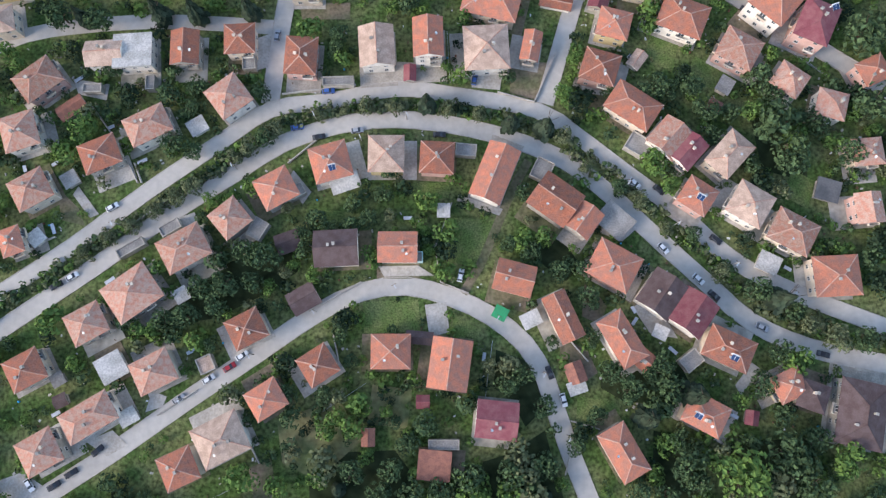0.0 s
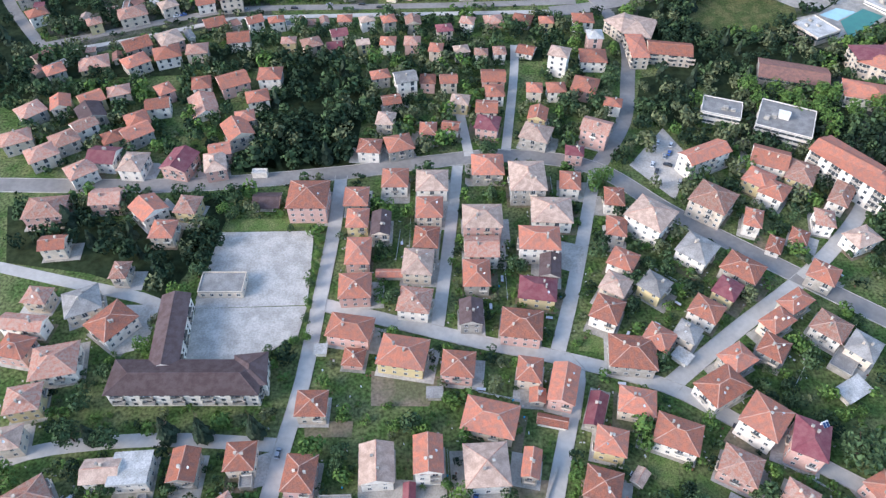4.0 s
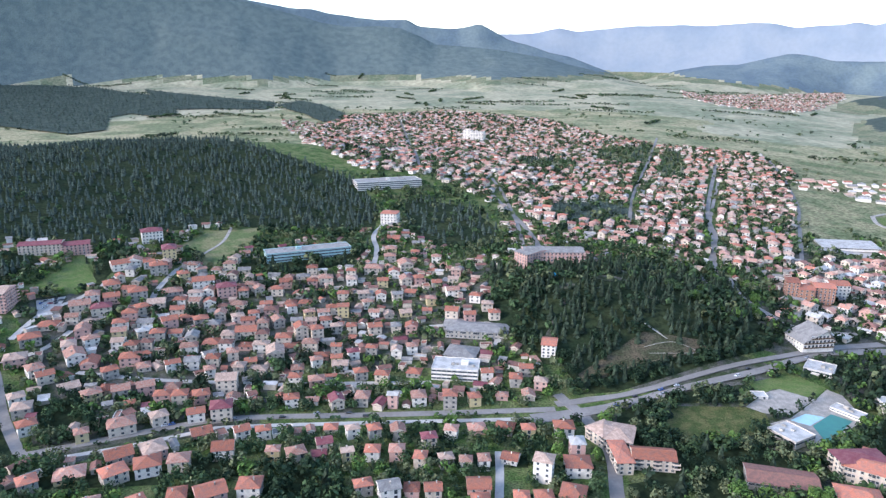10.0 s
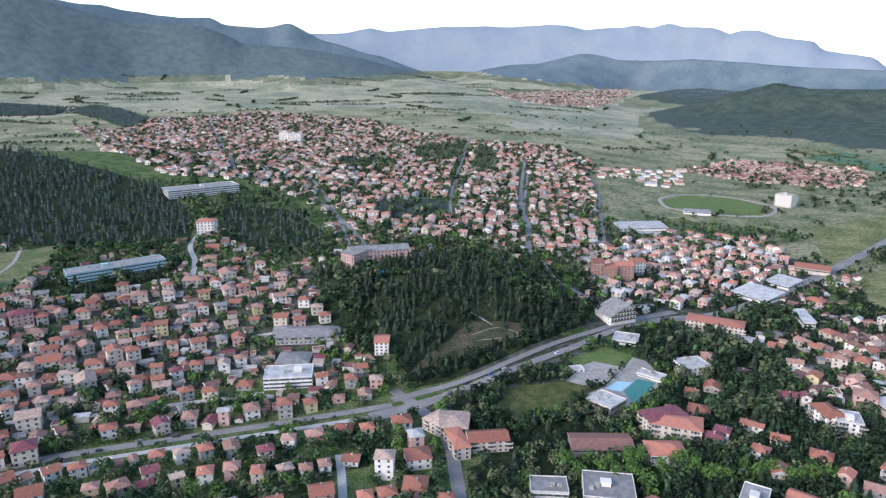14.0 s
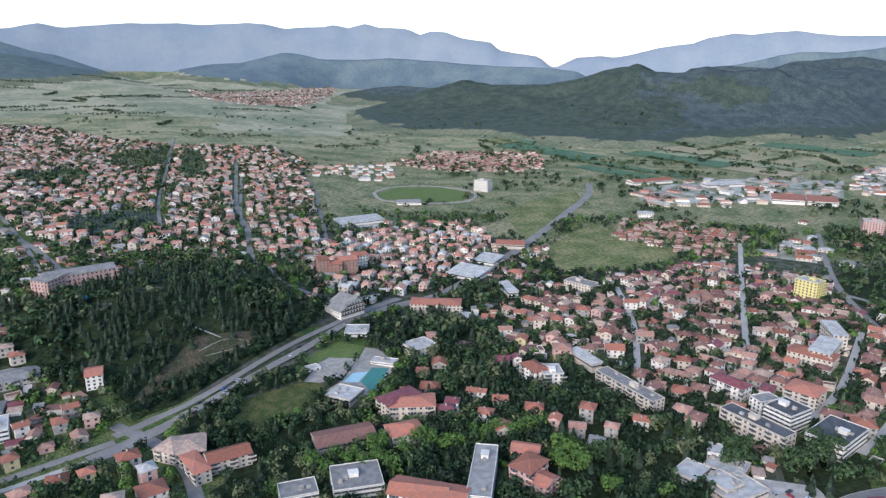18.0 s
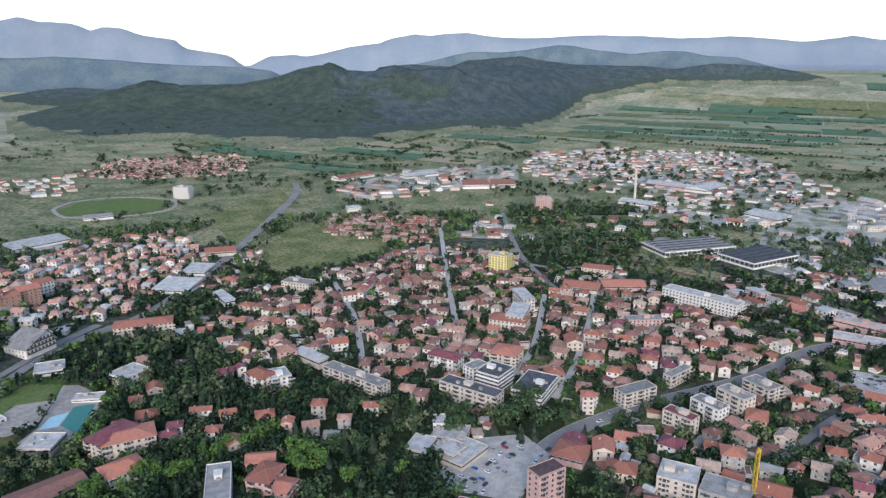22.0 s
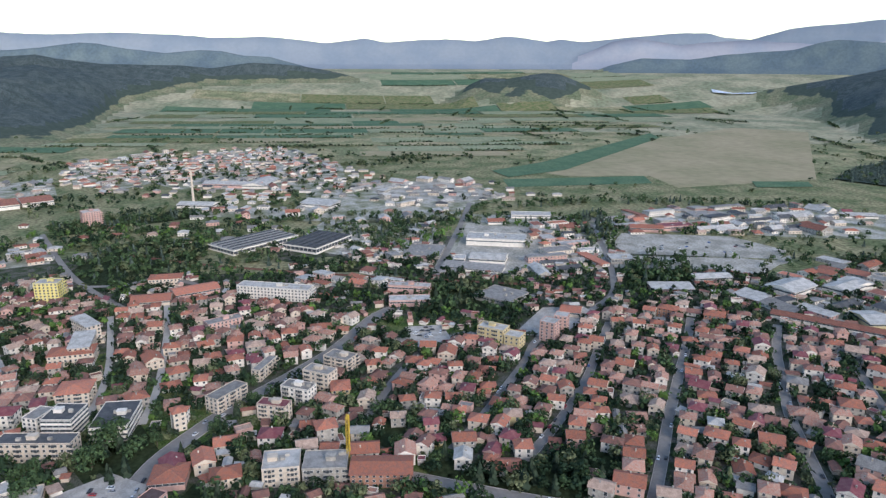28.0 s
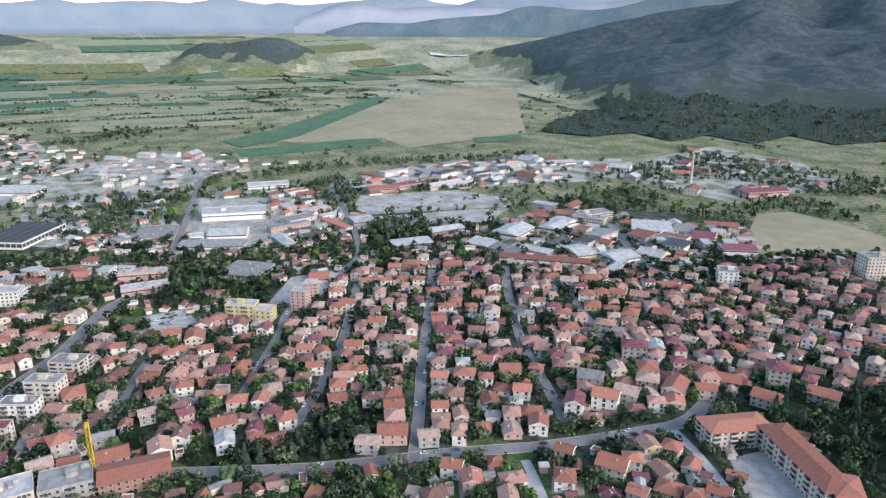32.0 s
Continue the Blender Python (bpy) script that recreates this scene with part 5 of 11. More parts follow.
def fence(x0, y0, x1, y1):
    """A wire garden fence with posts and two rails."""
    ob = new("fence")
    long_ = math.hypot(x1 - x0, y1 - y0)
    ob.matrix_basis = pose(x0, y0, ground_z(x0, y0), 0, 0, math.degrees(math.atan2(y1 - y0, x1 - x0)))
    tagged(ob, "grey garden fence of posts and rails", "fence", "garden fences")
    post = Shape()
    post.box(-0.06, -0.06, -0.3, 0.06, 0.06, 1.35)
    me = post.mesh("post", [MAT["concrete"]])
    n = max(1, int(long_ / 2.6))
    for k in range(n + 1):
        part("post", me, [], ob, at=pose(long_ * k / n, 0, 0))
    rail = Shape()
    for h in (0.35, 0.75, 1.15):
        rail.box(0, -0.03, h, long_, 0.03, h + 0.09)
    part("rail", rail, [MAT["metal_sheet"]], ob)
    return ob


def utility_pole(x, y, deg):
    ob = new("utility_pole")
    ob.matrix_basis = pose(x, y, ground_z(x, y), 0, 0, deg)
    tagged(ob, "grey concrete utility pole beside the road", "pole", "utility poles")
    s = Shape()
    ring = lambda r, h: [(r * math.cos(k * 1.0472), r * math.sin(k * 1.0472), h) for k in range(6)]
    lo, hi = ring(0.17, -0.3), ring(0.1, 8.2)
    for k in range(6):
        s.face([lo[k], lo[(k + 1) % 6], hi[(k + 1) % 6], hi[k]])
    part("shaft", s, [MAT["concrete"]], ob)
    arm = Shape()
    arm.box(-0.9, -0.06, 7.5, 0.9, 0.06, 7.65)
    part("crossarm", arm, [MAT["timber"]], ob)
    lamp = Shape()
    lamp.box(-0.12, -1.5, 7.85, 0.12, -0.1, 8.0)
    part("lamp_head", lamp, [MAT["metal_sheet"]], ob)
    return ob

# ---- streets, yards, buildings and plants, quarter by quarter ----

# streets of the curved terrace
street(5.5, [(-126.2, -43.7), (-102.8, -28.5), (-80.8, -12.9), (-60.1, 1.2), (-40.7, 14.5), (-26.3, 21.5), (-11.6, 23.4), (3, 19.7), (15.7, 13.6), (26.4, 4.6), (32.5, -5.9), (35.8, -16.5), (39.1, -26.8), (45.5, -43.7)], kerb=True)
street(5.5, [(-155.2, -0.7), (-141.8, 9.2), (-126.5, 20.1), (-110.9, 31.2), (-89.9, 47), (-68.2, 61.4), (-53.6, 71.1), (-34.8, 77.6), (-15.8, 79.6), (3.2, 77.6), (22, 73), (40.8, 65.2), (55.3, 53.6), (69.6, 39.5), (87.1, 22.7), (99.1, 11.7), (116.6, 3.7), (141, -1.6), (160.6, -5.1)], kerb=True)
street(5.1, [(-156.4, 11.1), (-143, 21), (-120.5, 36.7), (-97.8, 54.6), (-76.2, 70.2), (-57.8, 83), (-38.8, 85.9), (-16, 90.4), (3.2, 88.3), (31.7, 82.9), (44.7, 74.1), (59.4, 62.3), (77.5, 47.9), (93.2, 32.9), (112.6, 21.8), (142.2, 10), (161.6, 2.8)], kerb=True)
street(2.9, [(6.6, 21), (12.1, 30.1), (17.8, 43.2), (22.7, 54.6), (28.5, 65.2)], "earth", "track", "bare earth and gravel track")

street(5.5, [(-58.2, 85.1), (-55.4, 111.5), (-52.1, 137.5), (-50.3, 173.8), (-48.4, 219.6), (-48.7, 252.3)], kerb=True)
street(5.5, [(34.3, 85.1), (44.2, 118.3), (50.8, 142.4), (47, 147.7)], kerb=True)
street(5.8, [(-48, 173.8), (-19, 165.3), (14.7, 155.6), (47, 147.7), (82.1, 136.1), (104.4, 121.6), (131.7, 102.6), (150.6, 90), (162.9, 81)], kerb=True)
street(4.8, [(-2.1, 162.5), (2.6, 206.2), (7.5, 260)], kerb=True)
street(5.3, [(44, 150.2), (55.6, 187.2), (68.2, 233.5), (74.1, 255.9)], kerb=True)
street(9.2, [(-221.1, 246.4), (-126.6, 245.7), (-51.5, 254.2), (-9.1, 262), (31.5, 267.2), (73.8, 257.9), (105.3, 226.4), (146.4, 191.7), (177.4, 166.5), (200.1, 148.8)], "dark_asphalt", kerb=True)
street(6.1, [(84.2, 136.1), (115.5, 160.9), (155.8, 191.5), (187.6, 222.7), (202.6, 244.3)], kerb=True)
street(5.3, [(-162.5, 100.7), (-148.9, 107.2), (-134.1, 111.7), (-98.5, 114.7), (-57.6, 112.6)])
street(5.3, [(-197.6, 196.8), (-161.3, 187.4), (-123.6, 177.8), (-114.7, 174)])
patch("schoolyard", "concrete", [(-98.9, 214.6), (-57.3, 215.6), (-54.9, 173.8), (-100.5, 172)], "pale concrete schoolyard with faint court lines", 0.22)
patch("schoolyard", "concrete", [(-99.8, 172), (-54.9, 173.3), (-56.6, 158.4), (-76.6, 143.9), (-98.2, 144)], "pale concrete yard beside the school", 0.22)
patch("lawn", "lawn", [(-96.6, 223.1), (-56.4, 223.1), (-56.9, 216.2), (-98.3, 215.6)], "narrow strip of grass beside the schoolyard", 0.1)
patch("parking", "concrete", [(91.5, 259.9), (114, 288.8), (123, 263.7), (108.2, 235.2)], "grey paved parking place", 0.22)

street(7.9, [(75.8, 258.7), (94.6, 294.4), (103.5, 331.3), (109.3, 368.1), (103.8, 402.6), (90.2, 435.7)], "dark_asphalt")
street(4.8, [(31.8, 271.3), (40.3, 337), (42.9, 368.3)])
street(4.8, [(13.3, 266.9), (9.1, 304)])

street(6.3, [(-240.9, 366.8), (-201.7, 383.2), (-156.2, 402.3), (-118.7, 411.6), (-30.2, 414.3), (85.4, 417.3)], "dark_asphalt")
street(4.2, [(-222, 362.7), (-181.6, 376.9), (-142.7, 394), (-122.9, 399.8), (-29.6, 404.1), (79.9, 406.2)])
street(8.6, [(86.7, 424.2), (106.4, 427.7), (143, 435.9), (187.6, 452.8), (225.9, 468.1), (271.9, 485.8), (317.6, 505.4), (372.9, 521.8)], "dark_asphalt")
street(6.6, [(98.9, 410), (139.3, 422.8), (174.2, 436.8), (205.7, 447.6)], "dark_asphalt")
street(6.6, [(-236.9, 366.8), (-272.1, 410.7), (-317.2, 476.1), (-355.1, 503.2)], "dark_asphalt")
street(5.3, [(-316.1, 476.4), (-302.1, 485), (-290.5, 503.8), (-285.1, 529.2)])
street(5.3, [(-321.7, 509.3), (-319.2, 551.9), (-302, 586.7), (-290, 630.3)])
street(5.3, [(-239.4, 558.9), (-245.4, 609.2), (-242.9, 656)])
street(3.3, [(-242.9, 656), (-229.8, 695.9), (-219.6, 733.7), (-222.7, 780)], "paving", "path", "pale paved footpath")
street(5.3, [(-53.6, 686.8), (-53.5, 726.7), (-59.8, 771.4), (-48.6, 826.1), (-49.2, 877.4)])
street(5.3, [(-0.9, 542.9), (54.3, 531.6), (53.9, 500)])
street(6.6, [(296.5, 648.5), (285.1, 591.2), (296.3, 555.2), (312, 538.3), (368.8, 539.1)], "dark_asphalt")
street(5.9, [(66.3, 666.5), (117.2, 706.1), (118, 798.2), (107.4, 881), (93.5, 969.1)], "dark_asphalt")
street(5.9, [(299.5, 698.4), (342, 789.4), (389.1, 935.2), (555.9, 1319.9)], "dark_asphalt")
street(4.6, [(-106.1, 458.2), (-49.4, 459.6), (3.4, 458.2)])
street(4.6, [(-253, 469.8), (-197.1, 463.2), (-147.4, 460.9)])
patch("meadow", "dry_grass", [(-259.9, 707.9), (-243, 761.2), (-185.5, 787.2), (-189.4, 722.2), (-216, 658.3)], "dry grassy hillside meadow", 0.06)
patch("meadow", "lawn", [(-347.4, 598.2), (-339.5, 669.8), (-302, 615.3), (-308, 588.7)], "grassy clearing beside the wood", 0.1)
patch("parking", "concrete", [(-334.1, 572.1), (-314.6, 584), (-309.8, 556.8), (-319.4, 544.9)], "grey parking place with cars", 0.22)
patch("swimming_pool", "pool_blue", [(106.1, 587.3), (111.4, 603.6), (121.4, 603), (120.3, 585.8)], "small blue hotel swimming pool", 0.4)
# yards, lawns and garden beds of the terrace

patch("yard", "concrete", [(-5.8, 17.3), (1.2, 18.2), (2.1, 8.6), (-4.2, 6.9)], "pale concrete driveway beside a house", 0.22)
patch("yard", "paving", [(125.9, -3.4), (142.8, -4.4), (140.3, -29.4), (124.6, -26.9), (120.6, -21.8)], "pale gravel yard beside a dark roofed building", 0.26)
patch("yard", "concrete", [(9, 97), (20.5, 98.1), (19.4, 89.9), (9.9, 90.9)], "grey concrete yard behind a house", 0.22)
patch("vegetable_garden", "earth", [(23.4, 100.5), (36.8, 99.7), (31.8, 86.3), (22.7, 89)], "bare vegetable garden with rows", 0.06)
patch("yard", "concrete", [(5.3, 53.7), (19.8, 48.8), (18.6, 46.6), (4.6, 51.6)], "pale concrete terrace in front of a house", 0.22)
patch("yard", "concrete", [(-49.5, 62), (-43.3, 54.6), (-46.1, 50.4), (-51.6, 58.1)], "grey paved yard beside a house", 0.22)
patch("yard", "concrete", [(-91.5, 44.2), (-81.6, 47.8), (-80, 44.7), (-89.4, 39.9)], "grey paved yard beside the road", 0.22)
patch("yard", "earth", [(45.9, 24.2), (53.1, 17.3), (50.4, 11), (44.7, 13.6)], "worn brown yard between houses", 0.06)
patch("yard", "concrete", [(-91.7, -9.8), (-87, -11.6), (-88.2, -14.7), (-93.5, -16.4)], "pale concrete driveway", 0.22)
patch("yard", "concrete", [(-120.4, 56.6), (-112.9, 47.1), (-115.8, 45.9), (-122, 53.7)], "pale concrete driveway", 0.22)
patch("yard", "concrete", [(53.7, 48.4), (64.2, 42.8), (58.5, 37.9), (51.5, 40.9)], "grey cluttered yard beside a house", 0.22)
patch("yard", "concrete", [(-20.9, 29.8), (-8.1, 30.1), (-2.9, 26.8), (-19, 26.4)], "narrow paved front yard", 0.22)
patch("yard", "earth", [(37.4, 7.9), (46.2, 2.5), (49.2, -4.2), (42.2, -9.1), (37.4, -2.5)], "cluttered earth yard", 0.06)
patch("yard", "concrete", [(92.4, -8.2), (98.2, -1.1), (100.7, -2.9), (94.2, -11.4)], "grey paved path between gardens", 0.22)
patch("yard", "concrete", [(-111.5, -25.3), (-103.4, -21.9), (-98.1, -26.4), (-104.5, -29.8)], "pale concrete driveway", 0.22)
patch("yard", "concrete", [(-137.3, -37), (-130.4, -34.5), (-123.9, -38.5), (-126.2, -42.8), (-136.6, -42.8)], "pale concrete yard with parked cars", 0.22)
patch("yard", "concrete", [(47.4, 96), (52.9, 92), (54.8, 87.9), (47.1, 89)], "grey paved yard beside a house", 0.22)
patch("yard", "concrete", [(-64.5, 108.2), (-58.5, 110.4), (-59.3, 98.1), (-64.9, 96.5)], "grey paved yard beside a house", 0.22)
patch("yard", "concrete", [(-125.3, 94), (-112.7, 92), (-113.3, 86.3), (-122.9, 88.4)], "pale paved yard beside a house", 0.22)
patch("yard", "paving", [(-16.1, 100.1), (-9.4, 99.7), (-9.2, 92.4), (-16, 92.9)], "pale paved yard beside a house", 0.26)
patch("yard", "concrete", [(61.2, 16.4), (66.9, 20.9), (71.1, 13.6), (75.2, 6.5), (66.3, 8.2)], "grey yard between dark roofs", 0.22)
patch("lawn", "lawn", [(1.2, 46.1), (17.6, 44.7), (12.1, 28.6), (1.6, 31.7)], "mown green lawn between houses", 0.1)
patch("lawn", "lawn", [(3.6, 13.3), (12.4, 9.6), (11.2, 6.5), (2.6, 8.2)], "small green front lawn", 0.1)
patch("lawn", "lawn", [(71.1, 110.7), (80.5, 106.1), (78.1, 96), (69.2, 102)], "green lawn behind a house", 0.1)
patch("lawn", "lawn", [(-11.5, 57.6), (2.8, 57.6), (2, 52.4), (-10.3, 53.1)], "square green lawn", 0.1)
patch("lawn", "lawn", [(-25.7, 18.2), (-7.9, 19.1), (-7, 8.6), (-25.1, 8.3)], "square green garden lawn", 0.1)
patch("lawn", "dry_grass", [(-52.1, -19), (-32.7, -12.1), (-25.3, -25.1), (-39.2, -37), (-49.9, -31.9)], "dry trampled garden ground", 0.06, keep=False)
patch("lawn", "lawn", [(42.5, -11.6), (56.4, -13.3), (54.3, -20.3), (41.8, -20.3)], "green meadow beside the lane", 0.1)
patch("lawn", "lawn", [(-64.3, 57), (-58.3, 49), (-61.8, 42.9), (-67.7, 52.4)], "narrow green lawn", 0.1)
patch("lawn", "lawn", [(-43.4, 49), (-26.7, 47.4), (-26.5, 43.3), (-41.4, 43.7)], "green lawn behind a house", 0.1)
patch("lawn", "dry_grass", [(-22.2, -7.8), (-9.6, -9.5), (-11.2, -21.6), (-23.8, -19.9)], "dry grassy garden", 0.06, keep=False)
patch("lawn", "lawn", [(86.1, 102), (97.3, 96), (91.2, 89.9), (82.9, 96)], "green lawn between gardens", 0.1)
patch("lawn", "lawn", [(115.8, 62.3), (123, 58.5), (120.3, 48.8), (113.1, 52.7)], "green lawn between gardens", 0.1)
patch("vegetable_garden", "earth", [(-127.8, 56.6), (-119.7, 49), (-117.3, 43.3), (-125, 45.1)], "bare vegetable garden", 0.06)
patch("vegetable_garden", "earth", [(-60.3, -33.5), (-53.5, -30.2), (-51.2, -42), (-58.2, -43.7)], "narrow vegetable garden", 0.06)
patch("vegetable_garden", "earth", [(-49.5, 121.7), (-31.9, 121.7), (-31.8, 115.5), (-48.3, 115.5)], "narrow vegetable garden", 0.06)

patch("yard", "concrete", [(-128.4, 174), (-114.7, 174), (-114.4, 153.1), (-124.6, 150)], "grey asphalt yard beside the school", 0.22)
patch("lawn", "lawn", [(62.2, 163.8), (68.9, 163.8), (64.8, 150.2), (51.9, 151.5)], "green lawn behind a house", 0.1)
patch("vegetable_garden", "earth", [(-26.8, 142.6), (-0.9, 140.1), (-5, 127.6), (-26, 127.8)], "bare vegetable garden", 0.06)
patch("lawn", "lawn", [(63.1, 137.4), (76.4, 127.6), (72.9, 118.1), (63.2, 122.9)], "green garden lawn", 0.1)
patch("yard", "concrete", [(50.6, 209.4), (62.4, 206.1), (58.2, 190.2), (49.1, 193.2)], "grey parking beside a street", 0.22)

street(2.2, [(108, 454), (130, 459), (158, 467), (190, 478), (214, 487)], "earth", "path", "trodden earth path below the pines")
street(1.8, [(166, 478), (203, 480), (188, 491), (164, 485)], "gravel", "path", "narrow pale path in the clearing")
street(1.8, [(172, 511), (185, 494)], "gravel", "path", "narrow pale path in the clearing")

# open-air pool with its terraces and pavilions
patch("lawn", "lawn", [(216.4, 436.7), (229.3, 446.8), (266.3, 458.9), (281.9, 441.8), (264.6, 428.1), (242.7, 439.0), (215.4, 423.8)], "mown green lawn beside the open air pool", 0.1)
patch("terrace", "paving", [(212.8, 416.5), (234.8, 434.3), (246.2, 438.7), (265.0, 426.3), (237.9, 405.8), (222.0, 408.6)], "beige tiled terrace beside the open air pool", 0.26)
patch("terrace", "paving", [(236.4, 402.9), (265.4, 426.2), (280.9, 440.1), (287.6, 432.1), (285.0, 404.1), (274.3, 394.2), (238.9, 369.7), (228.4, 380.2), (219.4, 396.6)], "pale paved pool surround", 0.22)
patch("swimming_pool", "pool_water", [(245.7, 393.1), (265.5, 407.5), (275.1, 399.1), (243.8, 372.4)], "turquoise open air swimming pool", 0.45)
patch("swimming_pool", "pool_shallow", [(234.8, 400.0), (248.8, 407.9), (259.6, 403.6), (244.1, 393.4)], "pale blue shallow pool", 0.47)
patch("meadow", "scrub", [(164, 418), (224, 416), (220, 394), (190, 376), (160, 377), (150, 392)], "overgrown yellow green meadow with tall weeds", 0.05)
block(248.0, 334.5, -36, 30.3, 18.2, 10.0, "h", "r", "c", "apartment_block")
block(244.1, 343.3, -90, 14.1, 27.5, 11.0, "h", "m", "c", "apartment_block")
block(312.9, 411.5, -93, 17.4, 21.8, 6.9, "f", "w", "w", "civic_building")
block(533, 566, -70, 25.7, 27.0, 4.7, "s", "w", "w", "market_hall")
block(481.0, 542.3, -72, 37.4, 32.4, 4.6, "s", "w", "w", "market_hall")
block(472.8, 473.0, -116, 34.8, 9.5, 6.4, "s", "w", "w", "long_hall")
block(290.5, 467.2, -38, 19.5, 19.1, 3.8, "f", "w", "w", "long_hall")
block(224.4, 379.7, -63, 19.9, 18.7, 5.0, "f", "w", "c", "pool_hall")
block(277.8, 408.9, -54, 19.5, 10.0, 2.7, "f", "w", "w", "pool_hall")
block(227.6, 429.7, -5, 9.5, 7.9, 2.4, "f", "w", "w", "pavilion")
# villas and flats in the park
house(262.8, 317.7, -28, 9.5, 7.8, 2, "p", "m")
house(302.8, 258.5, 29, 7.9, 6.7, 3, "g", "r")
house(331.2, 255.7, 26, 9.5, 9.1, 3, "h", "r")
house(274.4, 275.5, 57, 10.8, 9.9, 2, "g", "r")
house(356, 344.8, 54, 7.5, 6.2, 2, "g", "m")
house(423.5, 384.1, -45, 10.3, 9, 3, "h", "o")
house(296.5, 320.5, -48, 7.3, 5.8, 2, "g", "r")
house(310.9, 247.5, -48, 9.8, 8.6, 2, "g", "o")
house(391.6, 330.9, -44, 13.9, 12.9, 3, "h", "o")
house(311.5, 232.3, -65, 8.4, 7.7, 1, "g", "k")
house(327.5, 233.6, -61, 8.1, 7, 2, "p", "o")
house(290, 377.5, -49, 7.9, 7.4, 1, "g", "r")
house(257.8, 354.4, -41, 7.4, 6.2, 2, "h", "r")
house(386.6, 369.3, 31, 10.4, 8.3, 2, "g", "r")
house(390.3, 392.7, -38, 10.8, 8.4, 2, "g", "o")
house(399, 422.8, -48, 10.6, 9.8, 2, "g", "r")
house(333.7, 421.2, 62, 9, 8.2, 2, "h", "o")
house(392.3, 441.5, -47, 15.8, 12.9, 1, "g", "w")
house(349.4, 227.3, -62, 9.5, 8.2, 2, "g", "r")
house(403.9, 233.8, -69, 12.7, 12.4, 2, "p", "r")
tree(228.5, 302.7, 12.4, "light", 1.1)
tree(230.3, 291.6, 11.5, "light", 1.1)
tree(235.8, 286, 12.2, "light", 1.1)
tree(242.6, 282.7, 12.2, "light", 1.1)
tree(236.5, 301.9, 10.7, "light", 1.1)
tree(257.4, 286.4, 11.7, "light", 1.1)
tree(262.2, 278.8, 12.4, "light", 1.1)
tree(273.8, 276.7, 12.6, "light", 1.1)
tree(277.2, 268.2, 12.6, "light", 1.1)
tree(288.2, 269, 12.7, "light", 1.1)
tree(209, 309.8, 12.2, "light", 1.1)
tree(202, 314.2, 12.2, "light", 1.1)
tree(196.8, 298.3, 12.6, "light", 1.1)
tree(184.8, 296.1, 12.4, "light", 1.1)
tree(197.1, 286.8, 12.4, "light", 1.1)
tree(214.5, 295.4, 12.1, "light", 1.1)
tree(296.2, 262.8, 12.7, "light", 1.1)
tree(180.4, 319, 11.2, "light", 1.1)
tree(180.2, 307, 11.0, "light", 1.1)
tree(165.5, 318.1, 12.0, "light", 1.1)
tree(166.7, 305.3, 10.7, "light", 1.1)
tree(188.4, 311, 10.5, "light", 1.1)
tree(284.6, 234.6, 17.7, "light", 1.1)
tree(270.9, 227, 15.6, "light", 1.1)
tree(280.1, 220.2, 15.0, "light", 1.1)
tree(277.6, 196.3, 12.9, "light", 1.1)
tree(286.2, 183.7, 11.2, "broad", 1.11)
tree(306.6, 207.6, 13.3, "broad", 1.11)
tree(297.5, 221.5, 13.3, "broad", 1.11)
tree(350.2, 167.8, 14.4, "broad", 1.11)
tree(365.8, 170.4, 14.1, "broad", 1.11)
tree(365.1, 175.7, 12.8, "broad", 1.11)
tree(375.9, 141.5, 17.2, "broad", 1.14)
tree(395.9, 139.7, 17.2, "broad", 1.18)
tree(407.5, 137.5, 17.2, "broad", 1.11)
tree(407.1, 147.8, 14.9, "broad", 1.11)
# sports ground and works beyond
street(5.9, [(659.3, 991.6), (719.8, 1024.3), (787.4, 1013.1), (818.4, 938), (800.7, 885.3), (745.7, 855.2), (678.3, 889.2), (637.4, 932.4), (659.3, 991.6)], "paving", "path", "pale paved footpath")
block(658.5, 888.8, -31, 38.3, 15.8, 5.3, "s", "k", "w", "grandstand")
block(511.8, 808, -10, 65.1, 29, 4.2, "s", "w", "w", "sports_hall")
block(1020.5, 337.4, -62, 24, 18.5, 19.8, "f", "w", "p", "tower_block")
block(1161.9, 517.3, -58, 48.3, 52.8, 7.9, "g", "i", "w", "factory_hall")
block(1189.3, 474.8, -58, 44.7, 52.8, 7.9, "g", "i", "w", "factory_hall")
block(1139.8, 768, -19, 87.9, 26.4, 6.6, "g", "r", "w", "factory_hall")
block(1217.4, 661.7, -26, 76.4, 26.4, 6.6, "g", "w", "w", "factory_hall")

# market pavilions with low white roofs
block(346, 167.6, -78, 21, 17.2, 4.6, "f", "w", "c", "market_hall")
block(352.2, 178.9, -60, 8.1, 11.9, 6.6, "f", "w", "w", "market_hall")
patch("yard", "concrete", [(536.6, -43.2), (566.1, -58.3), (566.5, -89.9), (526.9, -92.5), (517.3, -46.3)], "grey car yard full of vehicles", 0.22)

wood([(228, 614), (282, 657), (290, 605), (273, 544), (277, 512), (267, 496), (226, 475), (170, 453), (123, 441), (108, 438), (107, 450), (153, 470), (195, 484), (220, 523)], 7.3, "pine", (10.6, 17.2), "mixed wood below the knoll", mix=0.55, seed=160)
wood([(61, 643), (112, 618), (114, 550), (90, 500), (95, 470), (84, 474), (78, 511), (73, 536), (58, 570)], 7.3, "broad", (10.6, 15.8), "leafy trees round the knoll", mix=0.4, seed=161)

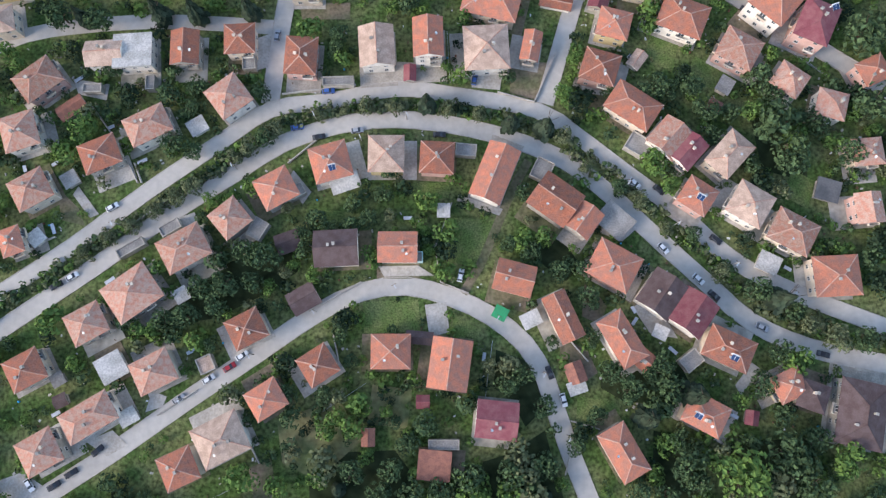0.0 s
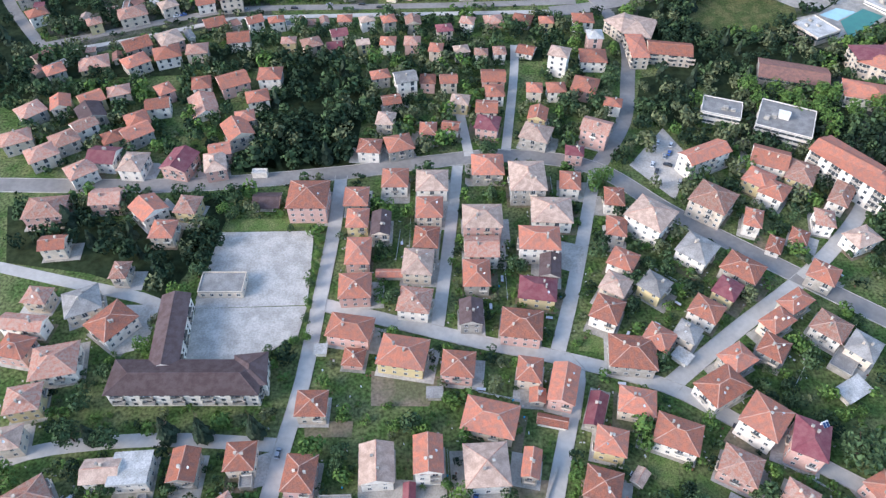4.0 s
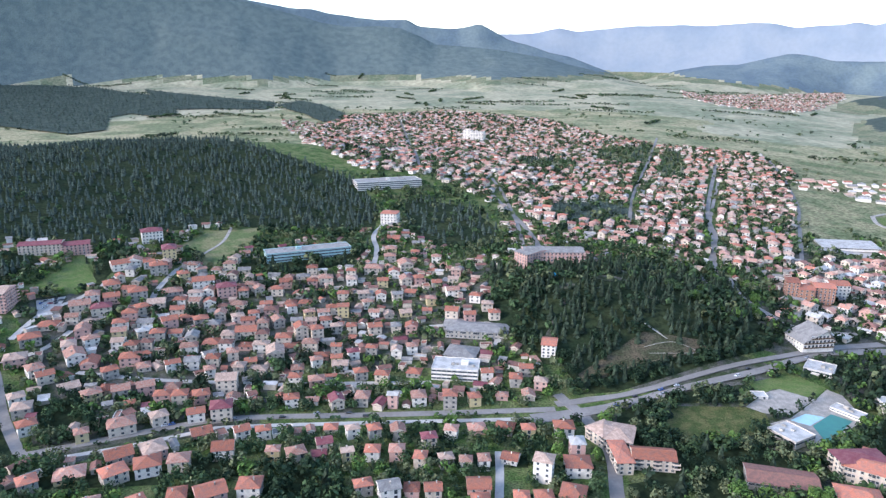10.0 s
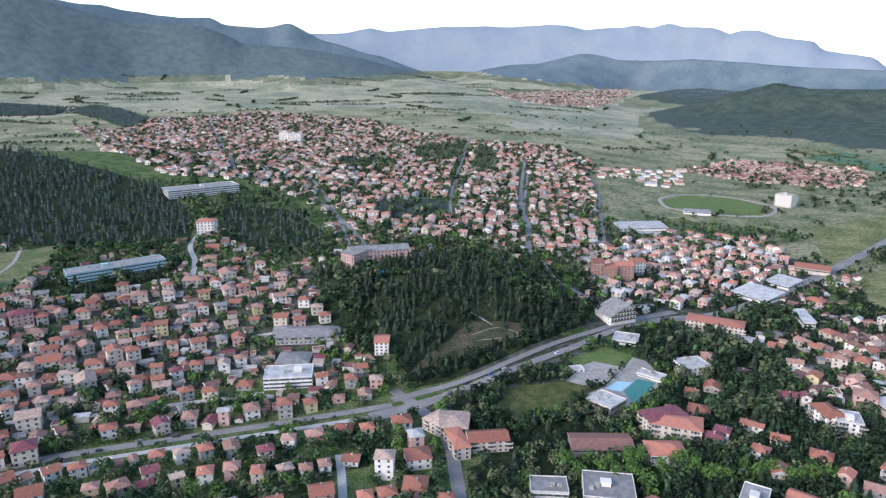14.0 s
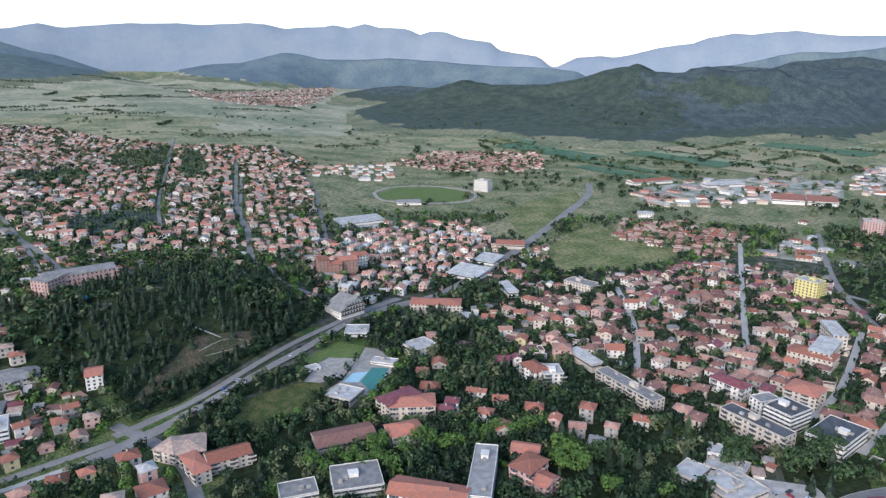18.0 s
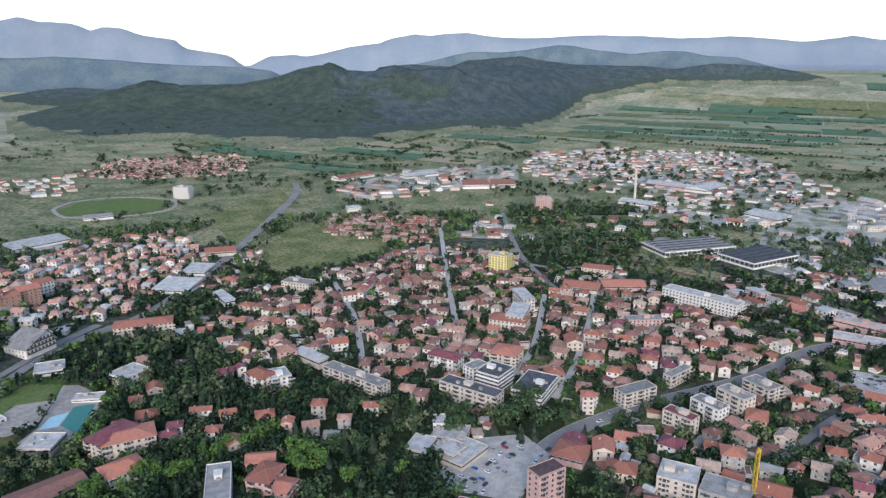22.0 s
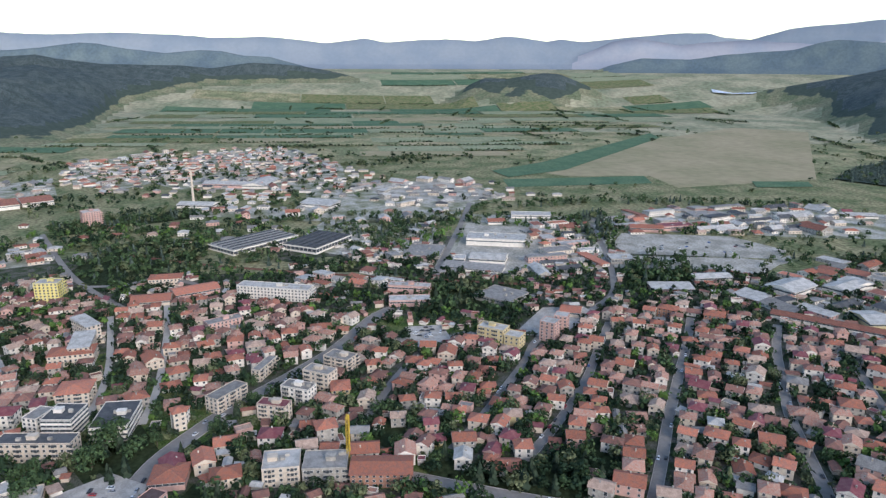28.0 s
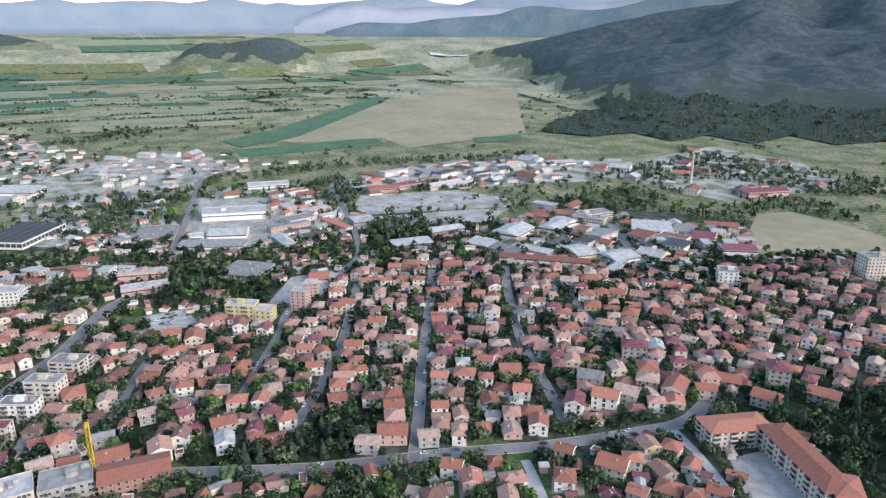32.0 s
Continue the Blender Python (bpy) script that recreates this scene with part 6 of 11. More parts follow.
# woods
wood([(-2089, 3129), (-1770, 3272), (-1497, 3240), (-1096, 2854), (-810, 2657), (-531, 2530), (-541, 2394), (-730, 2387), (-824, 2352), (-771, 2202), (-812, 2145), (-917, 2212), (-931, 2094), (-795, 1762), (-836, 1666), (-1056, 1818), (-1316, 1947)], 18.5, "spire", (15, 24), "dark far conifer woods at the mountain foot", mix=0.0, seed=164)
wood([(-531, 2530), (-480, 2706), (-375, 2569), (-263, 2294), (-248, 2080), (-297, 2024), (-387, 2265), (-467, 2402)], 14.5, "spire", (11.9, 17.2), "dark copse at the edge of the far town", mix=0.0, seed=165)
wood([(-1248, 3190), (-1052, 2991), (-809, 2800), (-566, 2651), (-535, 2550), (-810, 2657), (-1096, 2854)], 15.8, "spire", (10.6, 17.2), "strip of dark wood between far meadows", mix=0.0, seed=166)
wood([(154, 861), (173, 936), (240, 949), (276, 909), (264, 847), (189, 821)], 9.2, "spire", (10.6, 15.8), "dark conifer park among the far houses", mix=0.15, seed=261)
wood([(367, 1456), (494, 1539), (461, 1361), (371, 1245), (323, 1323)], 10.6, "broad", (9.2, 14.5), "leafy park among the far houses", mix=0.3, seed=262)
wood([(488, 1445), (549, 1484), (442, 1172), (389, 1142)], 10.6, "broad", (9.2, 14.5), "leafy park among the far houses", mix=0.3, seed=263)
wood([(168, 1284), (279, 1284), (263, 1204), (156, 1180)], 10.6, "broad", (9.2, 14.5), "leafy park among the far houses", mix=0.3, seed=264)
wood([(-916, 1447), (-781, 1457), (-614, 1573), (-276, 1125), (-156, 1040), (-91, 982), (-59, 863), (-61, 787), (-145, 779), (-238, 787), (-279, 755), (-318, 715), (-335, 686), (-412, 681), (-429, 653), (-483, 638), (-1001, 1368)], 8.8, "pine", (8.5, 13), "dense dark conifer forest on a hill", mix=0.05, seed=169)
wood([(-455, 626), (-383, 659), (-356, 638), (-380, 595), (-421, 573)], 9.2, "pine", (11.9, 18.5), "mixed wood at the foot of the hill", mix=0.4, seed=170)
wood([(-348, 471), (-323, 475), (-293, 441), (-244, 370), (-220, 315), (-247, 315)], 9.2, "broad", (10.6, 15.8), "leafy trees at the edge of town", mix=0.3, seed=171)
wood([(-319, 648), (-315, 708), (-300, 697), (-296, 594)], 9.2, "broad", (10.6, 15.8), "leafy trees beside the hillside clearing", mix=0.3, seed=172)
wood([(77, 616), (149, 634), (230, 649), (275, 622), (263, 550), (216, 477), (157, 446), (106, 442), (98, 479), (102, 532), (79, 546)], 6.0, "pine", (8.5, 13), "dense dark pine wood on a knoll", mix=0.22, seed=173)
wood([(-29, 945), (57, 899), (84, 797), (73, 733), (11, 735), (-25, 805)], 10.6, "pine", (9, 13), "dark pine wood behind the town", mix=0.2, seed=174)
wood([(124, 408), (156, 434), (172, 424), (135, 372), (116, 378)], 7.9, "broad", (9.2, 14.5), "leafy trees along the boulevard", mix=0.1, seed=175)
wood([(137, 370), (195, 370), (226, 364), (203, 334), (156, 323), (124, 338)], 7.9, "broad", (9.2, 14.5), "leafy trees behind the meadow", mix=0.1, seed=176)
wood([(-190, 676), (-166, 702), (-96, 709), (-77, 751), (-57, 735), (-71, 686), (-125, 663), (-173, 651)], 9.2, "broad", (10.6, 15.8), "park trees round the long pale building", mix=0.35, seed=177)
wood([(42, 550), (58, 583), (82, 537), (90, 507), (75, 482), (66, 512)], 7.9, "broad", (7.9, 11.9), "trees behind the school", mix=0.2, seed=178)

wood([(-94, 327), (-75, 352), (-46, 339), (-42, 298), (-44, 259), (-77, 257), (-104, 259), (-110, 277), (-91, 298)], 7.9, "broad", (11.9, 17.2), "large leafy grove in the middle of town", mix=0.08, seed=180)
wood([(111, 334), (144, 343), (139, 314), (123, 289), (103, 305)], 7.9, "broad", (9.2, 14.5), "leafy trees beside the junction", mix=0.15, seed=181)
wood([(150, 337), (181, 331), (206, 315), (190, 280), (186, 300), (143, 314)], 7.9, "broad", (9.2, 13.2), "yellow green trees round the long building", mix=0.1, seed=182)
wood([(-268, 335), (-213, 337), (-215, 319), (-253, 312)], 7.9, "broad", (9.2, 13.2), "leafy trees on the western edge", mix=0.2, seed=183)
wood([(-110, 197), (-115, 232), (-104, 239), (-98, 222), (-102, 191)], 7.9, "broad", (7.9, 13.2), "tree belt beside the schoolyard", mix=0.1, seed=184)

wood([(298, 405), (347, 368), (338, 331), (280, 319), (264, 360)], 8.6, "broad", (10.6, 17.2), "dark park trees between villas", mix=0.3, seed=186)
wood([(298, 260), (355, 240), (363, 190), (335, 185), (290, 190), (264, 186), (242, 210)], 8.6, "broad", (10.6, 17.2), "park trees beside the market", mix=0.25, seed=187)
wood([(178, 327), (213, 314), (222, 300), (202, 280), (193, 288), (169, 313)], 9.2, "broad", (9.2, 13.2), "avenue of leafy trees", mix=0.1, seed=188)
wood([(376, 152), (411, 141), (401, 127), (359, 140)], 7.9, "broad", (10.6, 15.8), "leafy trees beside the theatre", mix=0.25, seed=189)
wood([(414, 520), (463, 525), (454, 480), (417, 449), (388, 488)], 7.9, "broad", (9.2, 14.5), "leafy trees by the river", mix=0.2, seed=190)
wood([(785, 288), (899, 277), (896, 173), (783, 147), (715, 215), (706, 251)], 9.2, "broad", (9.2, 14.5), "tree belt beside the railway", mix=0.2, seed=191)
wood([(408, 345), (420, 308), (401, 273), (370, 280), (371, 318)], 7.9, "broad", (10.6, 15.8), "leafy trees on the crossroads", mix=0.2, seed=192)

wood([(387, 149), (420, 145), (424, 127), (381, 103), (356, 124)], 7.9, "broad", (10.6, 15.8), "tall trees beside the white office building", mix=0.3, seed=194)
wood([(334, 88), (352, 82), (338, 66), (308, 65), (304, 83)], 7.9, "broad", (10.6, 15.8), "dark trees beside the apartments", mix=0.5, seed=195)
wood([(653, -67), (702, -123), (669, -178), (602, -170), (581, -141), (605, -66)], 7.9, "broad", (10.6, 17.2), "dense dark park beside the station", mix=0.25, seed=196)
wood([(751, 7), (742, -54), (693, -95), (663, -34), (673, 4)], 9.2, "broad", (9.2, 14.5), "tree belt along the railway", mix=0.2, seed=197)

wood([(866, 251), (876, 166), (783, 50), (742, 54), (758, 174), (796, 234)], 10.6, "broad", (9.2, 14.5), "tree belt beside the works", mix=0.2, seed=199)
wood([(1005, 59), (1028, -74), (1023, -190), (985, -183), (966, -69), (958, 21)], 13.2, "broad", (9.2, 14.5), "tree belt along the river", mix=0.1, seed=200)
wood([(1074, -210), (1101, -463), (1045, -652), (1005, -795), (974, -771), (1049, -442), (1026, -209)], 13.2, "broad", (9.2, 14.5), "tree belt along the river", mix=0.1, seed=201)
wood([(807, -515), (824, -572), (808, -626), (796, -731), (830, -814), (789, -954), (635, -777), (715, -708), (693, -582), (627, -469), (653, -458)], 17.2, "broad", (7.9, 13.2), "scattered trees among the works", mix=0.1, seed=202)
wood([(832, -319), (734, -312), (734, -355), (697, -395), (656, -374), (685, -290)], 9.2, "broad", (9.2, 13.2), "trees between workshops", mix=0.4, seed=203)

wood([(239, -341), (232, -375), (199, -454), (161, -426), (124, -350), (143, -329), (203, -360), (230, -327)], 9.2, "broad", (11.9, 18.5), "dark park trees beside the school", mix=0.25, seed=205)
wood([(838, -796), (808, -948), (929, -1086), (681, -1072), (553, -1118), (492, -1005), (569, -906), (669, -916), (755, -766)], 11.9, "broad", (9.2, 14.5), "trees on the valley edge", mix=0.2, seed=206)


# thickets round the terrace gardens
wood([(-42, -29), (-15, -28), (-8, -37), (-11, -45), (-41, -45)], 5.5, "fine", (6.6, 11.9), "dense dark thicket of garden trees", mix=0.02, seed=210)
wood([(4, -34), (21, -29), (32, -22), (38, -45), (3, -45)], 5.5, "fine", (7.9, 13.2), "dense dark thicket below the lane", mix=0.02, seed=211)
wood([(50, -3), (75, -1), (79, -9), (74, -15), (57, -13), (50, -9)], 5.5, "fine", (7.9, 13.2), "dense dark thicket between houses", mix=0.03, seed=212)
wood([(66, -22), (81, -26), (83, -45), (69, -45), (65, -37)], 5.5, "fine", (7.9, 13.2), "dense dark thicket between houses", mix=0.03, seed=213)
wood([(90, -26), (116, -24), (116, -45), (88, -45)], 5.5, "fine", (7.9, 13.2), "dense leafy thicket below the houses", mix=0.02, seed=214)
wood([(-75, 30), (-49, 36), (-46, 29), (-55, 22), (-73, 13), (-87, 11), (-86, 18)], 5.5, "fine", (6.6, 10.6), "dense leafy garden thicket", mix=0.02, seed=215)
wood([(103, 84), (121, 78), (121, 58), (106, 62)], 5.5, "fine", (7.9, 13.2), "dense leafy garden thicket", mix=0.02, seed=216)
wood([(17, 3), (28, -1), (32, -15), (26, -21), (21, -12), (16, -9)], 5.5, "fine", (6.6, 10.6), "dense leafy garden thicket", mix=0.02, seed=217)
wood([(-102, 12), (-88, 20), (-81, 13), (-87, 7), (-103, 7)], 5.5, "fine", (6.6, 10.6), "dense leafy garden thicket", mix=0.02, seed=218)
wood([(26, 37), (38, 40), (45, 30), (40, 25), (33, 30)], 5.8, "fine", (6.6, 10.6), "dense leafy garden thicket", mix=0.02, seed=219)

wood([(-218, 347), (-145, 352), (-141, 338), (-210, 334)], 6.6, "broad", (7.9, 11.9), "row of round leafy trees", mix=0.03, seed=221)
wood([(-147, 363), (-115, 368), (-104, 345), (-140, 346)], 6.6, "broad", (7.9, 11.9), "row of round leafy trees", mix=0.03, seed=222)
wood([(0, 368), (59, 364), (58, 351), (0, 354)], 6.6, "broad", (7.9, 11.9), "row of round leafy trees", mix=0.03, seed=223)
wood([(-259, 425), (-236, 442), (-214, 411), (-234, 385)], 7.3, "broad", (7.9, 11.9), "leafy trees below the slope road", mix=0.1, seed=224)

wood([(1218, -973), (1361, -1138), (1385, -1204), (1464, -1311), (1440, -1356), (1575, -1452), (1476, -1468), (1401, -1416), (1424, -1525), (1299, -1497), (1298, -1601), (1139, -1580), (1109, -1686), (998, -1675), (921, -1762), (809, -1769), (657, -1492), (762, -1502), (784, -1371), (906, -1406), (876, -1237), (999, -1253), (974, -1121), (1104, -1140), (1104, -1026)], 9.5, "spire", (12, 18), "dark forest covering the mountain foot", mix=0.1, seed=226)


wood([(335, -45), (348, -81), (348, -124), (366, -157), (348, -157), (323, -124), (321, -87), (322, -57)], 6.6, "broad", (10.6, 15.8), "row of dark street trees", mix=0.35, seed=229)
wood([(389, -12), (424, -36), (409, -48), (368, -28)], 7.9, "broad", (9.2, 13.2), "dark trees behind apartments", mix=0.3, seed=230)
wood([(883, -4), (1006, -90), (977, -153), (855, -90), (822, -30)], 7.9, "broad", (9.2, 13.2), "tree belt in the industrial zone", mix=0.2, seed=231)
wood([(1023, 400), (1096, 249), (1102, 149), (1068, 145), (1027, 235), (952, 360)], 7.9, "broad", (9.2, 13.2), "tree belt in the industrial zone", mix=0.2, seed=232)
quarter([(1364, 543), (1694, 521), (1907, 247), (1731, 38), (1332, -119), (1158, -46), (1204, 272)], -98, 39.6, 31.7, "kkwikbtr", 233)
quarter([(1168, -46), (1320, -296), (1210, -313), (1143, -396), (1076, -279), (1076, -95)], -98, 42.2, 34.3, "kkwikbt", 234)
quarter([(1028, 430), (1055, 240), (993, 74), (853, 79), (836, 227), (817, 337)], -86, 47.5, 39.6, "kkwitb", 235)
quarter([(962, -388), (1031, -648), (925, -770), (850, -764), (799, -669), (842, -374)], -98, 47.5, 39.6, "kkwirt", 236)

wood([(-201, 232), (-170, 227), (-145, 218), (-111, 227), (-107, 206), (-115, 177), (-124, 182), (-150, 191), (-187, 197)], 6.6, "broad", (9.2, 14.5), "leafy trees between houses and school", mix=0.15, seed=238)
wood([(-110, 228), (-102, 223), (-104, 203), (-114, 174), (-116, 177), (-112, 203)], 6.1, "broad", (7.9, 13.2), "leafy trees beside the schoolyard", mix=0.05, seed=239)
wood([(-110, 292), (-46, 293), (-42, 259), (-59, 256), (-96, 255)], 6.1, "broad", (9.2, 14.5), "leafy trees above the high street", mix=0.1, seed=240)
# the open side of the knoll, and the trees along the road below it
patch("clearing", "needle_floor", CLEARINGS[0], "brown needle-strewn clearing below the pines", 0.25, False)
wood([(103, 434), (156, 460), (208, 481), (262, 506), (259, 490), (180, 455), (132, 436)], 4.6, "broad", (7, 11), "dark tree belt along the upper side of the road", mix=0.05, seed=311)
wood([(140, 421), (186, 436), (229, 445), (227, 423), (169, 421), (148, 392), (159, 374), (188, 373), (216, 387), (201, 365), (126, 362)], 5.2, "broad", (8, 13), "dense dark trees round the overgrown meadow", mix=0.05, seed=312)
wood([(287, 670), (310, 633), (289, 545), (240, 520), (206, 532), (211, 590)], 7.5, "fine", (9, 14), "fresh green broadleaf trees behind the knoll", mix=0.1, seed=313)
# groves between the works
wood([(734, -331), (716, -406), (648, -369), (632, -334), (649, -293)], 7.0, "broad", (11, 17), "tall dark trees between workshops", mix=0.25, seed=331)
wood([(712, -578), (696, -643), (621, -639), (580, -585), (636, -576), (638, -525)], 7.5, "broad", (9, 14), "dark leafy trees beside an old factory", mix=0.15, seed=332)
wood([(952, -348), (981, -396), (887, -380), (800, -340), (836, -319)], 6.5, "broad", (12, 19), "tall dark poplars and firs by the works road", mix=0.5, seed=333)
# dark park trees round the pool and the villas
wood([(302, 433), (334, 470), (379, 476), (374, 441), (422, 453), (406, 410), (364, 362), (350, 333), (323, 318), (320, 333), (293, 348), (306, 377), (297, 397)], 6.2, "broad", (11, 17), "dark dense park trees between villas", mix=0.25, seed=301)
wood([(412, 489), (447, 568), (470, 520), (500, 474), (432, 464)], 6.6, "broad", (10, 15), "dark leafy trees round the market halls", mix=0.15, seed=302)
wood([(262, 345), (300, 330), (296, 300), (250, 306)], 6.6, "broad", (10, 15), "dark leafy trees behind the avenue", mix=0.15, seed=303)
wood([(346, -46), (358, -58), (336, -95), (323, -111), (335, -129), (349, -153), (338, -157), (311, -137), (304, -111), (326, -48)], 6.0, "broad", (10, 16), "dark park trees beside the cross street", mix=0.35, seed=321)
tree(-53.6, 207.8, 5.3, "light", 1.09)
tree(-53.7, 199.5, 5.3, "light", 0.98)
tree(-53.6, 192.6, 5.3, "light", 1.06)
tree(-54, 183.5, 5.3, "broad", 0.94)
tree(-54.1, 173.2, 5.3, "light", 1.01)
tree(-57.6, 154.7, 5.3, "light", 1.07)
tree(-52.4, 157.3, 5.3, "light", 0.98)
tree(-54.4, 165.5, 5.3, "broad", 0.91)
tree(-95, 223.7, 7.5, "broad", 1.11)
tree(-99.8, 227.2, 6.6, "light", 1.11)
tree(71.1, 243.1, 10.3, "light", 1.11)
tree(77, 248.8, 9.5, "light", 1.11)
tree(76, 232.2, 7.7, "broad", 1.11)
tree(23.1, 266.5, 10.7, "broad", 1.11)
tree(27.7, 250.8, 7.8, "broad", 1.11)
house(-90.4, 182.8, -0, 18, 10.6, 1, "f", "k", "c")

patch("works_ground", "dust", [(1318.9, 47.7), (1220.7, -222.3), (1043.6, -198.5), (1009.7, 8.1), (992.4, 45)], "pale dusty ground between workshops", 0.12, keep=False)
patch("works_ground", "dust", [(1015.1, -196.4), (985.1, -285.5), (958.6, -426.1), (869, -381.2), (736.6, -296.7), (691.5, -201.4), (745, -109.3)], "pale dusty ground between workshops", 0.12, keep=False)
patch("works_ground", "dust", [(631, -432.7), (657.9, -535.8), (602.2, -605.7), (529.8, -607.9), (449.3, -511), (566.4, -417.8)], "pale dusty ground between workshops", 0.12, keep=False)
patch("works_ground", "dust", [(984.9, -538.6), (895, -902.4), (765.6, -763.8), (809.2, -593.1), (850.6, -483.4)], "pale dusty ground between workshops", 0.12, keep=False)
patch("works_ground", "dust", [(576.3, -599.1), (503.7, -700.3), (431.1, -651.6), (450.3, -544)], "pale dusty ground between workshops", 0.12, keep=False)

# school with a long wing
block(-92.5, 134.8, -0, 53.7, 13.7, 8.8, "h", "d", "w", "school_building")
block(-103.6, 155.9, 96, 33, 10, 8.8, "g", "d", "w", "school_building")
block(-69.7, 137.9, 97, 12.9, 11, 8.8, "h", "d", "w", "school_building")

# houses on the curved terrace
house(-133.3, 91.1, 38, 12.5, 9.6, 2, "h", "o")
house(-112.1, 100.2, 94, 7.7, 11.1, 2, "g", "t", "w")
house(-102.6, 101.1, 94, 10.8, 11.5, 2, "s", "w", "w")
house(-85.5, 102.2, 91, 10.7, 8.2, 2, "g", "r")
house(-67.5, 105.3, 3, 9, 9.2, 2, "p", "r")
house(-46.9, 99.4, 87, 11.9, 9.4, 2, "h", "r")
house(-21.9, 102.7, 94, 13.1, 10.4, 2, "g", "t")
house(-4.8, 104.3, 92, 12.5, 8.7, 3, "g", "r")
house(14.5, 102.2, 3, 13.7, 14.3, 2, "p", "t")
house(29.4, 102.7, 79, 9.4, 4.9, 2, "g", "r")
house(57.2, 110.6, -15, 9.6, 9, 2, "h", "r")
house(52, 95.4, -17, 10.7, 9.9, 2, "h", "r")
house(80.4, 113.3, -22, 14.4, 11.1, 2, "h", "r")
house(98.5, 101.8, -30, 11.7, 10.2, 2, "h", "o")
house(114.3, 90.9, -36, 9, 8.4, 2, "h", "o")
house(127.4, 82.4, -16, 8.6, 8.3, 2, "h", "o")
house(123.2, 109.7, 65, 13.3, 10.4, 3, "h", "m", "p")
house(62.4, 82, -34, 15.3, 9.8, 2, "h", "r")
house(73.8, 70.9, -42, 10, 10.3, 2, "g", "o")
house(79.3, 66.8, -42, 7.5, 9.9, 2, "g", "m")
house(92.9, 65.6, 47, 13.3, 8.4, 2, "h", "t")
house(81.7, 51.7, -34, 9.1, 8.7, 2, "h", "r")
house(98.5, 49, -32, 11.1, 10.6, 2, "h", "t")
house(111.5, 40, -29, 12.7, 10, 2, "h", "o")
house(124.1, 25.9, 3, 13.3, 11.6, 2, "h", "r")
house(137.7, 66.3, 5, 8.7, 7.8, 2, "h", "o")
house(136.4, 47.8, 5, 7.5, 8.7, 2, "g", "o")
house(-96.1, 75.4, 27, 12.8, 9, 2, "h", "o")
house(-110.9, 65.7, 23, 11, 9.2, 2, "p", "r")
house(-70.2, 85.3, 37, 10.6, 10.6, 2, "p", "o")
house(-123.6, 82.8, 36, 8.3, 4.2, 0, "g", "i", "g", name="shed")
house(-137.7, 73.3, 19, 10.2, 11, 2, "h", "o")
house(-132.3, 53.9, 30, 10.7, 9.6, 2, "h", "o")
house(-67.8, 44.5, 40, 9.1, 9.2, 2, "p", "o")
house(-53.5, 54.3, 29, 10.6, 9.8, 2, "p", "r")
house(-36.2, 63, 16, 11.1, 11, 2, "p", "r")
house(-31.9, 57, 19, 8.4, 4.2, 0, "s", "w", "w", name="shed")
house(-18.3, 65.7, -0, 10.4, 11, 2, "p", "t")
house(-1.8, 64.4, -3, 9.8, 9.4, 2, "p", "r")
house(16.8, 59.4, 68, 17.8, 9.4, 2, "g", "r", "w")
house(36.2, 50.6, -36, 13.2, 11.5, 2, "g", "r")
house(44.9, 44, -36, 8.1, 8.8, 2, "g", "r")
house(54, 29.2, -29, 13.5, 11.2, 2, "h", "r")
house(-82, 34.8, 29, 13.5, 10.3, 2, "h", "o")
house(-97.4, 20.6, 36, 14.5, 12, 2, "p", "o")
house(-110.9, 11, 29, 10.3, 9.2, 2, "p", "o")
house(-128.7, -3.2, 29, 10, 9.1, 2, "p", "r")
house(-61, 9.4, 28, 9.8, 8.7, 2, "p", "r")
house(-89.1, -3.7, 27, 11.2, 9.4, 2, "p", "o")
house(-103.5, -2.4, 31, 7, 7.1, 1, "s", "w", "w")
house(-108.1, -17.4, 31, 14.9, 8.6, 2, "h", "o")
house(-122.1, -27.7, 30, 10.4, 9.9, 2, "p", "o")
house(-79.7, -32.5, 25, 9.4, 9.2, 2, "p", "r")
house(-67.5, -24, 27, 13.7, 11.7, 2, "h", "t")
house(-54.1, -12.1, 32, 9.5, 8.4, 2, "p", "r")
house(-38.5, -1.8, 33, 9, 8.8, 2, "p", "r")
house(-16.1, 2.4, -0, 11, 9.5, 2, "p", "r")
house(2.2, -1.5, 82, 14.5, 11.2, 2, "g", "r")
house(16.5, -18.3, -6, 11.5, 10.2, 2, "g", "m")
house(-2.6, -32.1, -5, 8.8, 7.8, 1, "s", "i", "g")
house(-33.8, 34.8, 3, 12.7, 10.4, 2, "g", "d")
house(-14.3, 35.1, -0, 11.2, 8.6, 2, "g", "r")
house(-49.9, 37.4, 20, 6.7, 5.5, 0, "g", "d", "g", name="shed")
house(-44.4, 19.1, 30, 8.1, 6.5, 0, "g", "d", "g", name="shed")
house(22.6, 25.3, -15, 11.1, 8.8, 2, "g", "r")
house(37.6, 13.1, -66, 14.4, 6.6, 2, "g", "r")
house(55.7, 6.2, -60, 15.4, 7.7, 2, "h", "r")
house(62.4, 0.4, -41, 5.4, 5, 1, "g", "r")
house(68.8, 20.1, -36, 10.8, 11.5, 2, "g", "d")
house(78.1, 14.4, -36, 10.7, 11.1, 2, "g", "m")
house(88.7, 3.2, -25, 13.7, 9.1, 2, "h", "r")
house(106.5, -7.9, 24, 8.4, 7.4, 2, "h", "r")
house(113.5, -11.2, -20, 7.8, 7.5, 2, "h", "d")
house(80.3, -16.6, -28, 11.5, 8.8, 2, "h", "r")
house(54.8, -27.9, -61, 15, 8.1, 2, "h", "r")
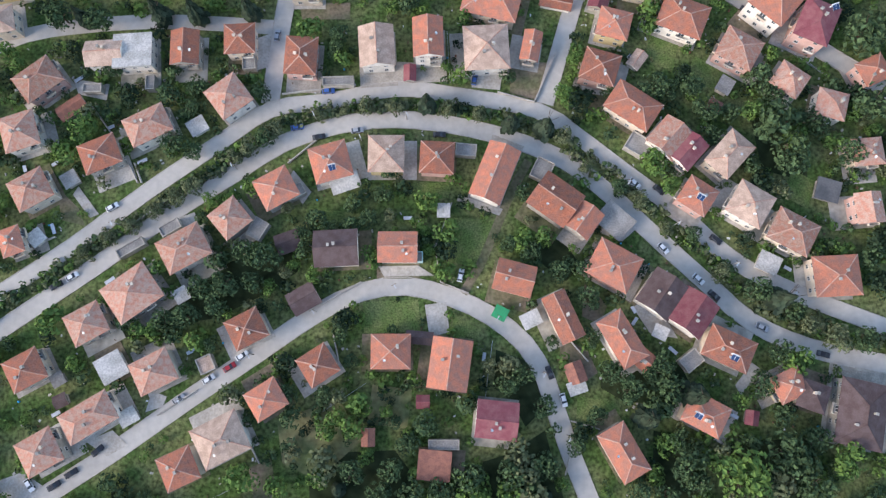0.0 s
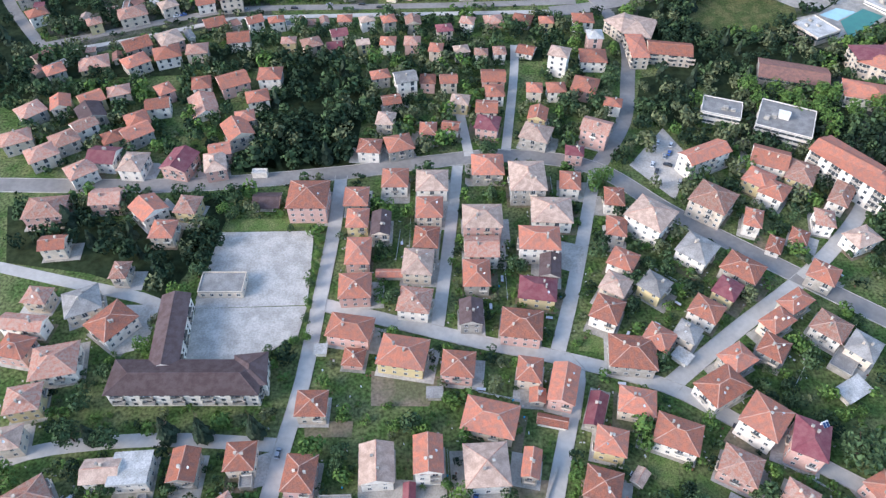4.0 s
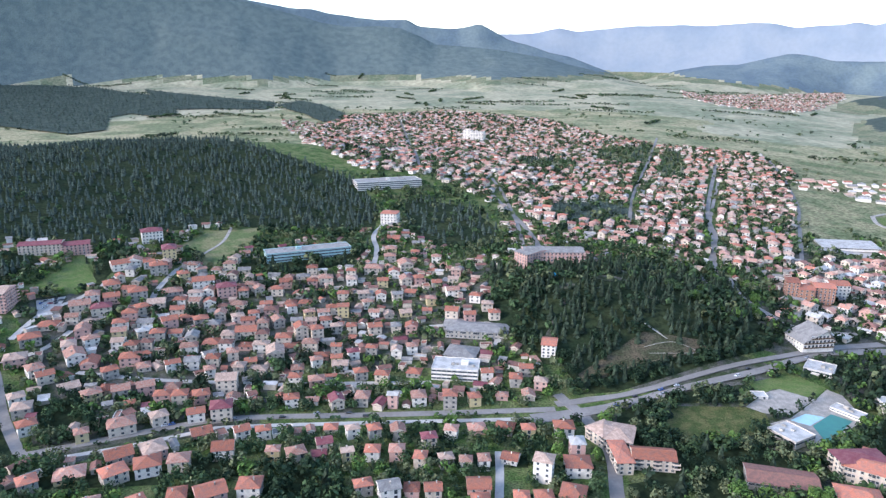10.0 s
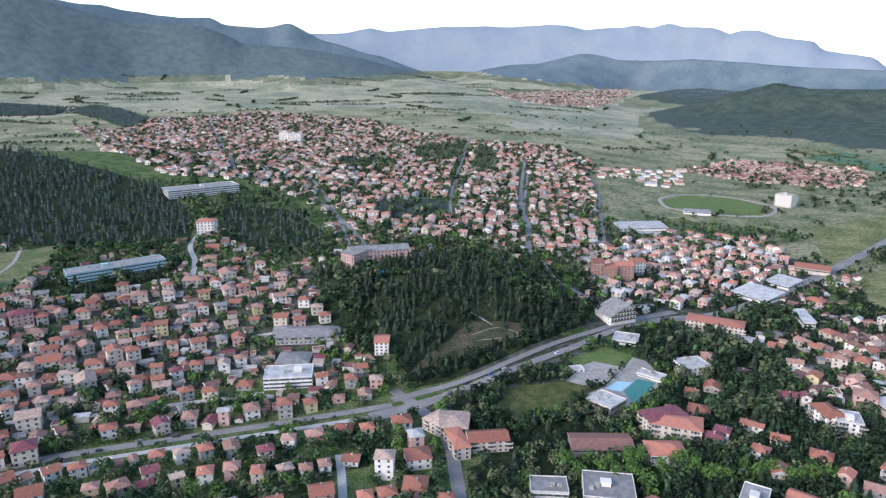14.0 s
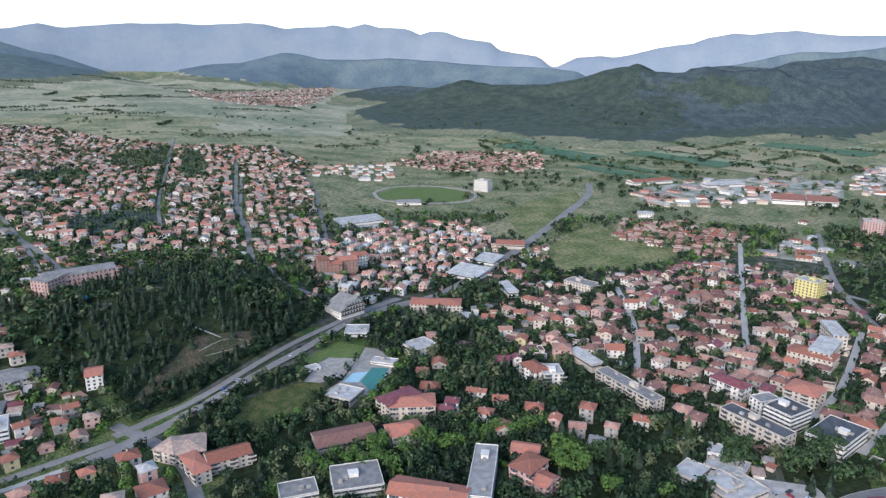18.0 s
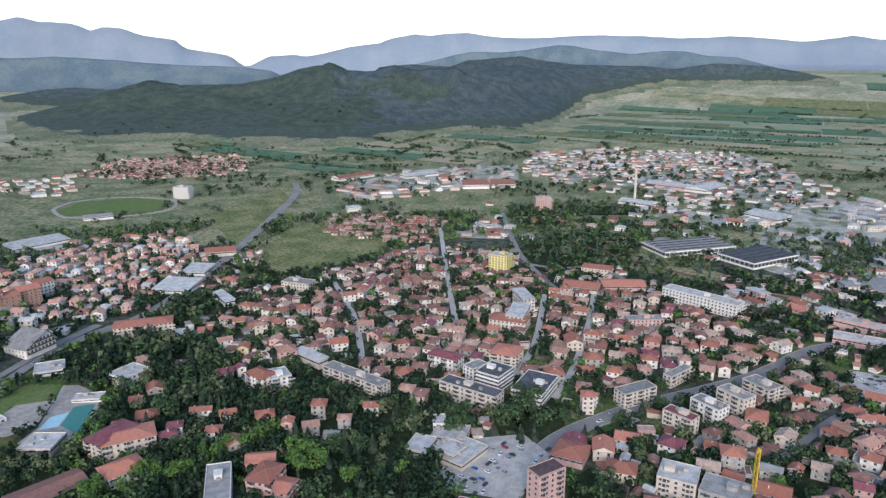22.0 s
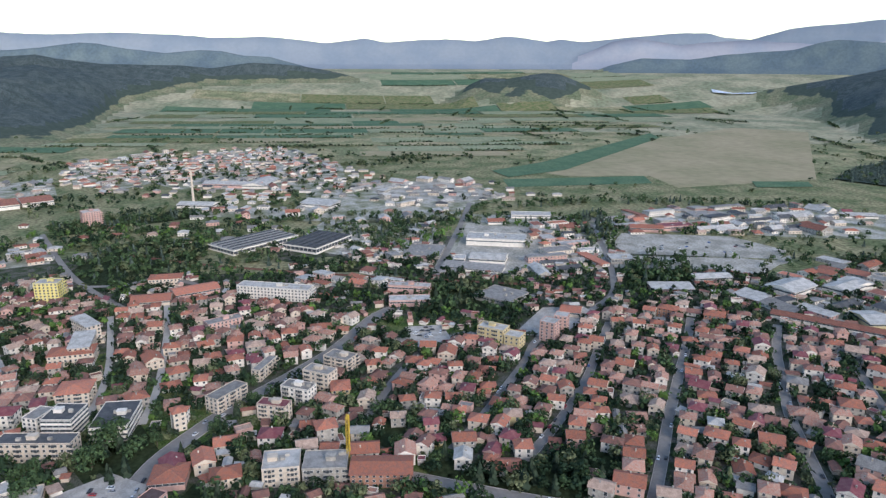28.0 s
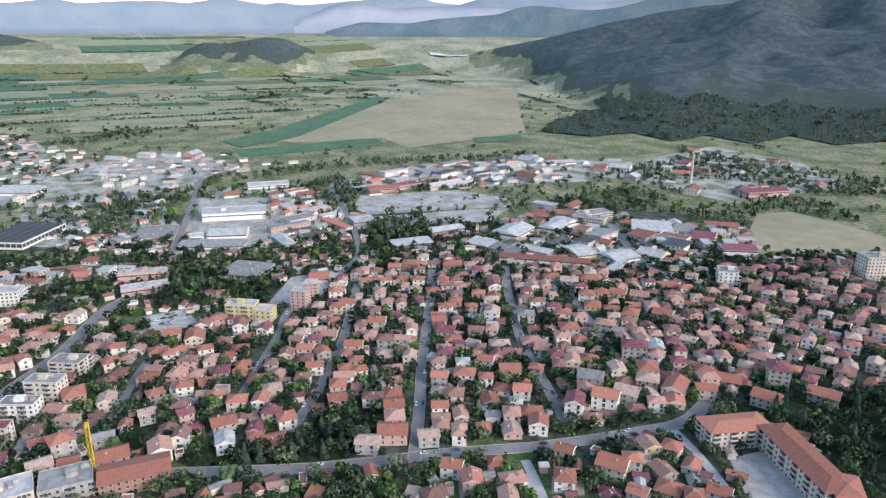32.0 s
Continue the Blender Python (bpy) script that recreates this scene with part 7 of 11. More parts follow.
house(127.9, -16.6, 77, 18.9, 13.3, 2, "h", "d", "g")
house(-136.9, 37, 21, 5.8, 7.8, 2, "h", "r")
house(142.3, 94.2, 25, 8.6, 7.5, 2, "h", "r")
house(-35, 92, 2, 10.3, 2.9, 0, "f", "k", "g", name="shed")
house(-74.4, -1.5, 25, 4.8, 5, 0, "f", "t", "g", name="shed")
house(-97.8, 91.6, 2, 2.9, 4.9, 0, "f", "k", "g", name="shed")
house(-117, 89.6, -0, 6.1, 2.9, 0, "f", "k", "g", name="shed")
house(18.3, 14.5, -28, 3.2, 2.9, 0, "s", "v", "w", name="shed")
house(104.7, 30.5, -26, 5.9, 4.9, 0, "s", "w", "w", name="shed")
house(125.8, 54.5, -16, 6.5, 5.9, 0, "s", "b", "g", name="shed")
house(28, 12.5, 25, 5, 3.6, 0, "s", "w", "w", name="shed")
house(55.7, 44.4, -42, 9.8, 7.3, 0, "s", "k", "g", name="shed")
house(68.9, 8.4, -25, 3.4, 2.9, 0, "s", "w", "w", name="shed")
house(78.1, -0.4, 38, 6.5, 4.8, 0, "f", "k", "g", name="shed")
house(41.6, -4.2, 19, 4.6, 5.4, 0, "g", "i", "g", name="shed")
house(42, -8.7, 19, 4.6, 2.9, 0, "s", "w", "w", name="shed")
house(-97.7, -17.6, 30, 4.6, 3.6, 0, "s", "w", "g", name="shed")
house(-83.3, 20.3, 31, 3.4, 3.3, 0, "s", "w", "w", name="shed")
house(-131.3, 38.9, -47, 3.6, 3.8, 0, "s", "w", "w", name="shed")
house(-122, 58.3, 32, 4, 3.7, 0, "s", "k", "g", name="shed")
house(-81.3, 76.4, 32, 4.8, 4.1, 0, "s", "w", "w", name="shed")
house(65.5, 99.7, -37, 3.4, 5.4, 0, "g", "t", "w", name="shed")
house(0.3, 47.8, -0, 2.9, 3.4, 0, "s", "w", "w", name="shed")
house(-7.4, 6.7, 85, 2.9, 7.4, 0, "g", "d", "g", name="shed")
house(-6.2, -13.1, -0, 2.9, 2.9, 0, "g", "m", "g", name="shed")
house(0.3, -26, -0, 9.4, 2.9, 0, "f", "k", "g", name="shed")
house(-23.1, -23.8, -0, 2.9, 4.2, 0, "g", "i", "g", name="shed")
house(94.6, 90.6, -32, 3.7, 4.6, 0, "s", "k", "g", name="shed")
house(90.6, 83.6, -32, 3.3, 2.9, 0, "g", "i", "g", name="shed")
house(64.4, 70, -32, 7, 6.3, 0, "f", "k", "g", name="shed")
house(32.6, 61.4, -26, 5.9, 7, 0, "f", "k", "g", name="shed")
house(7.7, 68.1, 85, 4, 6.7, 0, "f", "k", "g", name="shed")
house(-48.4, 53.9, -61, 4.2, 6.6, 0, "f", "k", "g", name="shed")
house(-59.9, 41.7, -30, 4.9, 6.5, 0, "f", "k", "g", name="shed")
house(-88.2, 42.2, 31, 6.7, 3.4, 0, "f", "k", "g", name="shed")
house(-100.5, 35.6, 31, 9.1, 2.9, 0, "f", "k", "g", name="shed")
house(96, -18, -10, 3, 3.3, 0, "g", "m", "g", name="shed")
house(-120.5, -6.2, 31, 2.9, 2.9, 0, "s", "k", "g", name="shed")
house(-119.1, -12.7, 25, 2.9, 2.9, 0, "g", "d", "g", name="shed")
house(-7.9, 32.5, -0, 2.9, 3.3, 0, "f", "k", "a", name="shed")
house(-65.2, 99.5, 5, 4.2, 6.6, 0, "f", "k", "g", name="shed")
house(-11, 95, -0, 2.9, 4.5, 0, "g", "m", "g", name="shed")

house(-161.7, 173.8, -6, 9.2, 7.4, 2, "h", "o")
house(-143, 170.9, 25, 12.9, 12.5, 2, "h", "k")
house(-128.3, 161.3, 53, 14.5, 12.7, 2, "h", "r")
house(-162.2, 160.5, -6, 16.6, 6.6, 2, "g", "o")
house(-160.6, 149.4, -11, 11.1, 9, 2, "h", "r")
house(-143.4, 143, 13, 15.6, 13.6, 2, "h", "o")
house(-148.6, 127.2, 12, 11.1, 10.2, 2, "h", "o")
house(-148.5, 111.8, 12, 9.6, 8.1, 2, "h", "t")
house(-46.2, 125.1, -0, 9.9, 9.2, 2, "p", "r")
house(-35.4, 178.6, 3, 12, 12, 2, "h", "r")
house(-21.9, 188.6, -0, 10.7, 3.4, 0, "g", "r", "g", name="shed")
house(-11, 171.3, -8, 12, 11.5, 2, "h", "o")
house(-35.5, 158.1, -10, 16.1, 10.2, 2, "h", "r")
house(-33.4, 146.5, -6, 7.1, 6.7, 1, "h", "r")
house(-14.7, 146.7, -10, 16.9, 12.8, 2, "h", "r")
house(5.8, 141.5, -6, 11.1, 10, 2, "p", "r")
house(16.6, 119.6, -14, 17.7, 12.3, 2, "h", "r")
house(11.2, 165.1, -0, 8.2, 11.2, 2, "g", "d")
house(30.6, 159.7, -8, 14.9, 12.7, 2, "h", "r")
house(31.9, 139, -10, 8.1, 9.5, 2, "p", "r")
house(43.7, 132.9, 75, 15.2, 8.7, 2, "g", "r")
house(34.2, 129.9, -6, 4.8, 4.9, 1, "g", "r")
house(38.7, 120.4, -12, 9.8, 3.2, 0, "g", "r", "w", name="shed")
house(38.4, 177, -8, 14.1, 10.8, 2, "h", "m")
house(44.7, 189.7, -7, 7.7, 12.7, 2, "g", "d")
house(14, 185.3, -0, 10, 13.5, 2, "h", "r")
house(16.6, 200, -0, 13.6, 11.2, 2, "g", "o")
house(-10.2, 191.4, -4, 11.5, 13.2, 2, "h", "t")
house(-6.9, 205.5, -4, 9.5, 11.5, 2, "h", "r")
house(-35.5, 197.6, -0, 9.4, 14.3, 2, "p", "r")
house(-37.4, 217.1, -0, 8.7, 10.7, 2, "h", "r")
house(-26.9, 213.7, -0, 7.3, 13.2, 2, "g", "d")
house(-39.1, 230.9, -0, 10, 11.4, 2, "h", "r")
house(-5.8, 223.9, -0, 10.8, 12.4, 2, "h", "r")
house(-4.8, 241.7, -0, 13.7, 13.3, 2, "h", "t")
house(-22, 243.5, -0, 11.2, 11.9, 2, "h", "r")
house(21.5, 252.9, -0, 14.1, 13.9, 2, "h", "r")
house(39.2, 241.2, -0, 15.6, 19.1, 3, "h", "t")
house(59.4, 241.6, -7, 8.6, 11.2, 2, "h", "r")
house(17.4, 214.9, -0, 16.2, 13.2, 3, "h", "t")
house(48.7, 222, -3, 17, 15, 2, "h", "t")
house(41.1, 201.8, -3, 16.2, 12.5, 3, "h", "r")
house(78.1, 230.7, -7, 7.9, 10.8, 2, "p", "r")
house(75.9, 211.9, -11, 7.9, 10.7, 2, "h", "r")
house(91.3, 216.5, -40, 16.8, 15.6, 3, "h", "t")
house(75.5, 192.7, -30, 10, 9.8, 2, "h", "r")
house(70.2, 179.3, -32, 9.8, 10, 2, "h", "t")
house(85.9, 179.3, -41, 9.8, 9.5, 2, "h", "k")
house(64.7, 166.5, -26, 10.4, 11.5, 2, "h", "r")
house(108.1, 198.9, -40, 13.1, 13.3, 2, "h", "k")
house(124.2, 188.1, -40, 14.3, 11.5, 2, "h", "r")
house(114.8, 176.9, -39, 8.4, 9.8, 2, "h", "m")
house(103.6, 166.5, -38, 10.8, 9.8, 2, "h", "r")
house(93.7, 155.6, -37, 7.9, 7.9, 2, "h", "k")
house(82.1, 153, -36, 9.6, 9.6, 2, "h", "r")
house(70.9, 146.5, -7, 16.4, 13.6, 2, "h", "r")
house(68.8, 125.8, -12, 11.9, 9.6, 2, "h", "r")
house(54.5, 124.3, 71, 12.9, 5.3, 1, "g", "m")
house(100.5, 132.1, 30, 16, 10.8, 2, "h", "r")
house(109.3, 143.9, 31, 10.8, 8.7, 2, "h", "r")
house(124.2, 148.5, -38, 8.6, 9.9, 2, "h", "r")
house(129.6, 160.9, 33, 11.7, 7, 2, "h", "r")
house(139.9, 170.5, 33, 12.3, 7, 2, "h", "r")
house(149.4, 158.1, -43, 11.5, 10.8, 2, "h", "o")
house(158.3, 148.9, -43, 9.6, 10.6, 2, "h", "k")
house(110.7, 117.9, -41, 12.7, 13.6, 3, "h", "r", "w")
house(156.6, 185.1, -37, 10.2, 10.2, 2, "h", "r")
house(143.7, 203.9, -30, 5.3, 9.2, 1, "h", "r")
house(155.9, 208.8, -30, 6.5, 8.1, 1, "h", "r")
house(137.3, 216.9, -22, 6.6, 10.7, 2, "h", "r")
house(121.2, 226.6, -38, 16, 15.7, 3, "h", "o")
house(147.7, 243.3, -40, 11.1, 11.6, 2, "h", "r")
house(152.5, 235.2, -39, 10.6, 11.4, 2, "h", "r")
house(169.2, 247, -32, 11.7, 14.9, 2, "h", "o")
house(182.3, 232.3, 54, 16.1, 7.8, 2, "h", "o")
house(168.7, 216.7, -15, 7.3, 9.8, 2, "h", "o")
house(180.6, 205.3, 23, 12.7, 8.8, 2, "h", "t")
house(151.4, 145.2, -42, 8.2, 11.6, 0, "f", "k", "g", name="shed")
house(149.6, 132.8, 29, 11.1, 6.1, 0, "s", "w", "w", name="shed")
house(-177.8, 224.1, 6, 16.5, 12.7, 2, "h", "o")
house(-152.7, 231.1, 4, 12.7, 9.9, 2, "g", "o")
house(-131.6, 224, 45, 11.9, 12.3, 2, "g", "r", "w")
house(-114.3, 225.7, -7, 9.2, 10.3, 2, "h", "o")
house(-121.3, 210.5, -0, 9.6, 9.9, 2, "h", "r")
house(-163.3, 260.2, 84, 11.5, 12.7, 2, "g", "m", "w")
house(-147.6, 255.2, -4, 10.7, 12.8, 2, "h", "t")
house(-125.8, 256.2, 76, 14.3, 12.3, 2, "g", "m", "p")
house(-108.6, 255, 15, 9.4, 13.2, 2, "h", "t")
house(-166.2, 202.5, 7, 9.9, 7.7, 2, "g", "r")
house(-132.7, 187, -0, 6.1, 8.1, 2, "h", "o")
house(-80.7, 232.6, -0, 11.2, 9.4, 0, "g", "d", "g", name="shed")
house(-60.3, 228.8, -0, 16.8, 16.9, 3, "h", "r", "p")
house(-87.5, 252.4, -0, 7, 3.2, 0, "f", "w", "w", name="shed")
house(-46.5, 150.7, -0, 3.7, 3.3, 0, "s", "w", "w", name="shed")
house(90.7, 147.4, -45, 5.7, 4.4, 0, "s", "w", "w", name="shed")
house(-2.9, 131.7, -0, 4.8, 3.4, 0, "s", "k", "g", name="shed")

block(174.4, 286.4, -25, 26.7, 23.8, 8.4, "f", "k", "w", "civic_building", strips=True)
block(145.5, 298.3, -20, 19.8, 14.5, 6.6, "f", "k", "w", "civic_building", strips=True)
block(192.5, 245.5, -55, 39.9, 16.5, 12.9, "g", "r", "w")
house(125.3, 257.7, 26, 23, 9.4, 3, "g", "r", "w")
house(157.6, 257.9, -25, 16, 14.1, 2, "g", "r")

# houses between the high street and the canal
house(-211.5, 273.9, 27, 13.3, 10.6, 2, "h", "o")
house(-187.4, 273.1, 37, 12, 10.8, 2, "p", "o")
house(-194.4, 262.3, 36, 13.3, 11.2, 2, "h", "o")
house(-171.2, 250, 39, 12, 10.6, 2, "h", "o")
house(-108.4, 264.5, 15, 9.4, 8.7, 2, "g", "r")
house(-153.4, 279, 39, 13.1, 11, 2, "g", "r")
house(-155.6, 288.4, 120, 12.1, 10.4, 2, "h", "r")
house(-163.4, 274.4, 31, 10.2, 8.8, 2, "p", "r")
house(-181.4, 284.5, 44, 10.7, 9, 2, "g", "o")
house(-102.8, 280.1, 119, 14.7, 12.3, 2, "g", "r")
house(-126.2, 304.5, 113, 18.2, 12.9, 1, "g", "o")
house(-101.2, 290.9, 15, 8.8, 8.6, 2, "h", "r")
house(-213.3, 296.6, 46, 12, 11.6, 2, "h", "o")
house(-200, 302.7, 111, 11.2, 9.1, 2, "g", "r")
house(-185.3, 306.9, 36, 11.2, 10.7, 2, "g", "r")
house(-181.2, 294.2, 124, 13.9, 12, 2, "g", "d")
house(-172.8, 313.4, 21, 10.6, 8.7, 2, "h", "o")
house(-148.8, 301.8, 13, 11.2, 9, 2, "g", "r")
house(-148.8, 315, 126, 9.6, 7.7, 2, "h", "r")
house(-130.3, 320.6, 103, 10.8, 9.2, 2, "p", "r")
house(-113.9, 323.4, 27, 15, 12.9, 2, "g", "r")
house(-94.6, 329.2, 3, 12, 11, 2, "h", "r")
house(-97.8, 308.2, 17, 10.8, 9.8, 2, "h", "r")
house(-35.6, 266.9, -5, 10.3, 9.6, 2, "p", "r")
house(-21.3, 269.1, 16, 12.1, 11.5, 2, "h", "r")
house(-28.8, 288.8, 84, 9.5, 8.3, 2, "h", "t")
house(-26.8, 304.8, 13, 8.7, 7.5, 2, "g", "r")
house(-34.1, 328.3, 16, 9.2, 7.4, 2, "h", "r")
house(-19.9, 321, 15, 10.8, 9.5, 3, "g", "k")
house(-7.9, 323.8, 89, 7.9, 7.5, 2, "h", "r")
house(3.4, 323.8, 3, 8.6, 7.8, 2, "g", "r")
house(-7.1, 280.4, 89, 9.2, 7.5, 2, "h", "r")
house(4.2, 282.7, -10, 7.7, 6.5, 2, "g", "r")
house(9.4, 304.9, -9, 8.7, 8.1, 2, "h", "t")
house(27.9, 326.7, -1, 12.1, 10.8, 2, "g", "r")
house(27.9, 312.8, 93, 10, 8.8, 2, "h", "r")
house(23.1, 298.7, -4, 10.3, 9.8, 2, "g", "r")
house(23, 285.1, -12, 11, 10.7, 2, "h", "m")
house(49.4, 315.6, 86, 7.9, 7.5, 2, "p", "r")
house(61.1, 315.6, 1, 9.1, 8.4, 2, "p", "r")
house(77.1, 318.4, 71, 13.3, 12.5, 2, "p", "r")
house(89.4, 302.4, -13, 8.3, 6.7, 2, "p", "r")
house(49.1, 292.4, 77, 10.2, 8.6, 2, "g", "r")
house(46.9, 277.2, -21, 13.5, 12.4, 2, "p", "t")
house(76.7, 278, -24, 13.1, 10.7, 3, "g", "o")
house(64.2, 262.8, -9, 7.9, 6.3, 2, "h", "m")
block(111.8, 354.9, 0, 9.2, 23.8, 8.2, "h", "r", "c", "civic_building")
block(130, 352.6, -9, 23.8, 13.2, 7.9, "g", "r", "c", "civic_building")

# houses on the slope beyond the canal
house(-303.7, 531.6, 16, 15.4, 12.9, 1, "h", "r")
house(-304.7, 505.7, 33, 14.8, 12.9, 2, "h", "r")
house(-299.5, 476.1, 23, 14.3, 12.9, 2, "h", "t")
house(-279.6, 464, 131, 12.1, 10.4, 2, "p", "o")
house(-268.1, 455.7, 36, 11.1, 9.5, 2, "g", "r")
house(-272.1, 499.1, 117, 12.7, 9.9, 2, "h", "t")
house(-261.4, 485.5, 124, 16.4, 12.9, 2, "g", "o")
house(-248.2, 481.1, 104, 14.5, 11.5, 1, "g", "r")
house(-247.4, 446.3, 37, 12.3, 11.5, 1, "g", "t")
house(-227.6, 465.4, 37, 10.8, 8.8, 2, "h", "r")
house(-220.6, 485.8, 14, 14.3, 11.6, 2, "p", "r")
house(-208.4, 478.2, 115, 11, 9.1, 1, "p", "o")
house(-187.2, 478.1, 28, 10, 7.9, 2, "g", "r")
house(-174, 482.5, 9, 10, 9.6, 2, "g", "k")
house(-157.7, 470.3, 115, 8.3, 7.1, 2, "h", "o")
house(-148.4, 497.8, 108, 10.2, 7.9, 2, "p", "o")
house(-132.8, 489.5, 13, 8.4, 8.1, 1, "g", "r")
house(-209, 440, 22, 11, 10.6, 2, "g", "o")
house(-194.4, 445.6, 25, 11, 10.4, 2, "g", "o")
house(-178.3, 433.6, 10, 10.7, 8.8, 2, "h", "r")
house(-167, 434.1, 9, 9.9, 9.4, 2, "h", "r")
house(-152.9, 434.5, 21, 10.4, 10, 2, "p", "r")
house(-139.8, 451, 8, 13.5, 12.9, 3, "g", "t")
house(-132.7, 411.8, 13, 13.1, 12.4, 3, "p", "m")
house(-148.6, 409.5, 19, 10.6, 9, 2, "g", "r")
house(-226.1, 433.5, 37, 11.7, 9.8, 2, "p", "o")
house(-198, 426.5, 20, 6.6, 5.9, 1, "g", "r")
house(-170.9, 405.4, 34, 10, 9.6, 2, "h", "t")
house(-190.3, 395.6, 26, 16, 12.9, 2, "h", "o")
house(-210, 384.8, 119, 8.1, 7.5, 2, "h", "o")
house(-247.9, 393.9, 37, 10.6, 9.9, 2, "h", "r")
house(-261.4, 414, 112, 11.7, 11.2, 2, "h", "t")
house(-271.8, 426.2, 126, 9.9, 9.6, 2, "h", "t")
house(-176.9, 359.8, 32, 14.3, 12.1, 2, "g", "r")
house(-159.7, 366.3, 124, 14.1, 12.8, 2, "h", "t")
house(-156.9, 350.5, 22, 13.7, 12.8, 2, "p", "r")
house(-139, 389.4, 25, 11.5, 10.6, 1, "g", "r")
house(-119.1, 366.7, 10, 11.9, 11.5, 2, "g", "r")
house(-172.5, 342.3, 39, 13.1, 11.1, 2, "p", "r")
house(-197.9, 345.2, 22, 15.4, 12.9, 1, "h", "o")
house(-214.8, 333.7, 126, 9.8, 9.4, 2, "h", "r")
house(-140.6, 354.2, 10, 11.2, 10.2, 2, "h", "o")
house(-113.5, 386.5, 27, 8.7, 8.1, 2, "g", "r")
house(-100.3, 386.6, 17, 8.6, 7, 2, "h", "r")
house(-89.4, 363.1, 3, 7.5, 6.3, 2, "p", "o")
house(-75.8, 360.8, 23, 10.3, 9.4, 2, "h", "o")
house(-60.9, 371.6, 16, 8.7, 8.1, 2, "g", "m")
house(-59.9, 393.6, 4, 7.9, 7.4, 1, "p", "r")
house(-45.7, 387, 20, 7.8, 6.3, 2, "h", "t")
house(-32.5, 387.2, 107, 7.8, 7.5, 2, "h", "r")
house(-17.7, 385.2, 98, 9, 8.2, 2, "g", "o")
house(1.3, 376.6, 10, 8.7, 7.5, 2, "p", "m")
house(-63.1, 363.3, 10, 8.1, 6.9, 1, "g", "m")
house(-46.2, 361, 15, 6.7, 5.5, 2, "g", "t")
house(-31.5, 362.3, 88, 8.4, 8.1, 2, "p", "r")
house(-17.4, 362.5, 89, 9, 8.3, 2, "h", "o")
house(-3.6, 355.2, 82, 8.3, 6.9, 2, "h", "r")
house(15.2, 385.3, -12, 7.7, 7.4, 2, "p", "o")
house(31.4, 391.8, 8, 10.3, 9.2, 1, "p", "o")
house(49, 391.8, 73, 11.6, 11.1, 1, "h", "r")
house(62.8, 385.3, -0, 7.8, 7.4, 2, "p", "r")
house(11, 353.5, 12, 7.7, 6.9, 2, "h", "t")
house(22.2, 350.6, -3, 6.6, 6.3, 2, "h", "o")
house(32.7, 351.9, 93, 7.7, 6.2, 2, "h", "o")
house(48.7, 358, -20, 9.1, 8.7, 1, "g", "r")
house(64.9, 340, -19, 10.3, 9.5, 4, "p", "t")
house(85.3, 346.4, -3, 14, 12.9, 2, "h", "r")
house(-90.8, 428.5, 13, 9.4, 8.6, 2, "h", "r")
house(-77.2, 430.8, -2, 8.1, 6.3, 1, "g", "o")
house(-60.5, 426.1, 109, 10.4, 8.8, 2, "g", "m")
house(-43.3, 430.2, 85, 11.2, 9, 2, "p", "o")
house(-22.4, 424.5, -9, 6.6, 5.4, 3, "g", "w")
house(-5.5, 429.9, 98, 11.1, 9.5, 2, "h", "o")
house(15.7, 424.9, 89, 10.3, 9, 3, "p", "r")
house(32.1, 426.8, 99, 8.4, 7.7, 2, "h", "r")
house(51.5, 433, -5, 7.9, 6.6, 1, "p", "o")
house(69.6, 432.8, 87, 9.4, 8.2, 1, "g", "o")
house(-93.9, 459.6, 2, 8.6, 8.1, 2, "h", "r")
house(-78.1, 455.5, 13, 10.6, 9, 2, "h", "o")
house(-47.9, 466.9, 16, 9.2, 8.3, 2, "h", "r")
house(-31.9, 462.3, -7, 9.8, 7.8, 2, "h", "r")
house(-9, 470.2, -12, 10, 9.5, 1, "p", "r")
house(43.2, 459.8, 6, 8.1, 7.8, 2, "g", "r")
house(63, 450.5, 86, 9.6, 8.3, 2, "p", "r")
house(71.7, 462.1, -1, 9.1, 7.5, 2, "g", "r")
house(79.9, 444.2, -13, 8.8, 7.7, 2, "h", "t")
house(-82.9, 486.4, 23, 8.2, 7.3, 2, "h", "o")
house(-68, 489.3, 4, 8.2, 7.4, 2, "g", "r")
house(-56.5, 498.3, 19, 8.3, 7.4, 2, "h", "m")
house(-42.5, 504.4, -7, 8.4, 7.4, 2, "h", "r")
house(-70.2, 507.8, -3, 7.8, 6.7, 2, "g", "r")
house(-23, 498.6, 88, 9, 7.7, 2, "g", "t")
house(-11.4, 503.7, 10, 7.7, 7.3, 2, "p", "o")
house(-102.4, 534.1, 110, 11.4, 10, 3, "g", "r")
house(-89.1, 531.4, 110, 9.6, 9.2, 3, "h", "r")
house(-114.3, 523.4, 6, 12, 10.7, 2, "p", "r")
house(-74.4, 541.9, 11, 9.1, 7.5, 2, "p", "t")
house(-61.8, 541.6, 95, 8.2, 7.8, 2, "h", "r")
house(-42.9, 539.4, 14, 10.6, 9.8, 2, "g", "r")
house(-44.7, 565, -4, 8.6, 7.3, 2, "g", "o")
house(-32.6, 565.8, 99, 8.6, 8.2, 1, "g", "t")
house(-18.1, 566.4, 10, 9.4, 9.1, 1, "g", "t")
house(0.5, 565.1, 0, 7.7, 7.1, 1, "g", "r")
house(-25.1, 538.4, 95, 9.6, 7.9, 2, "p", "k")
house(-12.4, 535.5, 90, 9.6, 9.2, 2, "g", "r")
house(21.6, 546.7, -13, 10.6, 10, 3, "g", "r")
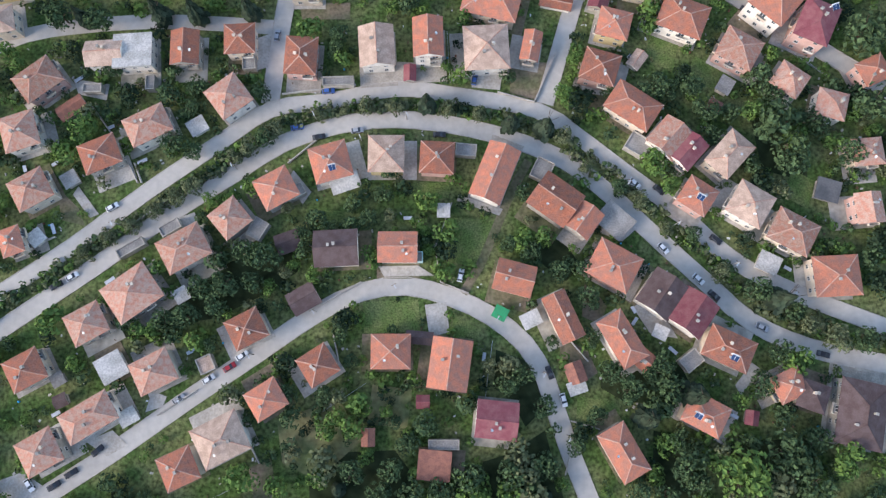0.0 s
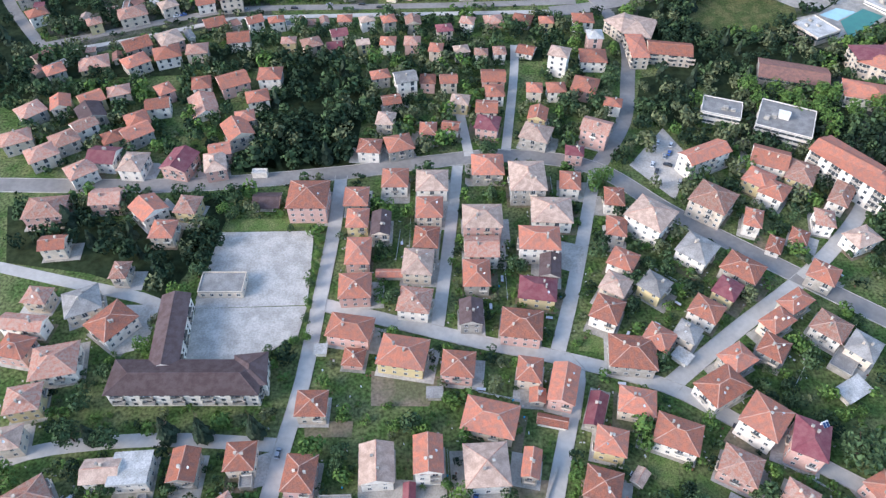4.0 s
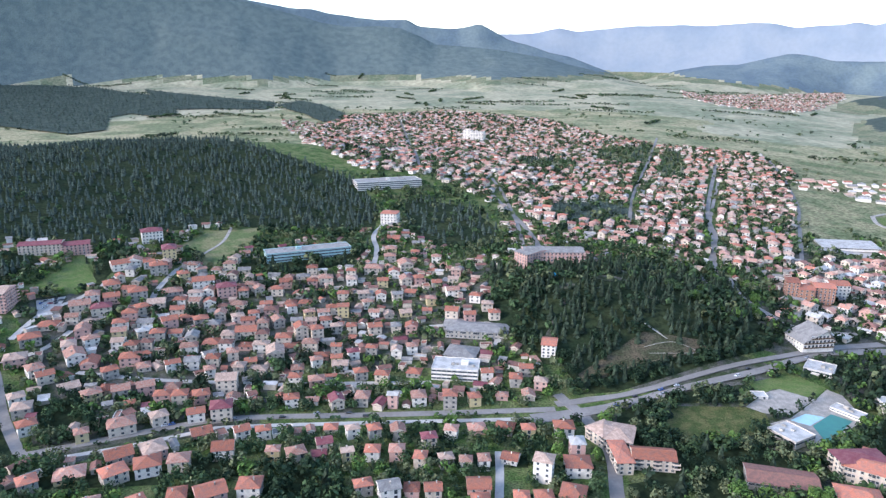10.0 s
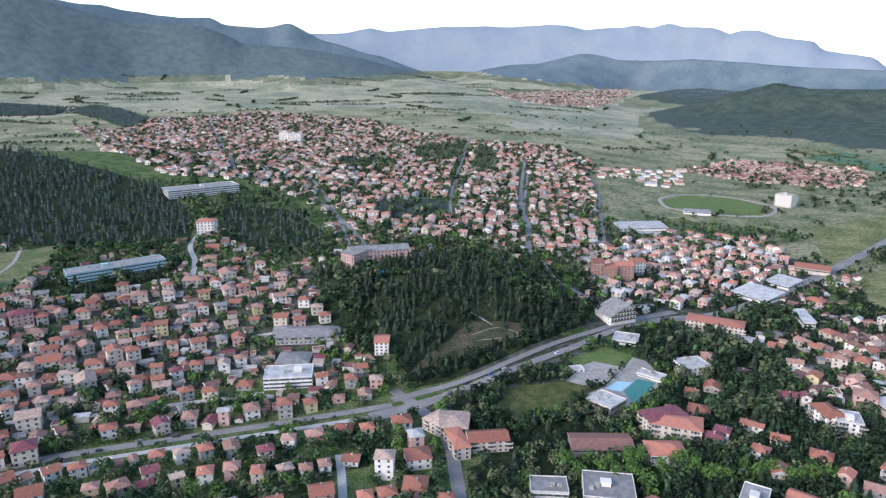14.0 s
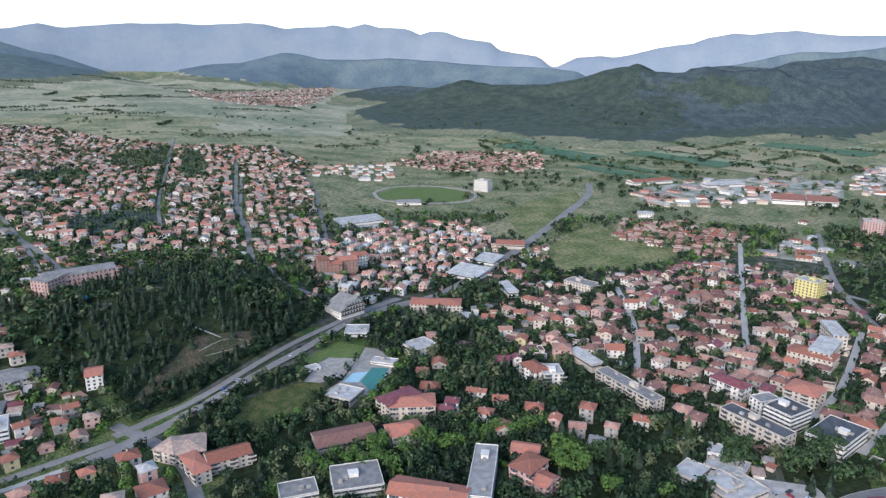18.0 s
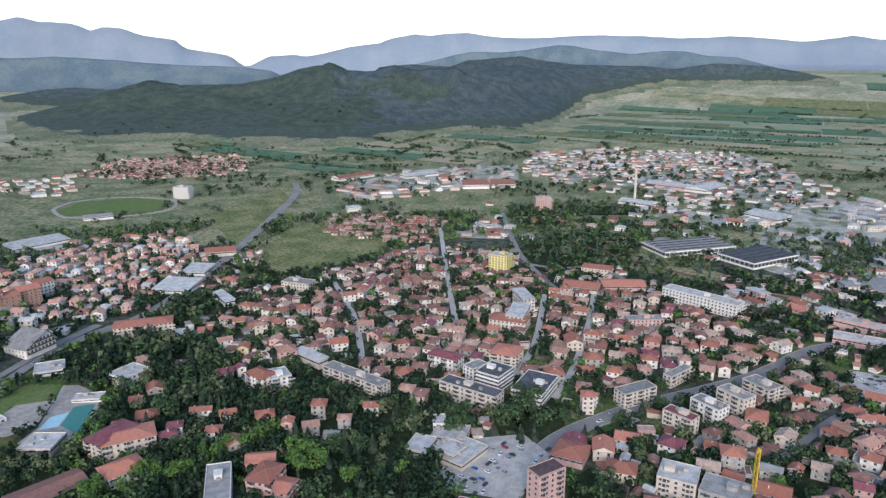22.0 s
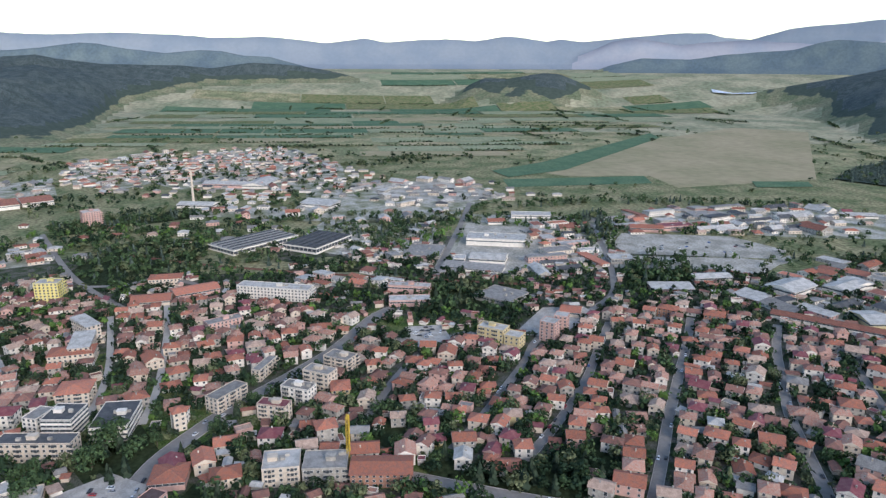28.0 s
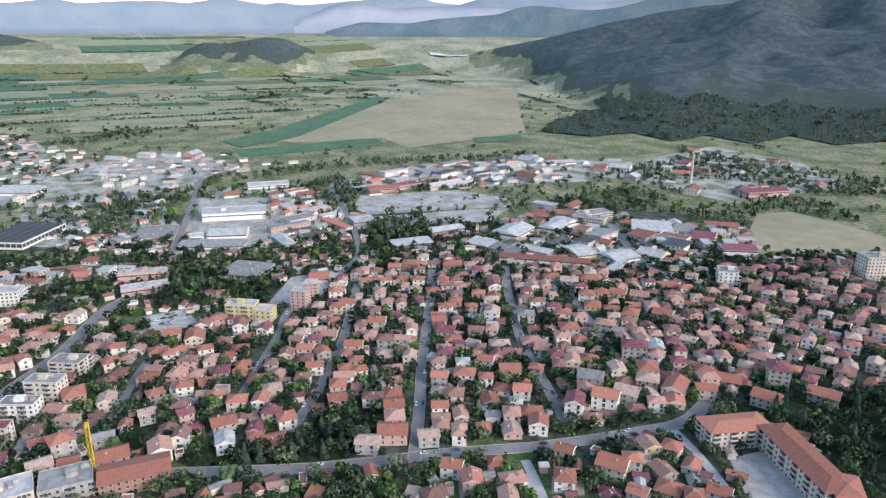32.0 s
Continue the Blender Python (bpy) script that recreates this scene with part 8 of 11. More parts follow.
house(35.5, 541.9, 5, 9, 8.1, 2, "g", "r")
house(51.1, 552.6, -1, 9.1, 7.9, 2, "h", "t")
house(55.6, 537.9, 2, 8.8, 7.9, 2, "h", "r")
house(42.8, 570.5, -18, 9.4, 8.3, 2, "h", "r")
house(-75.9, 604.2, 7, 10, 8.6, 2, "p", "r")
house(-72.1, 571, 5, 9.5, 8.7, 3, "g", "r")
house(-88.8, 568.1, 12, 9.5, 7.7, 2, "g", "o")
house(-101.1, 567.9, 21, 8.7, 6.9, 2, "h", "o")
house(-117.6, 578.3, 18, 8.1, 6.3, 2, "h", "r")
house(-57.8, 603.4, 12, 9.1, 8.4, 2, "g", "t")
house(-52.1, 585.4, 17, 8.8, 7.3, 2, "h", "o")
house(-41.1, 599.3, 95, 9.9, 8.7, 2, "g", "r")
house(-26.5, 596.9, 15, 9, 7.4, 2, "g", "k")
house(-14, 605, -12, 10, 9.1, 1, "g", "r")
house(4, 580, 98, 8.7, 8.2, 2, "h", "o")
house(23.1, 590.3, 10, 10.6, 9.6, 2, "g", "o")
house(34.6, 600.1, -14, 10.7, 9.6, 1, "h", "o")
house(-96.1, 639.1, 10, 12.5, 11.7, 2, "h", "o")
house(-71.4, 636.6, 97, 12.4, 9.9, 2, "p", "t")
house(-73.4, 655.6, -0, 9, 8.4, 2, "h", "r")
house(-41.3, 629.5, 6, 9.5, 8.4, 2, "g", "r")
house(-31.5, 650.5, 90, 10.7, 10.2, 2, "g", "r")
house(-19.9, 630.3, 104, 12.1, 9.9, 2, "g", "o")
house(-6.6, 630, 13, 10.4, 8.7, 2, "h", "r")
house(9.2, 612.5, 6, 8.3, 8.1, 2, "g", "r")
house(5.9, 653.4, -10, 7.9, 7.1, 1, "g", "r")
house(28.5, 638.4, 84, 9.6, 9, 2, "h", "t")
house(24.9, 614.6, -3, 9.2, 7.5, 2, "g", "t")
house(-21.1, 670.6, 103, 16.8, 12.9, 2, "g", "o")
house(-51.7, 662.2, -7, 17.6, 12.9, 2, "h", "o")
house(-37.5, 692.3, 6, 11.5, 9.8, 2, "h", "o")
house(-37.5, 713.9, 2, 11.7, 9.9, 2, "h", "o")
house(-36.3, 754.6, -7, 13.6, 12.5, 1, "g", "r")
house(-11.5, 702.8, -5, 8.6, 7.1, 2, "h", "r")
house(4.6, 723.4, 77, 11, 9, 1, "h", "o")
house(10.2, 684.7, -5, 9.4, 7.5, 2, "h", "o")
house(-292.8, 563.2, 25, 15.8, 12.9, 2, "g", "o")
house(-274.4, 561.5, 23, 15.7, 12.9, 2, "h", "m")
house(-273.9, 581.1, 23, 12.4, 11.6, 2, "g", "r")
house(-290.5, 582.1, 113, 13.5, 10.8, 2, "h", "o")
house(-283.5, 604.2, 119, 15.7, 12.9, 2, "h", "r")
house(-282.3, 620.1, 119, 9.2, 7.3, 2, "g", "r")
house(-254.1, 588.1, 27, 15, 12.9, 3, "h", "r")
house(-248.2, 555.5, 18, 11.7, 11.5, 2, "h", "r")
house(-241.7, 567.1, 35, 11.9, 10.7, 2, "h", "r")
house(-282.9, 655.4, 107, 13.7, 12.9, 2, "g", "o")
house(-292.8, 646, 35, 15.7, 12.9, 2, "g", "r")
house(-268.9, 654.6, 24, 9.6, 8.3, 2, "g", "r")
house(-255.3, 643.4, 23, 15.3, 12.9, 3, "h", "r")
house(-256.6, 676.6, 111, 19, 12.9, 4, "h", "m")
house(-230.1, 636, 118, 11.1, 10, 2, "p", "r")
house(-207.9, 624.4, 19, 19.3, 12.9, 2, "g", "r")
house(-182, 607.3, 22, 16.8, 12.9, 3, "p", "m")
house(-230.5, 604.7, 26, 17.2, 12.9, 1, "p", "o")
house(-233.6, 575.9, 15, 13.9, 12.8, 2, "g", "t")
house(-213, 547, 29, 12.3, 10.4, 2, "g", "r")
house(-212.3, 566, 13, 10.8, 9.8, 2, "g", "r")
house(-249.2, 538.2, 19, 11.5, 10.2, 2, "p", "r")
house(-244.5, 524.2, 17, 10.4, 9.9, 2, "g", "o")
house(-226.9, 525.5, 34, 8.6, 7.5, 2, "h", "w")
house(-214.5, 525.1, 11, 11.1, 9.9, 2, "h", "r")
house(-202.6, 531.8, 7, 10.3, 8.8, 1, "g", "r")
house(-186.1, 521.3, 98, 11.6, 9.1, 2, "g", "k")
house(-188.4, 551, 26, 11.4, 9.6, 2, "p", "r")
house(-203, 558.9, 122, 9.9, 8.6, 1, "p", "r")
house(-174.9, 561.8, 98, 9.8, 8.8, 2, "g", "o")
house(-159.5, 558, 25, 9.6, 8.3, 2, "p", "t")
house(-146.3, 533.4, 8, 16.4, 12.9, 2, "g", "r")
house(-169.6, 517.6, 5, 13.1, 12.5, 1, "h", "r")
house(-272.6, 523.9, 108, 13.2, 10.8, 2, "g", "o")
house(-260.4, 509.8, 39, 11.1, 8.7, 2, "p", "o")
house(-166.8, 607.7, 104, 10.4, 8.7, 2, "h", "r")
house(-153.5, 612.6, 107, 9.5, 8.8, 2, "g", "o")
house(-136.9, 612.9, 2, 10.3, 9.4, 2, "h", "r")
house(-142.3, 589, 7, 10, 7.9, 1, "g", "r")
house(-147.4, 564.3, 14, 8.8, 8.2, 2, "h", "r")
house(-124.9, 553.1, 116, 11.1, 9.1, 2, "g", "o")
house(-116.3, 499.4, 104, 15.3, 12.9, 2, "g", "t")
# landmarks beyond the canal
block(21.6, 469.3, -9, 33.5, 21.1, 8.6, "f", "w", "w", "civic_building", strips=True)
block(27.2, 492.5, -16, 23.5, 21.1, 5.9, "h", "k", "g", "school_building")
block(41.1, 523.1, -10, 49.2, 21.1, 6.6, "h", "k", "g", "school_building")
block(23.6, 535.5, -8, 17.4, 18.5, 5.9, "h", "k", "g", "school_building")
block(92.8, 487.1, -15, 10.4, 15.8, 10.6, "g", "r", "w", "chalet")
alpine_hotel(302.3, 505.8, 7)
block(344.9, 618.4, -18, 10.6, 18.5, 16.5, "g", "r", "n", "hotel_block")
block(354.4, 611.8, -17, 13.3, 18.5, 13.2, "g", "r", "n", "hotel_block")
block(371.4, 612.1, -15, 17.6, 18.5, 16.5, "g", "r", "n", "hotel_block")
block(397.8, 633.3, -9, 17.7, 18.5, 13.2, "g", "r", "w", "hotel_block")
block(102.8, 634.9, -58, 18, 34.3, 14.5, "g", "k", "p", "hotel_block")
block(120.1, 638.1, -1, 56.4, 21.1, 13.2, "g", "k", "p", "hotel_block")
block(-123.9, 705.7, 21, 87.5, 21.1, 9.2, "f", "k", "a", "sanatorium", strips=True)
block(-374.4, 664.2, 14, 37.2, 18.5, 10.6, "g", "m", "c", "sanatorium")
block(-346.2, 673.3, 24, 25.1, 18.5, 10.6, "g", "m", "p", "sanatorium")
block(-289.3, 719.8, 25, 20.6, 15.8, 13.2, "h", "m", "w", "apartment_block")
block(-358.1, 555.3, 6, 25.3, 23.8, 17.2, "g", "t", "p", "apartment_block")
block(-43.7, 821.8, -9, 19.4, 18.5, 13.2, "p", "r", "w", "apartment_block")
block(-55.7, 982.9, 19, 93.5, 31.7, 10.6, "f", "k", "w", "hospital", strips=True)
block(96.1, 1601.2, -29, 19.9, 15.8, 23.8, "f", "k", "w", "tower_block")
block(116.4, 1581.9, -18, 28.8, 15.8, 22.4, "f", "k", "w", "tower_block")
block(117.2, 377.5, -22, 17.3, 21.1, 7.4, "h", "t", "g", "civic_building")
block(108.2, 381.3, -59, 14.5, 15.8, 7.9, "h", "t", "c", "civic_building")

block(194.6, 332.1, -17, 36, 18.5, 5.4, "g", "e", "g", "long_hall")
block(225.6, 312, -18, 21.3, 15.8, 7.5, "h", "r", "w", "civic_building")

block(226.4, 242, 42, 49.9, 12.8, 12.9, "f", "k", "w")
block(189.3, 250, -50, 30.1, 12.9, 12.9, "g", "r", "c")
block(379.9, 473.1, -44, 45.9, 18.5, 11.0, "h", "r", "c", "civic_building")
block(250.3, 231, -79, 13.7, 18.6, 12.9, "h", "r", "p")
block(250.1, 219.1, -79, 9.9, 13.7, 8.8, "g", "r", "p")
block(265.2, 247.5, -55, 15.8, 11, 8.8, "g", "r", "p")
block(600.5, 598.5, -46, 35.1, 23.8, 6.5, "g", "r", "c", "long_hall")
block(536.6, 432.4, -82, 30.8, 15.8, 8.7, "f", "k", "c", "apartment_block")
block(516.1, 505.7, -60, 15.7, 13.2, 6.5, "h", "r", "p", "apartment_block")
block(839.5, 910.5, -70, 27.2, 15.8, 19.5, "f", "k", "w", "tower_block")
block(879, 594.4, -46, 21.4, 18.5, 7.5, "h", "w", "w", "civic_building")


house(346.1, 392.2, 36, 14.1, 12.9, 1, "p", "d")
house(344.8, 350.1, -37, 11.1, 9.8, 2, "g", "m")
house(308.5, 380.3, 51, 11.1, 10.6, 1, "g", "r")
house(278.8, 353.8, -43, 13.7, 12.1, 1, "p", "r")
house(292.9, 325.2, -45, 7.4, 7.1, 2, "p", "r")
house(299.5, 304.3, -45, 9.8, 8.2, 2, "g", "r")
house(308.9, 282, -47, 11.5, 9.2, 2, "h", "r")
house(272.6, 322.2, -47, 9, 8.1, 2, "p", "m")
house(279.2, 296.6, -54, 9.4, 8.6, 2, "h", "r")
house(85.1, 387.3, -2, 11.6, 10.4, 2, "h", "r")
house(88.4, 363.4, 89, 9.2, 8.2, 3, "h", "w")
house(429.1, 413.4, -55, 9.9, 7.9, 2, "g", "r")
house(443.5, 382, 35, 11.5, 10.6, 2, "h", "r")
house(480.6, 383.1, -54, 12, 11.4, 2, "p", "r")
house(530.1, 367.5, -42, 11.6, 9.2, 2, "g", "r")
house(449.2, 332.9, 35, 10.2, 8.8, 2, "g", "r")
house(471.1, 310.7, -50, 13.5, 11.2, 2, "g", "o")
house(429, 309, -48, 14.3, 12.9, 2, "g", "r")

# the centre with offices and apartments
block(443.9, 76.1, -127, 11.1, 27.7, 10.7, "f", "k", "c", "apartment_block")
block(418.7, 43.0, -112, 20.0, 9.6, 11.8, "f", "m", "c", "apartment_block")
block(440.2, 28.5, -119, 21.2, 11.1, 12.6, "f", "k", "w", "apartment_block")
block(462.6, 14.5, -123, 21.4, 12.0, 12.9, "f", "k", "c", "apartment_block")
block(489.3, -0.3, -125, 21.2, 14.1, 11.1, "f", "k", "c", "apartment_block")
block(488.1, 55.1, -114, 6.8, 26.7, 9.0, "f", "k", "c", "apartment_block")
block(393.2, 175.5, -98, 44.2, 12.0, 12.3, "f", "b", "c", "office_block")
block(429.1, 188.3, -110, 10.2, 15.9, 10.7, "f", "k", "w", "apartment_block")
block(436.7, 216.3, -93, 25.0, 12.1, 10.2, "h", "m", "w", "apartment_block")
block(396.4, 312.5, -104, 31.5, 9.0, 7.4, "s", "w", "c", "long_hall")
block(377.3, 258.1, -101, 56.0, 11.0, 10.5, "f", "k", "c", "apartment_block")
block(324.4, 177.1, -84, 14.0, 18.5, 5.0, "f", "w", "c", "market_hall")
block(327.5, 159.6, -99, 15.8, 13.8, 6.0, "f", "w", "c", "market_hall")
block(329.3, 152.8, -101, 19.8, 26.4, 4.4, "f", "w", "c", "market_hall")
block(346.7, 317.7, -101, 19.5, 12.8, 11.5, "h", "r", "w", "apartment_block")
block(352.1, 306.6, -125, 16.6, 14.8, 11.2, "f", "w", "w", "apartment_block")
block(663.1, 59.6, -110, 73.4, 16, 12.4, "f", "w", "w", "apartment_block")
block(311.7, 95.4, -121, 9.9, 18.0, 19.0, "f", "d", "p", "apartment_block")
block(524.6, -126.0, -127, 23.2, 13.5, 13.3, "f", "w", "y", "school_building")
block(512.1, -140.9, -128, 13.5, 13.0, 10.3, "f", "w", "y", "school_building")
block(521.4, -173.4, -130, 13.1, 12.8, 16.7, "f", "w", "p", "tower_block")
block(537.8, -189.1, -119, 11.3, 11.2, 15.1, "f", "w", "p", "tower_block")
block(659.7, -71.6, -108, 42.2, 12.2, 8.5, "f", "w", "p", "railway_station")
ribbed_hall(874.3, 101.1, -137, 51.3, 98.3, 7.8, "k")
ribbed_hall(860.5, 21.8, -125, 50.2, 76.2, 8.6, "b")
block(835.6, -202.3, -108, 73.9, 32.7, 9.4, "f", "w", "w", "factory_hall")
block(759.6, -174.9, -112, 41.3, 28.4, 6.0, "g", "w", "w", "factory_hall")
block(727.9, -150.1, -116, 67.8, 19.6, 3.8, "s", "k", "w", "factory_hall")
block(587.7, 98.2, -61, 30.8, 12.0, 8.3, "f", "k", "p", "apartment_block")
block(514.6, -469.0, -99, 22.6, 34.0, 5.2, "g", "w", "y", "factory_hall")
block(483.6, -494.5, -94, 30.7, 30.0, 4.5, "g", "w", "w", "factory_hall")
block(512.2, -422.9, -134, 89.1, 12.6, 4.7, "g", "i", "w", "long_hall")
block(595.7, -556.4, -150, 38.4, 16.0, 9.5, "f", "k", "c", "office_block")
block(532.8, -592.8, -134, 42.9, 31.3, 7.6, "s", "w", "w", "factory_hall")
block(481.0, -618.2, -146, 23.1, 31.0, 7.3, "g", "m", "y", "factory_hall")
block(436.0, -615.9, -126, 34.2, 22.4, 6.3, "g", "m", "w", "factory_hall")
block(558.1, -296.7, -130, 16.3, 13.0, 8.5, "h", "r", "n", "apartment_block")
block(539.7, -332.0, -123, 17.4, 13.0, 7.3, "h", "r", "n", "apartment_block")
block(421.9, 140.3, -91, 22.3, 34.3, 9.8, "f", "b", "w", "theatre", strips=True)
block(421.2, 169.8, -99, 18.7, 21.1, 14.1, "f", "b", "w", "office_block", strips=True)
block(685.5, 272.2, -94, 22, 15.8, 19.8, "f", "w", "q", "tower_block")
block(543.4, 198.4, -83, 14.8, 29, 12.9, "s", "w", "c", "apartment_block")
block(579.9, 206.7, -47, 11.2, 26.4, 15.2, "s", "w", "c", "apartment_block")
block(415.8, 101.8, -66, 7.7, 9.2, 13.2, "h", "r", "c", "clock_tower")
block(532.8, 202.2, -83, 31.8, 18.5, 9.8, "h", "r", "c", "apartment_block")
block(464.2, 177.7, -86, 21, 21.1, 10.8, "h", "r", "c", "apartment_block")
block(688.9, 139.8, -65, 42.4, 23.8, 5.4, "g", "r", "p", "long_hall")
block(665.4, 175.4, -84, 35, 23.8, 5.4, "g", "r", "c", "long_hall")
block(727.6, 175.6, -86, 31.7, 18.5, 7.5, "h", "r", "c", "school_building")
block(356.1, 94.9, -89, 18.6, 18.5, 5.8, "h", "r", "p", "market_hall")
block(624.4, -67.6, -95, 39.1, 15.8, 6.5, "f", "w", "p", "railway_station")
block(575.7, -210.8, -116, 18, 18.5, 5.4, "g", "r", "c", "market_hall")
block(626.9, -158, -46, 37, 39.6, 5.4, "f", "k", "g", "long_hall")
patch("parking", "concrete", [(294.2, 150.7), (340.8, 168.6), (368.9, 128.7), (353.9, 106.1), (303.3, 107.1)], "grey market square with parked cars", 0.22)

block(350.7, 34.1, -90, 20.1, 18.5, 11.7, "f", "w", "c", "apartment_block")
block(349.1, 10, -95, 24.2, 18.5, 10.2, "f", "k", "g", "apartment_block")
block(341.6, -20.6, -98, 33.5, 18.5, 8.6, "g", "r", "n", "unfinished_apartment_block")
block(448.8, 0.5, -89, 12.7, 15.8, 6.5, "h", "r", "y", "house_block")
block(421.7, 101.9, -99, 8.4, 10.6, 9.8, "p", "r", "w", "church")
crane(353.6, -2.4, 33)
# works and halls beyond the railway
block(761.1, -141.1, -107, 12.8, 15.8, 5.7, "f", "w", "w", "factory_hall")
block(805.2, -106.8, -107, 42.4, 52.8, 3.3, "f", "k", "g", "factory_hall")
block(1128.2, 211.7, -106, 57.7, 29, 5.7, "g", "w", "w", "factory_hall")
block(1305.9, 179.9, -106, 105.7, 31.7, 7.3, "g", "w", "p", "factory_hall")
block(1318.5, 132.3, -16, 83.4, 39.6, 6.5, "g", "w", "w", "factory_hall")
block(1108.3, 22.6, -119, 56.4, 31.7, 5.7, "s", "w", "w", "factory_hall")
block(872.8, -420.7, -107, 43.6, 21.1, 6.5, "g", "r", "p", "factory_hall")
block(875.6, -464.1, -85, 47.1, 21.1, 6.5, "f", "m", "p", "factory_hall")
block(732.2, -324.7, -97, 27.5, 23.8, 6.5, "f", "w", "g", "factory_hall")
block(653.9, -391.8, -92, 41.3, 18.5, 4.9, "g", "w", "g", "factory_hall")
block(627.5, -334.5, -99, 42.6, 18.5, 4.1, "s", "w", "p", "factory_hall")
block(606.5, -453.6, -64, 43, 31.7, 6.5, "g", "w", "w", "factory_hall")
block(608.4, -529.1, -171, 23.5, 26.4, 5.7, "g", "w", "w", "factory_hall")
block(599.7, -508.2, -65, 39.3, 23.8, 5.7, "g", "w", "w", "factory_hall")
block(612.9, -578.8, -98, 41.8, 21.1, 8.2, "f", "k", "c", "office_block", strips=True)
block(906.7, -771, -106, 49.8, 21.1, 4.9, "g", "w", "w", "factory_hall")
block(953.2, -551.2, -91, 48.6, 34.3, 3.3, "f", "k", "g", "factory_hall")
block(925.8, -678, -88, 53.6, 23.8, 4.9, "g", "w", "w", "factory_hall")
block(980.8, -289.1, -103, 58.7, 26.4, 4.9, "f", "w", "w", "factory_hall")
block(947.9, -226.9, -90, 24.7, 21.1, 4.9, "g", "r", "w", "factory_hall")
smokestack(1171.8, 227.2, 50.2)

smokestack(689.3, -841, 44.9)
block(584.9, -866.2, -108, 62.3, 23.8, 9, "g", "m", "p", "factory_hall")
block(211.2, -317.7, -112, 37.4, 17.2, 11.9, "h", "r", "c", "school_building")
block(171.1, -320.9, 156, 59.9, 17.4, 12.9, "h", "r", "c", "school_building")
block(145.2, -314.6, -139, 12.9, 20.7, 12.9, "h", "r", "c", "school_building")
patch("schoolyard", "concrete", [(200.5, -301.2), (196, -321.6), (156.2, -312.8), (147.4, -294.5), (167.8, -276)], "grey paved schoolyard", 0.22)
block(322.2, -659.9, -120, 23.8, 18.5, 22.4, "f", "k", "c", "tower_block")
block(382, -530.2, -135, 16.9, 17.2, 13.2, "f", "k", "w", "apartment_block")
# streets of the lower town

street(11.9, [(68.4, 405.9), (105.7, 414.3), (180.4, 441.3), (245.8, 465), (306.5, 495.8), (355.1, 505.4), (422.3, 513), (548.9, 561.3), (715.7, 640.2), (937.5, 753.6), (1045.7, 837.3)], "dark_asphalt")
street(6.6, [(937.5, 753.6), (783.7, 678.3), (604.3, 577.6)], "dark_asphalt")
street(6.6, [(646.8, 193.9), (762.7, 278.3), (967.6, 383.6)], "dark_asphalt")
street(6.6, [(706.3, 133.2), (747.6, 182.6), (725.3, 217.9), (725.6, 257.7)], "dark_asphalt")
street(6.6, [(426.1, 360.1), (407, 388.7), (402.9, 441.8), (395.3, 480.7)], "dark_asphalt")
street(5.3, [(519.3, 247.2), (659.1, 325.5), (837, 422.9)])
street(5.3, [(421.7, 281.7), (500.5, 342.8), (571.6, 414.6)])

street(11.9, [(296.9, 114.2), (328, 115.2), (373.3, 108.1), (413.3, 87.9), (445, 66), (485.1, 33.5), (529.7, 1.2), (593.5, -31.7), (620.4, -57.4)], "dark_asphalt", kerb=True)
street(5.3, [(415.7, 164.6), (457.8, 164.6), (518, 172.8), (631.2, 203.3)])
street(5.3, [(423.7, 126.2), (480.7, 129), (578.4, 143.9), (658.4, 160.5)])

street(6.6, [(286.2, -152.7), (329.5, -179.7), (379.1, -209), (442.9, -249.3), (493.5, -281.6), (549.5, -315)], "dark_asphalt", kerb=True)
street(6.6, [(272.7, -248.3), (322.3, -269.3), (371.4, -290), (421.9, -318.5), (473.2, -348.7), (521.3, -381.9)], "dark_asphalt", kerb=True)
street(5.9, [(313.8, -332.9), (369.2, -357.5), (424.8, -384), (468.6, -408.7)], "dark_asphalt", kerb=True)
street(5.9, [(346.2, -104), (391.6, -141), (443.8, -177.1), (502.1, -209.9), (549.5, -237.3)], "dark_asphalt", kerb=True)
street(6.6, [(364.8, -64), (399.6, -89.4), (476.5, -138.5), (527.7, -168.4), (589, -239.2), (641.5, -279.2), (770.9, -322.6), (924.7, -359)], "dark_asphalt")
street(5.9, [(407.4, -14.7), (474.5, -43.4), (530, -77.1), (546, -108.6)], "dark_asphalt")
street(7.9, [(391.5, -493.4), (468.1, -506.9), (557.6, -558.8), (616.2, -581.9)], "dark_asphalt")
street(7.9, [(724.2, -108.4), (941.8, -175), (1095.7, -218.6)], "dark_asphalt")
street(6.6, [(846, 246.3), (778.9, 123.8), (713.3, -47.3), (660.3, -216.7)], "rail_rust", "railway", "rusty railway track bed")

street(8.6, [(340.8, -36.4), (306.5, -104.7), (281.4, -173.8), (261.4, -221), (244.3, -278), (238.7, -311.8), (251.1, -349.7)], "dark_asphalt", kerb=True)
street(5.3, [(236.4, -297.3), (214.2, -290.4), (186.5, -278.8), (172, -268.9)])
street(5.3, [(255.4, -204.6), (226.4, -193.2), (219, -189)])
# planted strip between the two terrace roads

hedge_strip([(-152.5, 7.4), (-142.4, 15.6), (-125.3, 27.5), (-108, 40.4), (-86.6, 54.6), (-66.7, 69.2), (-51.9, 79.1), (-31.2, 83), (-12.1, 84.7), (8.8, 82.8), (27.9, 77.6), (42.8, 69.7), (57.4, 57.6), (73.5, 43.2), (89.4, 29.2), (103.1, 17.3), (120.5, 8.2), (141.5, 4.2), (157.7, 0.7)], 2.5, 921)
